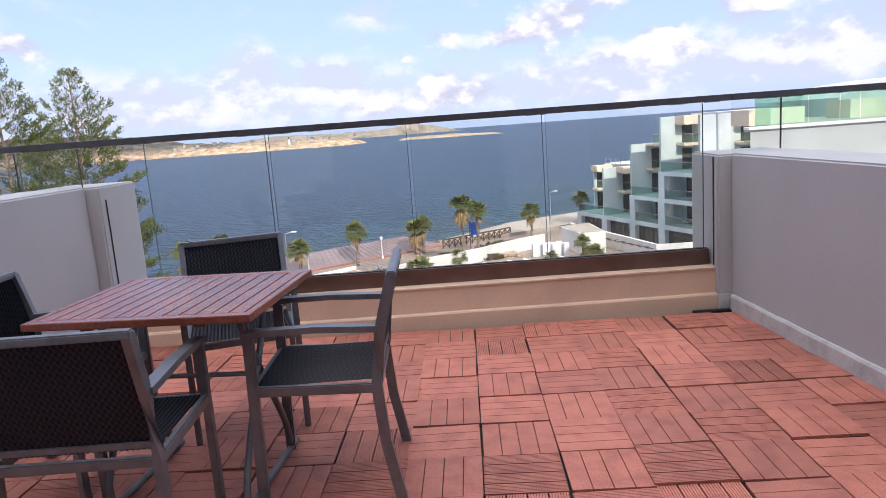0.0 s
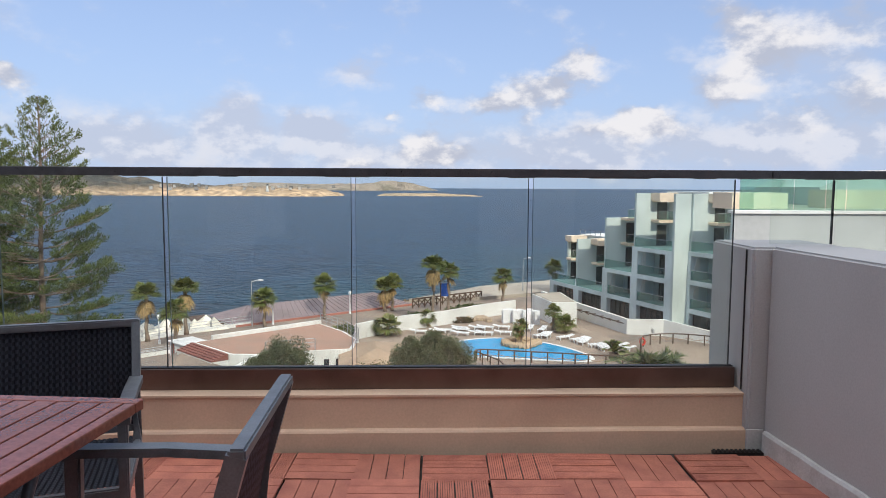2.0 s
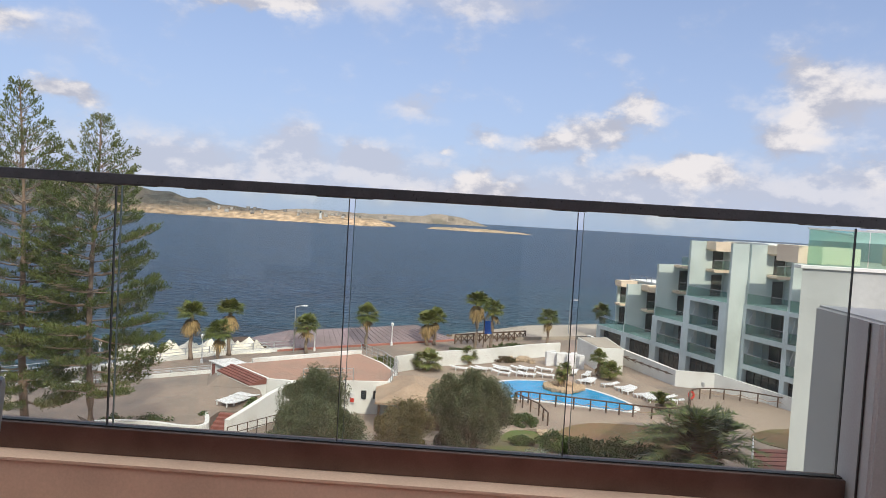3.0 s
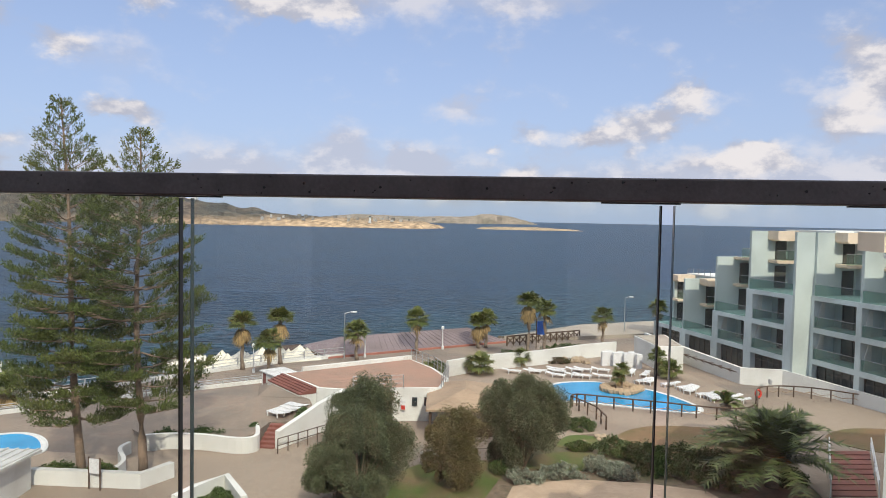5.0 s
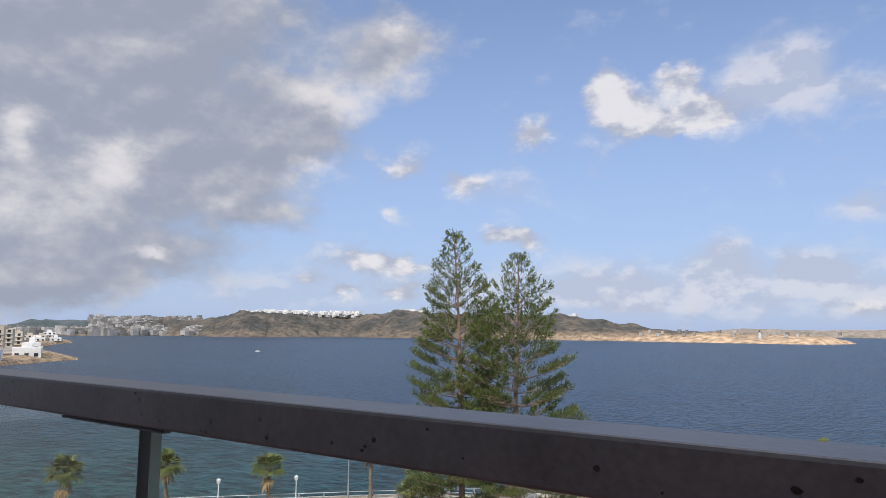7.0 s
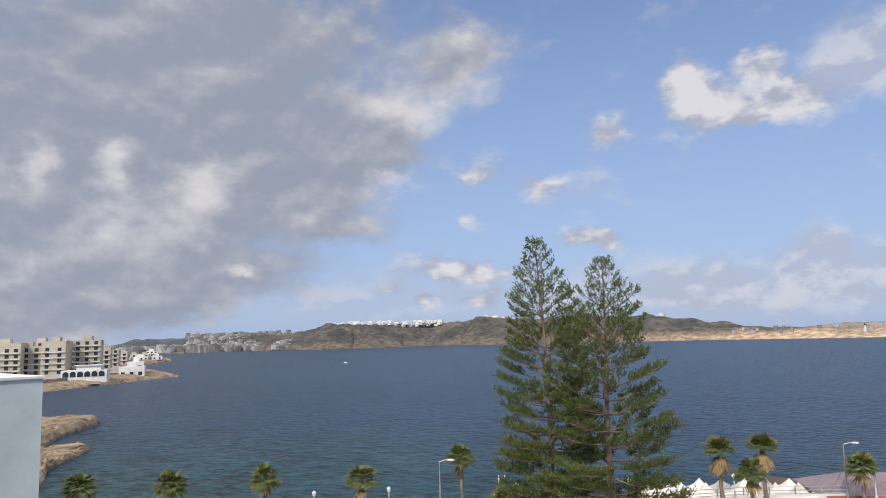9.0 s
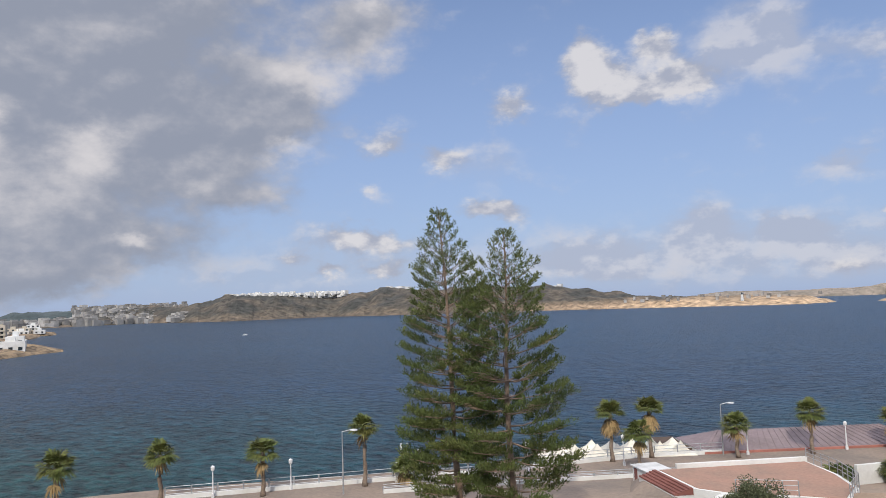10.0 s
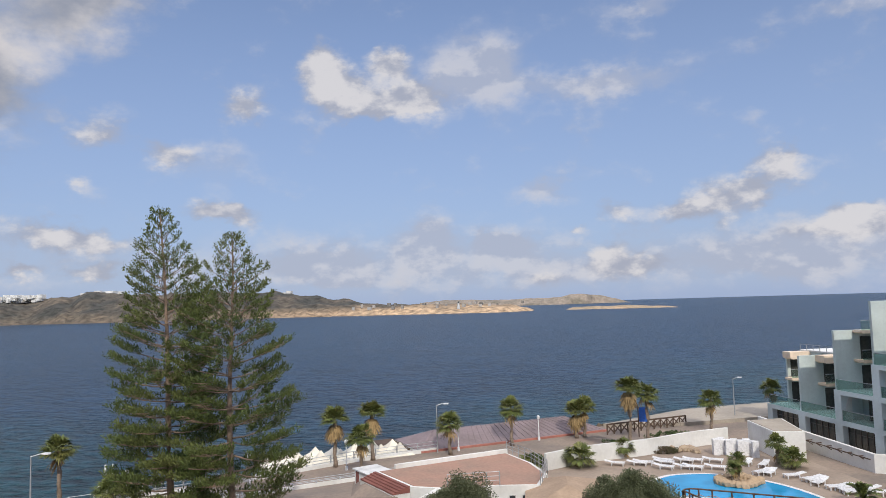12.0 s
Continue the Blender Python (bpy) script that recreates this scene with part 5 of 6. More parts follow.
        if k < 3:
            for i in range(6):
                q = s0 + (s1 - s0 - 0.1) * i / 5
                block("roof_post", q, q + 0.06, deep + 0.0, deep + 0.06, top + 0.16, top + 0.75, M_METAL)
            block("roof_rail", s0, s1, deep, deep + 0.06, top + 0.75, top + 0.8, M_METAL)
    # tall return wall where the near bays are set back, dark screen on the lower roof
    z3 = base + st * 5
    block("return_wall", 20.1, 20.4, -13, -0.01, base - 0.2, z3, M_HOTEL)
    block("roof_screen", 4.2, 8.0, -9.5, -5.0, base + st * 3 + 1.15, base + st * 3 + 1.5, M_TIMBER, ob, "dark roof pergola")
    for q in (4.4, 7.8):
        block("roof_screen_post", q, q + 0.15, -5.3, -5.15, base + st * 3 + 0.16, base + st * 3 + 1.15, M_TIMBER, ob)
    # low white wall of the pool terrace with brackets
    wl = thing("terrace_wall", "white terrace wall below the hotel with metal pergola brackets", "wall")
    line = [P(-1.0, 2.6), P(8, 2.9), P(17.5, 3.2), P(19.5, 0.2), P(24, -1.5), P(34, -2.6)]
    part("wall", wall_along(line, GROUND - 0.1, [GROUND + 1.9, GROUND + 1.75, GROUND + 1.6, GROUND + 1.7, GROUND + 1.3, GROUND + 1.1], 0.3), M_WHITE, wl)
    for i in range(8):
        q0, q1 = P(6.0 + i * 1.45, 3.05), P(7.45 + i * 1.45, 3.08)
        o0, o1 = P(6.0 + i * 1.45, 3.75), P(7.45 + i * 1.45, 3.78)
        part("bracket", sweep([(*q0, GROUND + 0.75), (*o0, GROUND + 1.2)], 0.035, n=4, square=True), M_TIMBER, wl)
        part("bracket", sweep([(*q0, GROUND + 1.2), (*o0, GROUND + 1.2)], 0.035, n=4, square=True), M_TIMBER, wl)
        part("beam", sweep([(*o0, GROUND + 1.2), (*o1, GROUND + 1.2)], 0.04, n=4, square=True), M_TIMBER, wl)
    part("vent", box(21.6, 66.6, GROUND + 0.5, 21.75, 67.3, GROUND + 0.9), M_METAL, wl)
    part("terrace_floor", slab([P(-1, 2.5), P(17.4, 3.0), P(19.4, 0.2), P(34, -2.6), P(34, -6), P(-1, -4)], GROUND - 0.1, GROUND + 0.02), M_PAVE2, wl)
    annex = thing("white_annex", "white flat-roofed changing block beside the pool", "building")
    part("wall", slab([(11.0, 79.5), (12.4, 73.4), (15.2, 73.6), (14.6, 81)], GROUND - 0.1, GROUND + 2.5), M_WHITE, annex)
    part("roof", slab([(11.2, 79.3), (12.5, 73.6), (15.0, 73.8), (14.4, 80.8)], GROUND + 2.5, GROUND + 2.56), M_CONC, annex)
    part("vent", box(12.3, 74.4, GROUND + 1.2, 12.42, 75.2, GROUND + 1.7), M_METAL, annex)
    for i in range(7):
        rack = thing("plastic_stack", "stack of upended white plastic sun beds by the wall", "stacked loungers", pose(7.3 + i * 0.56, 74.3 - i * 0.1 + (i % 2) * 0.5, GROUND + 0.04, 0, 0, random.uniform(-8, 20)), group="stacked loungers by the wall")
        for j in range(6):
            part("bed", box(-0.3, -0.5 + j * 0.17, 0.0, 0.3, -0.40 + j * 0.17, 1.45 + random.uniform(-0.12, 0.1), 0.02), M_PLASTIC, rack)


hotel()


# ---- wings of the own building ----
def east_wing():
    ob = thing("east_wing", "grey rendered building wing with a glass-railed roof terrace", "building")
    part("wall", slab([(7.75, 15.0), (34, 15.0), (34, 36), (19.2, 36)], GROUND - 0.1, 0.6), M_WING, ob)
    part("coping", box(7.68, 14.93, 0.6, 34, 15.3, 0.68, 0.01), M_WHITE, ob)
    part("roof_floor", slab([(8.2, 15.31), (33.9, 15.31), (33.9, 35.8), (19.4, 35.8)], 0.59, 0.64), M_CONC, ob)
    part("top_rail", box(8.05, 15.5, 1.56, 34, 15.56, 1.6), M_METAL, ob)
    x = 8.1
    for w in (1.45, 0.85, 0.55, 1.45, 1.0, 0.8, 1.45, 1.45, 1.45, 1.45):
        g = part("pane", box(x, 15.52, 0.62, x + w - 0.03, 15.535, 1.56), M_GLASSGREEN, ob)
        g.visible_shadow = False
        x += w
    part("side_rail", sweep([(8.1, 15.58, 1.58), (14.4, 26, 1.58)], 0.03, 0.02, square=True), M_METAL, ob)
    part("side_pane", wall_along([(8.12, 15.62), (14.4, 26)], 0.62, 1.56, 0.014), M_GLASSGREEN, ob).visible_shadow = False
    part("stair_head", box(16.9, 23.2, 0.62, 24, 30, 1.75), M_WING, ob, "grey rooftop stair block")
    bm = bmesh.new()
    prof = [(13.6, 1.3), (14.4, 1.62), (15.4, 1.85), (16.6, 1.95), (18.0, 1.95), (18.0, 0.62), (13.6, 0.62)]
    for y in (21.8, 27.0):
        vs = [bm.verts.new((x, y, z)) for x, z in prof]
        bm.faces.new(vs if y < 22 else vs[::-1])
    bm.verts.ensure_lookup_table()
    for i in range(7):
        j = (i + 1) % 7
        bm.faces.new((bm.verts[j], bm.verts[i], bm.verts[i + 7], bm.verts[j + 7]))
    part("curved_roof", bm, M_WING, ob, "curved grey roof block")
    part("white_block", box(18.4, 19.5, 0.62, 25, 23, 1.9, 0.01), M_WING, ob)
    for i, (xx, yy, w) in enumerate(((8.9, 18.0, 1.7), (12.2, 18.4, 1.9), (15.2, 18.2, 1.0))):
        part("roof_cabin", box(xx, yy, 0.62, xx + w, yy + 1.5, 1.12 + 0.1 * i), M_PEACH, ob, "pale yellow rooftop box")


east_wing()
ww = thing("west_wing", "white rendered building wing, lit along its top", "building")
# unseen western length added so that its shadow reaches the promenade palms
part("wall", box(-72, -6, GROUND - 0.1, -24, 6.78, 0.72), M_HOTEL2, ww)
part("coping", box(-72, -6, 0.72, -23.93, 6.85, 0.8, 0.01), M_WHITE, ww)
part("roof_box", box(-34, -2, 0.8, -27, 4.5, 1.5), M_WHITE, ww)

shed = thing("white_roofed_shed", "low building with a ribbed white sheet roof", "building", pose(-28.4, 31.6, GROUND, 0, 0, 8))
part("wall", box(-6.5, -3.6, 0, 1.6, 1.6, 2.0), M_WHITE, shed)
roof = part("roof", sweep([(-2.4, -4.0, 2.35), (-2.4, 2.0, 2.05)], 4.4, 0.06, square=True), M_SHEET, shed, "ribbed white roof")
for i in range(16):
    part("rib", sweep([(-6.6 + i * 0.56, -4.0, 2.43), (-6.6 + i * 0.56, 2.0, 2.13)], 0.05, n=4, square=True), M_SHEET, roof)
board = thing("notice_board", "white notice board on two dark posts", "sign", pose(-23.6, 33.9, GROUND, 0, 0, -8))
part("panel", box(-0.32, -0.04, 0.95, 0.32, 0.04, 1.75, 0.01), M_PLASTIC, board)
for s in (-0.37, 0.37):
    part("post", sweep([(s, 0, 0), (s, 0, 1.85)], 0.04, n=6), M_TIMBER, board)


# ---- plants ----
def leaf_mesh(name, verts, faces, material, parent, label=""):
    return raw(name, verts, faces, material, parent, label)


def norfolk_pine(x, y, h, profile, seed, clear, lean=(0.0, 0.0)):
    rnd = random.Random(seed)
    ob = thing("norfolk_pine", "tall Norfolk Island pine with tiered upturned branches", "tree", pose(x, y, GROUND))

    def axis(z):
        k = z / h
        return Vector((lean[0] * k + 0.12 * math.sin(z * 0.35 + seed), lean[1] * k + 0.1 * math.cos(z * 0.3), z))

    zs = [h * i / 16 for i in range(17)]
    part("trunk", sweep([axis(z) for z in zs], 0.235, n=10, taper=[1.15 - 1.05 * (i / 16) ** 0.9 for i in range(17)]), M_BARK, ob, smooth=True)
    limbs, V, Fc = bmesh.new(), [], []

    def finger(p, d, length, width):
        """An upturned rope of needles about a twig."""
        d = d.normalized()
        side = d.cross(Vector((0.3, 0.2, 1.0))).normalized()
        up = side.cross(d)
        for i in range(max(5, int(length * 33))):
            t, a = rnd.random(), rnd.uniform(0, 6.28)
            out = side * math.cos(a) + up * math.sin(a)
            c = p + d * length * t + Vector((0, 0, 0.22 * length * t * t)) + out * width * 0.25
            q = c + (d * 0.8 + out * 0.75 + Vector((0, 0, 0.25))) * width * rnd.uniform(0.9, 1.7)
            w = (q - c).cross(Vector((rnd.uniform(-1, 1), rnd.uniform(-1, 1), rnd.uniform(-1, 1)))).normalized() * width * 0.23
            m = c.lerp(q, 0.55)
            b = len(V)
            V.extend([tuple(c), tuple(m + w), tuple(q), tuple(m - w)])
            Fc.append((b, b + 1, b + 2, b + 3))

    def reach(below):
        """Half width of the crown at a depth below the top."""
        for (a, u), (b, v) in zip(profile, profile[1:]):
            if a <= below <= b:
                return u + (v - u) * (below - a) / (b - a)
        return profile[-1][1]

    z = h - 0.7
    while z > clear:
        below = h - z
        k = min(1.0, below / (h * 0.62))
        n = 5 if below < 3 else 6 if below < 10 else 5
        a0 = rnd.uniform(0, 6.28)
        for i in range(n):
            if rnd.random() < (0.06 if below < 6 else 0.16):
                continue
            a = a0 + 6.28 * i / n + rnd.uniform(-0.25, 0.25)
            d = Vector((math.cos(a), math.sin(a), 0))
            sidev = Vector((-d.y, d.x, 0))
            rise = 0.85 - 0.85 * k + rnd.uniform(-0.08, 0.08)
            L = reach(below)
            for _ in range(3):
                L = reach(max(0.0, below - 0.35 - rise * L * 0.9))
            L *= rnd.uniform(0.8, 1.08)
            curl = 0.10 + 0.16 * k
            p0 = axis(z + rnd.uniform(-0.15, 0.15))

            def along(t):
                return p0 + d * L * t + Vector((0, 0, L * (rise * t - curl * 0.9 * t + curl * t * t * 1.25))) + sidev * 0.06 * L * math.sin(3 * t + i)

            bm_sweep(limbs, [along(t) for t in (0, 0.25, 0.5, 0.75, 1.0)], 0.022 + 0.032 * k, n=4, taper=[1, 0.85, 0.65, 0.45, 0.2])
            start = 0.42 if below < 4 else 0.44 if below < 10 else 0.3
            m = max(2, int(L * (3.0 if below < 4 else 4.6)))
            for j in range(m):
                t = start + (1 - start) * (j + rnd.random()) / m
                c = along(t)
                spread_at = (0.16 + 0.85 * k) * math.sin(min(1.0, (t - start) / (1 - start) + 0.25) * 2.3) + 0.10
                for sg in (-1, 1):
                    r = spread_at * rnd.uniform(0.3, 1.0)
                    tip = c + sidev * sg * r + d * r * 0.55 + Vector((0, 0, 0.05 + 0.08 * r))
                    if r > 0.35:
                        bm_sweep(limbs, [c, tip], 0.012, n=3, taper=[1, 0.5])
                    for q in range(1 + int(r * 3.2)):
                        at = c.lerp(tip, 1 - q / (1 + r * 3.2))
                        finger(at, d * 0.55 + sidev * sg * rnd.uniform(0.1, 0.6) + Vector((0, 0, rnd.uniform(0.35, 0.95))), (0.24 + 0.2 * k) * rnd.uniform(0.8, 1.25), 0.10 + 0.02 * k)
            for q in range(3):
                finger(along(0.97), d * 0.6 + sidev * rnd.uniform(-0.5, 0.5) + Vector((0, 0, 1.0)), 0.34 + 0.12 * k, 0.10)
        z -= (0.50 + 0.42 * k) * rnd.uniform(0.85, 1.15)
    for _ in range(7):
        finger(axis(h - 0.45), Vector((rnd.uniform(-0.6, 0.6), rnd.uniform(-0.6, 0.6), 1)), 0.36, 0.08)
    part("branch_frame", limbs, M_BARK, ob)
    leaf_mesh("crown", V, Fc, M_PINE, ob, "dark green needle sprays in tiers")
    return ob


norfolk_pine(-25.4, 35.3, 21.6, [(0, 0.25), (1.05, 0.8), (2.7, 1.7), (5.3, 2.25), (8.7, 2.9), (11.4, 3.2), (15, 2.9), (22, 2.2)], 3, 2.9, (-0.72, -0.5))
norfolk_pine(-21.85, 35.5, 20.05, [(0, 0.25), (1.7, 1.5), (4.2, 2.5), (8.5, 3.4), (11.4, 4.3), (13, 4.2), (15, 3.0), (21, 2.2)], 8, 4.3, (-0.15, 0.0))


def fan_palm(h, seed, dead=True, leaves=36, size=1.15, label="fan palm with a shaggy skirt on a slim trunk"):
    rnd = random.Random(seed)
    ob = thing("fan_palm", label, "palm tree", group="palms along the seafront")
    part("trunk", sweep([(0.06 * math.sin(i * 1.3 + seed), 0.05 * math.cos(i + seed), h * i / 10) for i in range(11)], 0.2, n=9, taper=[1.35, 1.1, 1.0, 0.95, 0.92, 0.9, 0.88, 0.88, 0.9, 1.0, 0.8]), M_PALMBARK, ob, smooth=True)
    V, Fc, DV, DF = [], [], [], []
    for i in range(leaves + (30 if dead else 3)):
        old = i >= leaves
        a = rnd.uniform(0, 6.28)
        e = rnd.uniform(-1.35, -0.6) if old else math.asin(min(1, max(-0.75, rnd.uniform(0.0 if dead else -0.4, 1.0))))
        d = Vector((math.cos(a) * math.cos(e), math.sin(a) * math.cos(e), math.sin(e)))
        root = Vector((0, 0, h - (rnd.uniform(0.0, 0.9) if old else 0)))
        pet = (0.35 if old else rnd.uniform(0.35, 0.75)) * size
        hub = root + d * pet
        side = d.cross(Vector((0, 0, 1)))
        side = side.normalized() if side.length > 0.05 else Vector((1, 0, 0))
        up = side.cross(d)
        vv, ff = (DV, DF) if old else (V, Fc)
        w = side * 0.018
        b = len(vv)
        vv.extend([tuple(root - w), tuple(root + w), tuple(hub + w), tuple(hub - w)])
        ff.append((b, b + 1, b + 2, b + 3))
        for j in range(11):
            q = -1.25 + 2.5 * j / 10
            dd = d * math.cos(q) + side * math.sin(q) + up * rnd.uniform(-0.15, 0.2)
            L = size * (0.78 - 0.18 * abs(q)) * rnd.uniform(0.85, 1.1)
            tip = hub + dd * L + Vector((0, 0, -0.28 * L * (1.4 if old else 1)))
            mid = hub + dd * L * 0.55
            ww = dd.cross(up).normalized() * 0.058 * size
            b = len(vv)
            vv.extend([tuple(hub), tuple(mid + ww), tuple(tip), tuple(mid - ww)])
            ff.append((b, b + 1, b + 2, b + 3))
    leaf_mesh("crown", V, Fc, M_PALM, ob, "green fan leaves")
    leaf_mesh("skirt", DV, DF, M_DEAD, ob, "dry brown hanging leaves")
    return ob


def place_palms():
    spec = [(-28.5, 64.2, 4.9, 1, 1), (-25.9, 67.5, 5.0, 2, 1), (-24.3, 60.6, 4.0, 3, 0), (-18.8, 71.2, 3.5, 4, 0), (-13.2, 76.2, 4.4, 5, 0), (-6.7, 81.2, 3.4, 6, 1), (-5.8, 81.8, 3.8, 13, 0), (-0.7, 72.5, 7.0, 7, 1), (1.05, 79.2, 5.6, 8, 0),
            (8.2, 87.0, 4.0, 9, 0), (16.4, 96.7, 4.1, 10, 0), (-43.5, 45.8, 5.4, 11, 0), (-49.0, 39.1, 4.1, 12, 0), (-55.7, 33.7, 4.2, 14, 0), (-53.0, 24.0, 5.4, 15, 0), (-58.7, 19.4, 5.4, 16, 0), (-40.8, 48.3, 1.7, 17, 1),
            (-63.5, 14.5, 5.2, 19, 0)]
    for x, y, h, s, dead in spec:
        p = fan_palm(h - 0.45, s, bool(dead), 62, 1.32 if dead else 1.22, label="fan palm with a shaggy dry skirt on a slim trunk" if dead else "fan palm with a clean trunk and a round green crown")
        p.matrix_basis = pose(x, y, GROUND, 0, 0, s * 40)
    for x, y, h, s, z in ((-5.3, 67.4, 0.9, 1.35, 0), (-1.5, 72.0, 1.0, 1.0, 0), (7.8, 63.4, 1.7, 0.75, 0.25), (7.5, 63.1, 1.0, 0.6, 0.25), (12.2, 70.6, 1.9, 0.9, 0), (13.2, 69.2, 0.8, 1.1, 0), (-9.6, 64.6, 0.7, 1.0, 0)):
        p = fan_palm(h, int(x * 7) % 97, False, 44, s, "bushy low fan palm with a short trunk")
        p.matrix_basis = pose(x, y, GROUND + z)


place_palms()


def feather_palm(x, y, h, seed, reach, n):
    """A date palm: arching fronds with two rows of leaflets."""
    rnd = random.Random(seed)
    ob = thing("date_palm", "date palm with long arching feathery fronds", "palm tree", pose(x, y, GROUND))
    part("trunk", sweep([(0, 0, 0), (0, 0, h * 0.6), (0, 0, h)], 0.42, n=10, taper=[1, 0.95, 1.15]), M_PALMBARK, ob, smooth=True)
    V, Fc = [], []
    for i in range(n):
        a, e = rnd.uniform(0, 6.28), 0.3 + 1.15 * rnd.random() ** 0.8
        L = reach * rnd.uniform(0.8, 1.1)
        d = Vector((math.cos(a), math.sin(a), 0))
        s = Vector((-d.y, d.x, 0))
        pts = [Vector((0, 0, h)) + d * L * t * math.cos(e) * (1 + 0.25 * t) + Vector((0, 0, L * (math.sin(e) * 1.25 * t - 0.52 * t ** 2.4))) for t in [j / 26 for j in range(27)]]
        for j in range(2, 27):
            p, t = pts[j], j / 26
            fwd = (pts[j] - pts[j - 1]).normalized()
            ll = 0.7 * (1 - 0.65 * abs(t - 0.45)) * reach / 3.2
            for k in (-1, 1):
                tip = p + (s * k * 0.8 + fwd * 0.6 + Vector((0, 0, rnd.uniform(-0.25, 0.25)))) * ll
                w = fwd * 0.085
                b = len(V)
                V.extend([tuple(p - w), tuple(p + w), tuple(tip)])
                Fc.append((b, b + 1, b + 2))
            b = len(V)
            w = s * 0.02
            V.extend([tuple(pts[j - 1] - w), tuple(pts[j - 1] + w), tuple(p + w), tuple(p - w)])
            Fc.append((b, b + 1, b + 2, b + 3))
    leaf_mesh("crown", V, Fc, M_DATE, ob, "green arching fronds")
    if n > 60:
        for i in range(14):
            a = rnd.uniform(0, 6.28)
            part("fruit_stalk", sweep([(0, 0, h), (0.5 * math.cos(a), 0.5 * math.sin(a), h + 0.75), (1.0 * math.cos(a), 1.0 * math.sin(a), h + 0.45)], 0.05, n=4), M_ORANGE, ob, "orange fruit stalk")


feather_palm(13.9, 41.2, 1.3, 5, 4.3, 110)
feather_palm(15.6, 58.3, 0.5, 6, 1.5, 26)


def leafy(name, label, category, x, y, z0, h, rx, ry, leaves, leaf, material, seed, trunk=0.25, clear=0.22):
    """A broad tree or shrub: trunk, limbs and a crown of leaf clumps with gaps."""
    rnd = random.Random(seed)
    ob = thing(name, label, category, pose(x, y, z0))
    limbs = bmesh.new()
    top = h * clear
    if trunk:
        part("trunk", sweep([(0, 0, -0.1), (0.1 * rx * 0.3, 0, top * 0.6), (0, 0.1, top * 1.5)], trunk, n=8, taper=[1.2, 0.9, 0.6]), M_BARK, ob, smooth=True)
    clumps = []
    lobes = [(rnd.uniform(0, 6.28), rnd.uniform(-0.95, 0.95), rnd.uniform(0.78, 1.2)) for _ in range(11)]
    for i in range(96):
        a, c, swell = rnd.uniform(0, 6.28), rnd.uniform(-1.05, 1.0), 0.85
        if i % 3:
            la, lc, swell = lobes[i % 11]
            a, c = la + rnd.gauss(0, 0.34), max(-1.05, min(1.0, lc + rnd.gauss(0, 0.2)))
        r = math.sqrt(max(0.0, 1 - (c if c > 0 else 0.62 * c) ** 2)) * rnd.uniform(0.55, 1.0) * swell
        clumps.append((Vector((rx * r * math.cos(a) * rnd.uniform(0.7, 1.0), ry * r * math.sin(a) * rnd.uniform(0.7, 1.0), top + (h - top) * (0.5 + 0.43 * c * rnd.uniform(0.8, 1.0) * min(1.06, swell)))), rnd.choice((0.1, 0.13, 0.17, 0.22, 0.3)) * min(rx, (h - top) * 0.55)))
    for p, r in clumps[::3]:
        bm_sweep(limbs, [(0, 0, top * 0.9), tuple(p * 0.5 + Vector((0, 0, top * 0.3))), tuple(p)], max(0.03, trunk * 0.3), n=4, taper=[1, 0.6, 0.25])
    if trunk:
        part("branch_frame", limbs, M_BARK, ob)
    else:
        limbs.free()
    V, Fc = [], []
    for i in range(leaves):
        p, r = clumps[rnd.randrange(len(clumps))]
        v = Vector((rnd.gauss(0, 1), rnd.gauss(0, 1), rnd.gauss(0, 1))).normalized()
        c = p + Vector((v.x * r, v.y * r, v.z * r * 1.15)) * rnd.uniform(0.55, 1.25)
        dirn = (v + Vector((rnd.uniform(-1, 1), rnd.uniform(-1, 1), rnd.uniform(-0.6, 1)))).normalized()
        w = dirn.cross(Vector((rnd.uniform(-1, 1), rnd.uniform(-1, 1), rnd.uniform(-1, 1)))).normalized() * leaf * 0.3
        q = c + dirn * leaf
        m = c.lerp(q, 0.5)
        b = len(V)
        V.extend([tuple(c), tuple(m + w), tuple(q), tuple(m - w)])
        Fc.append((b, b + 1, b + 2, b + 3))
    leaf_mesh("crown", V, Fc, material, ob)
    return ob


OL = "grey-green olive tree with a dense rounded crown"
leafy("olive_tree", OL, "tree", -10.3, 40.8, GROUND, 5.3, 2.3, 2.3, 140000, 0.10, M_OLIVE, 1, 0.25, 0.03)
leafy("olive_tree", OL, "tree", -9.0, 34.6, GROUND, 4.9, 3.1, 2.7, 220000, 0.09, M_OLIVE, 2, 0.25, 0.0)
leafy("olive_tree", OL, "tree", -0.4, 41.4, GROUND, 5.8, 2.75, 2.8, 220000, 0.095, M_OLIVE, 3, 0.25, 0.0)
leafy("small_tree", "thin brownish tree with sparse dry foliage", "tree", -4.3, 38.2, GROUND, 4.9, 1.9, 1.9, 70000, 0.10, M_OLIVEBROWN, 4, 0.14, 0.04)
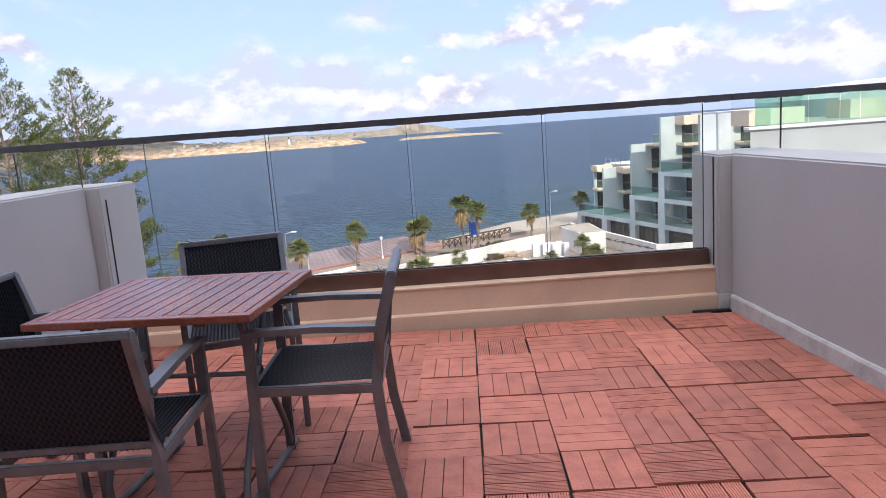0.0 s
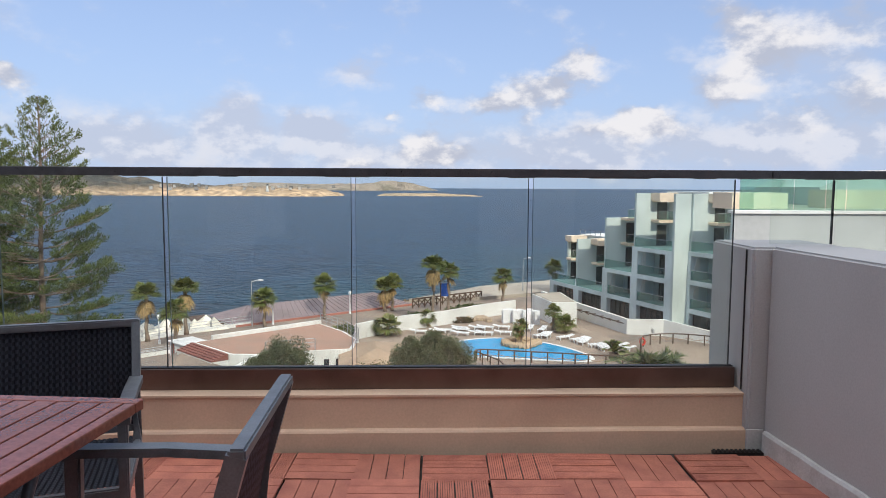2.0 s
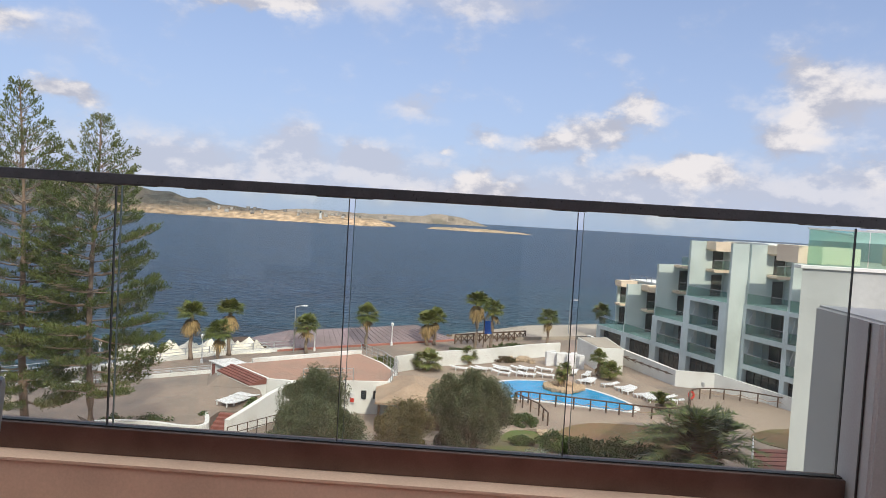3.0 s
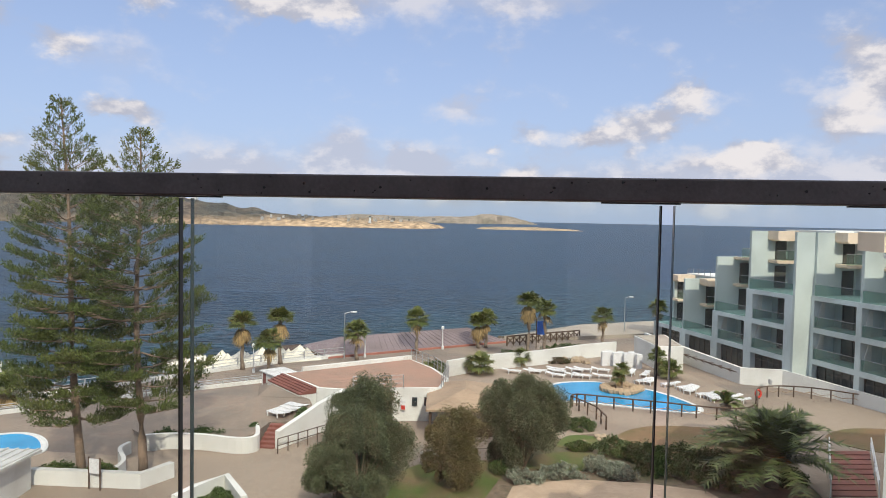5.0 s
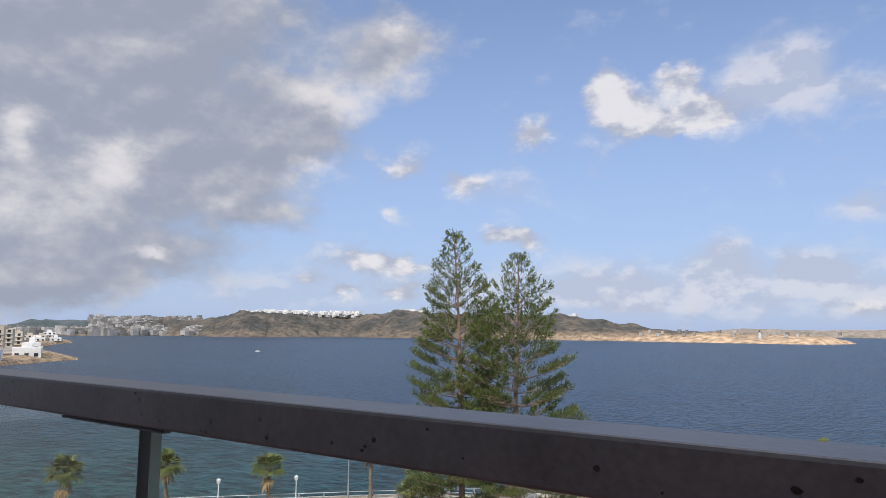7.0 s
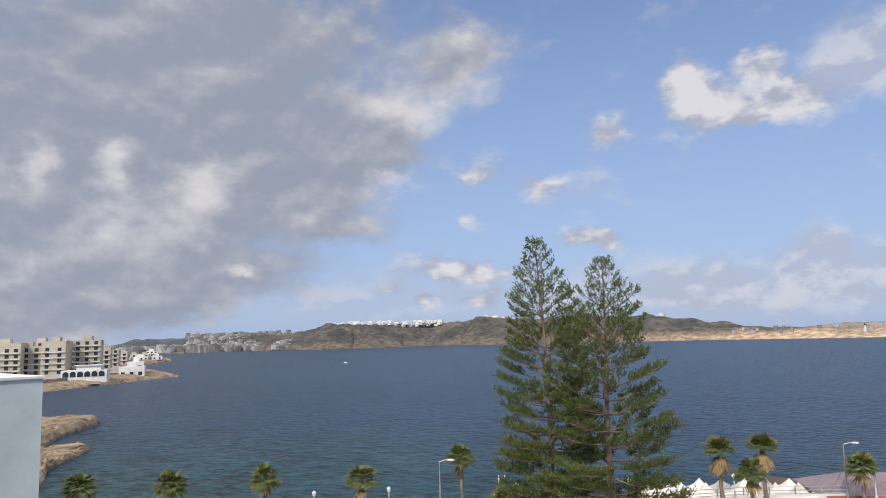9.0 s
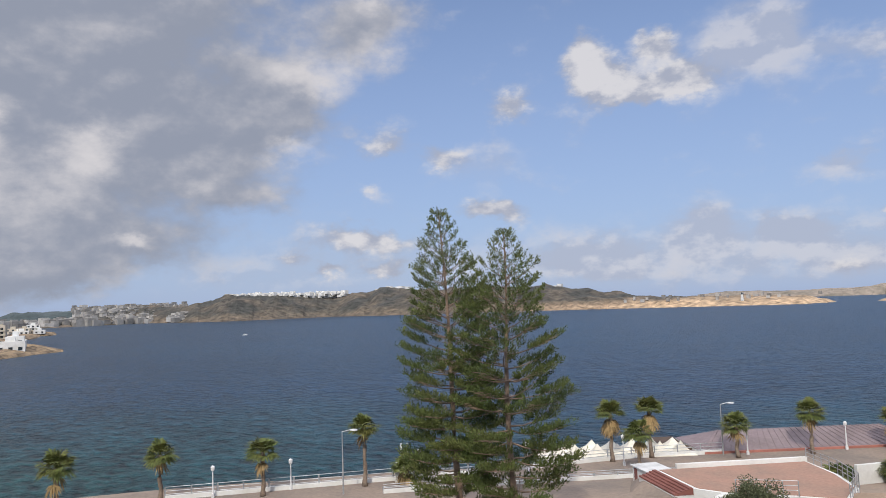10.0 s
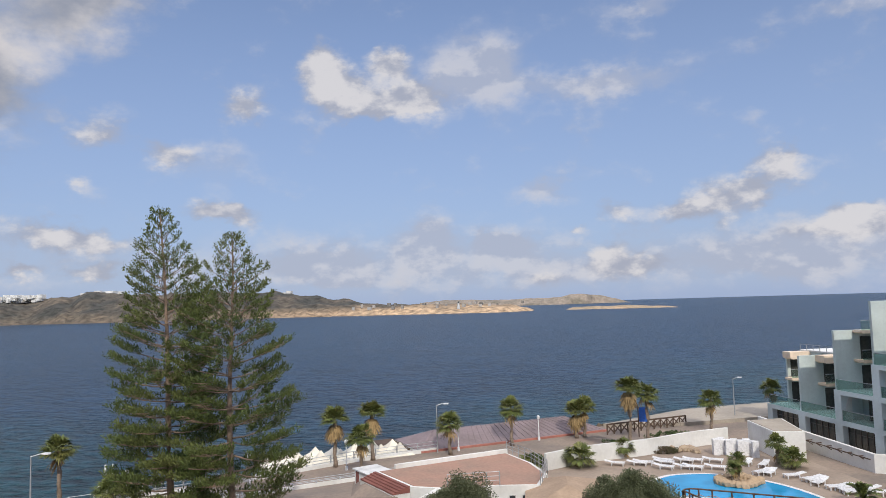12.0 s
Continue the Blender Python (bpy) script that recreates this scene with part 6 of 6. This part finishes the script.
for i, (x, y, h, rx, ry, m, lab) in enumerate(((-0.2, 39.2, 0.9, 1.3, 0.9, M_SILVER, "low silver-grey shrub in the garden bed"),
        (2.0, 40.3, 1.0, 1.6, 0.9, M_SILVER, "low silver-grey shrub in the garden bed"),
        (4.1, 41.5, 1.2, 1.1, 0.9, M_SILVER, "low silver-grey shrub in the garden bed"),
        (5.3, 40.9, 1.1, 1.0, 0.8, M_SILVER, "low silver-grey shrub in the garden bed"),
        (3.2, 45.6, 0.7, 1.0, 0.7, M_SHRUB, "dense dark green hedge shrub"),
        (-1.6, 40.6, 0.8, 1.0, 0.8, M_SHRUB, "dense dark green hedge shrub"),
        (5.4, 44.9, 1.3, 1.4, 1.1, M_SHRUB, "dense dark green hedge shrub"),
        (7.2, 44.2, 1.4, 1.7, 1.1, M_SHRUB, "dense dark green hedge shrub"),
        (9.4, 43.8, 1.5, 1.8, 1.1, M_SHRUB, "dense dark green hedge shrub"),
        (11.6, 43.8, 1.4, 1.6, 1.1, M_SHRUB, "dense dark green hedge shrub"),
        (7.6, 42.2, 1.3, 1.6, 1.1, M_SHRUB, "dense dark green hedge shrub"),
        (9.8, 41.6, 1.4, 1.8, 1.1, M_SHRUB, "dense dark green hedge shrub"),
        (13.6, 44.0, 1.2, 1.4, 1.1, M_SHRUB, "dense dark green hedge shrub"),
        (10.9, 40.4, 1.1, 1.4, 1.1, M_SHRUB, "dense dark green hedge shrub"),
        (15.0, 41.5, 1.2, 1.3, 1.1, M_SHRUB, "dense dark green hedge shrub"),
        (3.4, 50.6, 0.8, 1.6, 1.2, M_SHRUB, "bright green low shrub by the steps"), (-21.3, 41.75, 1.3, 2.2, 0.4, M_SHRUB, "clipped hedge strip behind the white wall"), (-23.6, 41.4, 1.25, 1.0, 0.4, M_SHRUB, "clipped hedge strip behind the white wall"),
                                               (-18.6, 43.6, 1.3, 0.45, 1.2, M_SHRUB, "clipped hedge strip beside the steps"), (-26.3, 34.8, 1.15, 1.3, 0.5, M_SHRUB, "trailing shrub in the white planter"), (-24.0, 35.2, 1.15, 1.0, 0.45, M_SHRUB, "trailing shrub in the white planter"),
                                               (-16.0, 33.2, 0.8, 1.0, 0.9, M_SHRUB, "low green planting in a white bed"), (-1.6, 76.0, 0.9, 3.0, 0.7, M_SHRUB, "dark hedge along the promenade wall"), (4.0, 81.5, 1.0, 3.4, 0.8, M_SHRUB, "dark hedge along the promenade wall"),
                                               (-9.5, 66.6, 1.3, 1.4, 0.9, M_SHRUB, "dark shrub beside the roof terrace"), (2.4, 74.2, 0.7, 2.0, 0.6, M_SOIL, "brown low shrubs along the white wall"), (-1.0, 73.0, 0.7, 1.2, 0.5, M_SOIL, "brown low shrubs along the white wall"),
                                               (-15.7, 45.6, 2.1, 0.6, 1.3, M_SHRUB, "trailing green plants on the retaining wall"), (13.0, 72.2, 1.3, 0.7, 0.7, M_SHRUB, "round green shrub by the white block"))):
    leafy("garden_shrub", lab, "shrub", x, y, GROUND, h, rx, ry, 5200 if rx > 0.9 else 2600, 0.12, m, 30 + i, 0.0, 0.0)

for i in range(26):
    far = i < 12
    p = part("garden_stone", pebble(random.uniform(0.3, 0.6) if far else random.uniform(0.14, 0.4), i), M_BOULDER)
    tagged(p, "pale rough garden boulder", "boulder", group="stones in the garden bed")
    p.location = (random.uniform(2.6, 5.6), random.uniform(74.6, 76.2), GROUND + 0.25) if far else (random.uniform(3.5, 6.5), random.uniform(46.4, 49.0), GROUND + 0.16)
setting("pavement_garden", slab([(-0.9, 38.0), (0.6, 38.9), (2.7, 39.75), (6.6, 39.9), (9.9, 39.3), (11, 37), (10, 34), (-1.5, 34)], GROUND - 0.1, GROUND + 0.3), M_TANPAVE, "flat tan stone paving beside the garden bed", "pavement")
disc = thing("stone_slab", "rounded flat tan stone slab on the lawn", "stone")
part("slab", slab(smooth_line([(13.0, 49.5), (13.9, 50.6), (15.4, 50.5), (15.9, 49.3), (15.4, 48.4), (13.6, 48.5)], 4, True), GROUND, GROUND + 0.4), M_TANPAVE, disc)
st = thing("red_steps", "flight of red tiled garden steps with white side rails", "stairs")
for i in range(9):
    x, y, z = 18.15 + i * 0.27, 40.4 + i * 0.75, GROUND + 0.14 + 0.06 * i
    part("step", slab([(x - 1.25, y), (x + 1.3, y + 0.45), (x + 1.57, y + 1.2), (x - 0.98, y + 0.75)], GROUND - 0.05, z), M_REDSTEP, st)
for s in (-1, 1):
    line = [(18.1 + i * 1.2 + s * 1.36, 40.5 + i * 3.3 + s * 0.22, GROUND + 0.2 + 0.26 * i) for i in range(3)]
    for x, y, z in line:
        part("rail_post", sweep([(x, y, GROUND), (x, y, z + 0.85)], 0.04, n=6), M_PLASTIC, st)
    for dz in (0.5, 0.85):
        part("handrail", sweep([(x, y, z + dz) for x, y, z in line], 0.04, n=6), M_PLASTIC, st)
buoy = thing("life_ring", "red and white life ring on the pool fence", "life ring", pose(19.2, 62.0, GROUND + 0.7, 80, 0, 30))
part("ring", sweep([(0.3 * math.cos(a), 0.3 * math.sin(a), 0) for a in [0.3307 * i for i in range(20)]], 0.09, n=6), M_RED, buoy)


# ---- the far shore ----
def ridge(name, label, spec, dist_front, depth, material, seed, cliff=None):
    """A hill range seen across the bay. spec: rows of azimuth to the left in degrees, distance of the shore, height of the crest above the sea, width."""
    V, Fc = [], []
    rows, cols = 9, 0
    az = spec[0][0]
    ring = []
    while az >= spec[-1][0]:
        for (a, da, ha, wa), (b, db, hb, wb) in zip(spec, spec[1:]):
            if a >= az >= b:
                t = (a - az) / (a - b)
                t = t * t * (3 - 2 * t)
                ring.append((az, da + (db - da) * t, ha + (hb - ha) * t, wa + (wb - wa) * t))
                break
        az -= 0.22
    for az, d, hh, w in ring:
        r = radians(az)
        dirn = Vector((-math.sin(r), math.cos(r), 0))
        for j in range(rows):
            t = j / (rows - 1)
            k = math.sin(min(1.0, t * 1.35) * math.pi / 2) if t < 0.75 else math.cos((t - 0.75) / 0.25 * math.pi / 2)
            shore = (0.22 if j == 1 else 0)
            p = dirn * (d + w * t + 14 * noise.noise((az * 1.7, seed, j * 0.2)))
            z = SEA - 1 + (hh * max(k, shore) + (0 if j in (0, rows - 1) else hh * 0.14 * noise.noise((az * 0.9, j * 0.8, seed)) + hh * 0.06 * noise.noise((az * 3.3, j * 1.4, seed)))) * (1 if j else 0)
            V.append((p.x, p.y, z))
    n = len(ring)
    for i in range(n - 1):
        for j in range(rows - 1):
            Fc.append((i * rows + j, (i + 1) * rows + j, (i + 1) * rows + j + 1, i * rows + j + 1))
    ob = raw(name, V, Fc, material)
    tagged(ob, label, "coast", kind="structure")
    return ob


def hill_material(m):
    """Pale bare cliff low down, scrub above, by height with an uneven line."""
    n, l = m.node_tree.nodes, m.node_tree.links
    hsv = next(x for x in n if x.bl_idname == "ShaderNodeHueSaturation")
    old = hsv.inputs["Color"].links[0].from_socket
    geo, sep, nz, ma, mr, mx = (n.new("ShaderNodeNewGeometry"), n.new("ShaderNodeSeparateXYZ"), n.new("ShaderNodeTexNoise"), n.new("ShaderNodeMath"), n.new("ShaderNodeMapRange"), n.new("ShaderNodeMix"))
    l.new(geo.outputs["Position"], sep.inputs[0])
    l.new(geo.outputs["Position"], nz.inputs["Vector"])
    nz.inputs["Scale"].default_value, nz.inputs["Detail"].default_value = 0.01, 6
    ma.operation = "MULTIPLY_ADD"
    l.new(nz.outputs["Fac"], ma.inputs[0])
    ma.inputs[1].default_value = 26
    l.new(sep.outputs[2], ma.inputs[2])
    mr.inputs[1].default_value, mr.inputs[2].default_value, mr.inputs[3].default_value, mr.inputs[4].default_value = 3, 14, 1, 0
    l.new(ma.outputs[0], mr.inputs[0])
    mx.data_type = "RGBA"
    east, both = n.new("ShaderNodeMapRange"), n.new("ShaderNodeMath")
    east.inputs[1].default_value, east.inputs[2].default_value, east.inputs[3].default_value = -760, -420, 0.12
    l.new(sep.outputs[0], east.inputs[0])
    both.operation = "MULTIPLY"
    l.new(mr.outputs[0], both.inputs[0])
    l.new(east.outputs[0], both.inputs[1])
    l.new(both.outputs[0], mx.inputs[0])
    l.new(old, mx.inputs[6])
    mx.inputs[7].default_value = (0.48, 0.34, 0.21, 1)
    l.new(mx.outputs[2], hsv.inputs["Color"])


hill_material(M_HILL)
ridge("backdrop_hills", "scrub-covered hills with pale cliffs across the bay",
      [(58.5, 1560, 20, 260), (56, 1480, 43, 330), (53.8, 1420, 57, 380), (50.7, 1460, 58, 380), (46, 1525, 54, 370), (43.4, 1450, 56, 380), (41.5, 1400, 61, 380), (39.2, 1370, 56, 370), (34, 1330, 53, 360), (28.9, 1290, 52, 360), (25.9, 1260, 42, 320), (23.7, 1240, 33, 280), (20.6, 1210, 21, 230),
       (19.4, 1195, 19, 180), (14.2, 1150, 16.5, 190), (10, 1136, 13, 150), (8.4, 1200, 7, 100), (7.6, 1250, 0.5, 60)], 0, 0, M_HILL, 2)
ridge("backdrop_town_hill", "low hill covered by a pale town across the bay", [(68, 1500, 4, 150), (65.4, 1530, 14, 220), (63.5, 1600, 24, 260), (60.6, 1650, 43, 300), (57.7, 1560, 37, 300), (55, 1500, 30, 260)], 0, 0, M_HILL, 4)
ridge("backdrop_islet", "low flat rocky islet in the bay", [(5.4, 1230, 0.3, 40), (4.6, 1220, 5.0, 60), (0.5, 1200, 6.0, 70), (-2.2, 1200, 3.6, 60), (-3.6, 1200, 0.9, 40), (-4.3, 1200, 0.2, 30)], 0, 0, M_CLIFF, 5)
ridge("backdrop_headland", "long dark wooded far ridge", [(74, 2200, 18, 300), (70, 2200, 22, 300), (68, 2200, 38, 300), (65, 2250, 39, 300), (62, 2250, 40, 300), (56, 2200, 30, 200)], 0, 0, M_FARHILL, 9)
ridge("backdrop_cliffs", "pale far cliffs beyond the bay", [(17, 2500, 20, 300), (15, 2450, 28, 300), (11, 2450, 24, 300), (7, 2450, 25, 200), (5.8, 2450, 28, 120), (4.2, 2500, 37, 100), (2.6, 2600, 30, 60), (1.5, 2600, 17, 60), (0.2, 2600, 2, 30)], 0, 0, M_FARCLIFF, 12)


def building_block(x, y, w, d, h, turn, z, material=None):
    ob = thing("far_apartment_block", "cream apartment block with rows of balconies and windows", "building", pose(x, y, z, 0, 0, turn), group="buildings along the far shore")
    part("wall", box(-w / 2, -d / 2, 0, w / 2, d / 2, h), material or M_TOWN, ob)
    n, c = max(1, int(h / 3.1)), max(2, int(w / 4.2))
    for f in range(n):
        for i in range(c):
            xx = -w / 2 + (i + 0.5) * w / c
            part("window", box(xx - 0.95, -d / 2 - 0.12, f * 3.1 + 0.7, xx + 0.95, -d / 2 - 0.02, f * 3.1 + 2.5), M_DARKGLASS, ob)
        if f and f % 1 == 0:
            part("balcony", box(-w / 2 + 0.3, -d / 2 - 1.2, f * 3.1 - 0.15, w / 2 - 0.3, -d / 2 - 0.03, f * 3.1 + 0.12), M_WHITE, ob)
    part("roof_room", box(-w * 0.2, -d * 0.2, h, w * 0.15, d * 0.2, h + 2.4), material or M_TOWN, ob)


def town():
    rnd = random.Random(21)
    # headland town on the near left shore
    v, f = rough_rock([(-330, 80), (-395, 176), (-420, 190), (-600, 245), (-800, 345), (-900, 330), (-900, 100), (-600, 20), (-340, 40)], SEA - 1, -13.5, 8, 9, 1.6)
    tagged(raw("headland", v, f, M_ROCK), "low tan rock headland with a shore road", "rocks", kind="structure")
    setting("pavement_headland", slab([(-352, 92), (-415, 166), (-600, 222), (-800, 318), (-880, 310), (-880, 110), (-600, 40), (-350, 60)], -15.5, -12.6), M_CONC, "pale paved ground of the far town", "pavement")
    for az, far, w, d, h in ((78, 450, 20, 14, 17), (76.4, 448, 17, 14, 18), (75.0, 455, 15, 14, 16.2), (73.3, 450, 12, 17, 18.4), (72.3, 478, 9, 12, 16.4), (71.3, 462, 14, 15, 18.7), (70.35, 520, 10, 10, 14.5), (69.9, 575, 13, 10, 12.4), (69.3, 640, 14, 10, 10.5), (74.2, 520, 14, 12, 19), (72.8, 540, 12, 12, 17.5)):
        r = radians(az)
        building_block(-math.sin(r) * far, math.cos(r) * far, w, d, h, rnd.uniform(56, 66), -13, M_TOWN)
    for i in range(12):
        r, far = radians(rnd.uniform(66.6, 69.0)), rnd.uniform(840, 930)
        building_block(-math.sin(r) * far, math.cos(r) * far, rnd.uniform(8, 14), 9, rnd.choice((4, 6.4, 9.5)), rnd.uniform(50, 70), -14.5, M_TOWN if i % 2 else M_WHITE)
    v, f = rough_rock([(-790, 350), (-836, 376), (-940, 406), (-960, 330), (-820, 290)], SEA - 1, -14.4, 4, 8, 1.5)
    tagged(raw("headland", v, f, M_ROCK), "low tan rock point with small houses", "rocks", kind="structure")
    villa = thing("white_villa", "low white seafront building with arched openings", "building", pose(-374, 128, -13, 0, 0, 62))
    part("wall", box(-12.4, -6, -2.8, 8, 6, 3.4), M_WHITE, villa)
    part("upper_storey", box(-6, -4, 3.4, 5, 5, 5.6), M_WHITE, villa)
    part("roof", box(-7, -5, 5.6, 6, 6, 5.9), M_SHEET, villa)
    for i in range(6):
        bm = bmesh.new()
        x = -11.6 + i * 3.2
        ring = [(x, 0.4), (x + 2.6, 0.4), (x + 2.6, 1.9)] + [(x + 1.3 + 1.3 * math.cos(q), 1.9 + 1.1 * math.sin(q)) for q in (0.5, 1.05, 1.57, 2.1, 2.64)] + [(x, 1.9)]
        lo, hi = [bm.verts.new((u, -6.2, w)) for u, w in ring], [bm.verts.new((u, -6.02, w)) for u, w in ring]
        bm.faces.new(lo)
        bm.faces.new(hi[::-1])
        for j in range(len(ring)):
            j2 = (j + 1) % len(ring)
            bm.faces.new((lo[j], hi[j], hi[j2], lo[j2]))
        bmesh.ops.recalc_face_normals(bm, faces=list(bm.faces))
        part("arch", bm, M_DARKGLASS, villa)
    for x, y, w, h in ((-399, 158, 13, 3.4), (-408, 164, 8, 5.8), (-418, 168, 10, 3.4)):
        building_block(x, y, w, 8, h + 2, 65, -15, M_WHITE)
    # small far houses: too many to count
    V, Fc = [], []

    def house(x, y, z, w, h):
        b = len(V)
        V.extend([(x - w, y - w, z - 3), (x + w, y - w, z - 3), (x + w, y + w, z - 3), (x - w, y + w, z - 3), (x - w, y - w, z + h), (x + w, y - w, z + h), (x + w, y + w, z + h), (x - w, y + w, z + h)])
        for q in ((4, 5, 6, 7), (0, 1, 5, 4), (1, 2, 6, 5), (2, 3, 7, 6), (3, 0, 4, 7)):
            Fc.append(tuple(b + k for k in q))

    for a0, a1, d0, d1, z0, z1, n, w, h in ((64.6, 57, 1640, 1850, -16, 21, 300, 5.5, 7), (66.5, 63, 1560, 1660, -15, -9, 60, 7, 9), (58, 55.2, 1545, 1640, -14, 0, 60, 6, 6), (23, 8, 1200, 1300, -6, 0, 22, 2.5, 3), (78, 66, 1700, 1800, -14, -6, 60, 7, 7)):
        for i in range(n):
            r, d, k = radians(rnd.uniform(a1, a0)), 0, rnd.random()
            d = d0 + (d1 - d0) * k
            house(-math.sin(r) * d, math.cos(r) * d, z0 + (z1 - z0) * k, w * rnd.uniform(0.6, 1.4), h * rnd.uniform(0.6, 1.5))
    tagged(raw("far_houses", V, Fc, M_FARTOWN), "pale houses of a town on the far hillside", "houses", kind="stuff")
    V.clear()
    Fc.clear()
    for a0, a1, d, z, n, w in ((53.9, 45.0, 1690, 36.5, 150, 3.6), (52.5, 49.0, 1705, 39, 50, 3.6), (42.4, 39.6, 1680, 41, 14, 5), (29.5, 26.5, 1560, 31, 6, 5)):
        for i in range(n):
            r = radians(rnd.uniform(a1, a0))
            house(-math.sin(r) * (d + rnd.uniform(-25, 25)), math.cos(r) * d, z + rnd.uniform(-7, 2.5), w * rnd.uniform(0.5, 1.8), 3.6 * rnd.uniform(0.5, 1.5))
    tagged(raw("hill_village", V, Fc, M_WHITE), "white houses of a village along the far hill crest", "houses", kind="stuff")
    lh = thing("lighthouse", "small white lighthouse tower on the low far point", "lighthouse", pose(-268, 1085, -9))
    part("tower", sweep([(0, 0, 0), (0, 0, 5), (0, 0, 9)], 2.4, n=10, taper=[1, 0.8, 0.6]), M_WHITE, lh)
    part("lantern", sweep([(0, 0, 9), (0, 0, 11), (0, 0, 12)], 1.2, n=8, taper=[1, 1, 0.2]), M_DARKGLASS, lh)
    for x, y in ((-452, 345), (70, 1900)):
        bt = thing("far_boat", "small white boat on the bay", "boat", pose(x, y, SEA - 0.2, 0, 0, 40))
        part("hull", sweep([(-1.8, 0, 0.4), (0, 0, 0.4), (1.6, 0, 0.5), (2.4, 0, 0.7)], 0.8, 0.4, n=8, taper=[0.8, 1, 0.7, 0.1]), M_PLASTIC, bt)
        part("cabin", box(-0.6, -0.4, 0.7, 0.5, 0.4, 1.4, 0.05), M_WHITE, bt)


town()


# ---- deck tiles of the terrace floor ----
def tile_mesh(ribbed):
    bm = bmesh.new()
    bm_box(bm, -0.147, -0.147, -0.022, 0.147, 0.147, -0.011)
    for i in range(4):
        x = -0.149 + i * 0.0745
        if ribbed:
            for r in range(7):
                bm_box(bm, x + 0.003 + r * 0.0099, -0.149, -0.0115, x + 0.003 + r * 0.0099 + 0.0078, 0.149, 0.0)
        else:
            bm_box(bm, x + 0.0018, -0.149, -0.0115, x + 0.0727, 0.149, 0.0)
    me = bpy.data.meshes.new("deck_tile")
    bm.to_mesh(me)
    bm.free()
    me.materials.append(M_DECK)
    me.materials.append(M_SLAB)
    for p in me.polygons[:6]:
        p.material_index = 1
    return me


def deck():
    smooth_tile, ribbed_tile = tile_mesh(False), tile_mesh(True)
    rnd = random.Random(7)
    for i in range(-8, 7):
        for j in range(0, 17):
            ribbed = rnd.random() < (0.3 if i < 4 else 0.12)
            ob = new("deck_tile", ribbed_tile if ribbed else smooth_tile)
            ob.parent = floor
            lift = rnd.uniform(-0.002, 0.003) + (0.006 if rnd.random() < 0.12 else 0)
            loose = rnd.random() < 0.16
            slip = rnd.uniform(-0.014, 0.014) if loose else 0.0
            lift += 0.007 if loose else 0.0
            ob.matrix_basis = pose(0.01 + 0.3 * (i + 0.5) + rnd.uniform(-0.003, 0.003) + 0.004 * math.sin(i * 2.1), -0.3 * (j + 0.5) + rnd.uniform(-0.004, 0.004) + slip + (0.008 if i == 2 else 0), lift,
                                   rnd.uniform(-0.6, 0.6), rnd.uniform(-0.6, 0.6), rnd.uniform(-0.7, 0.7) + (90 if (i + j) % 2 == 0 else 0))


deck()
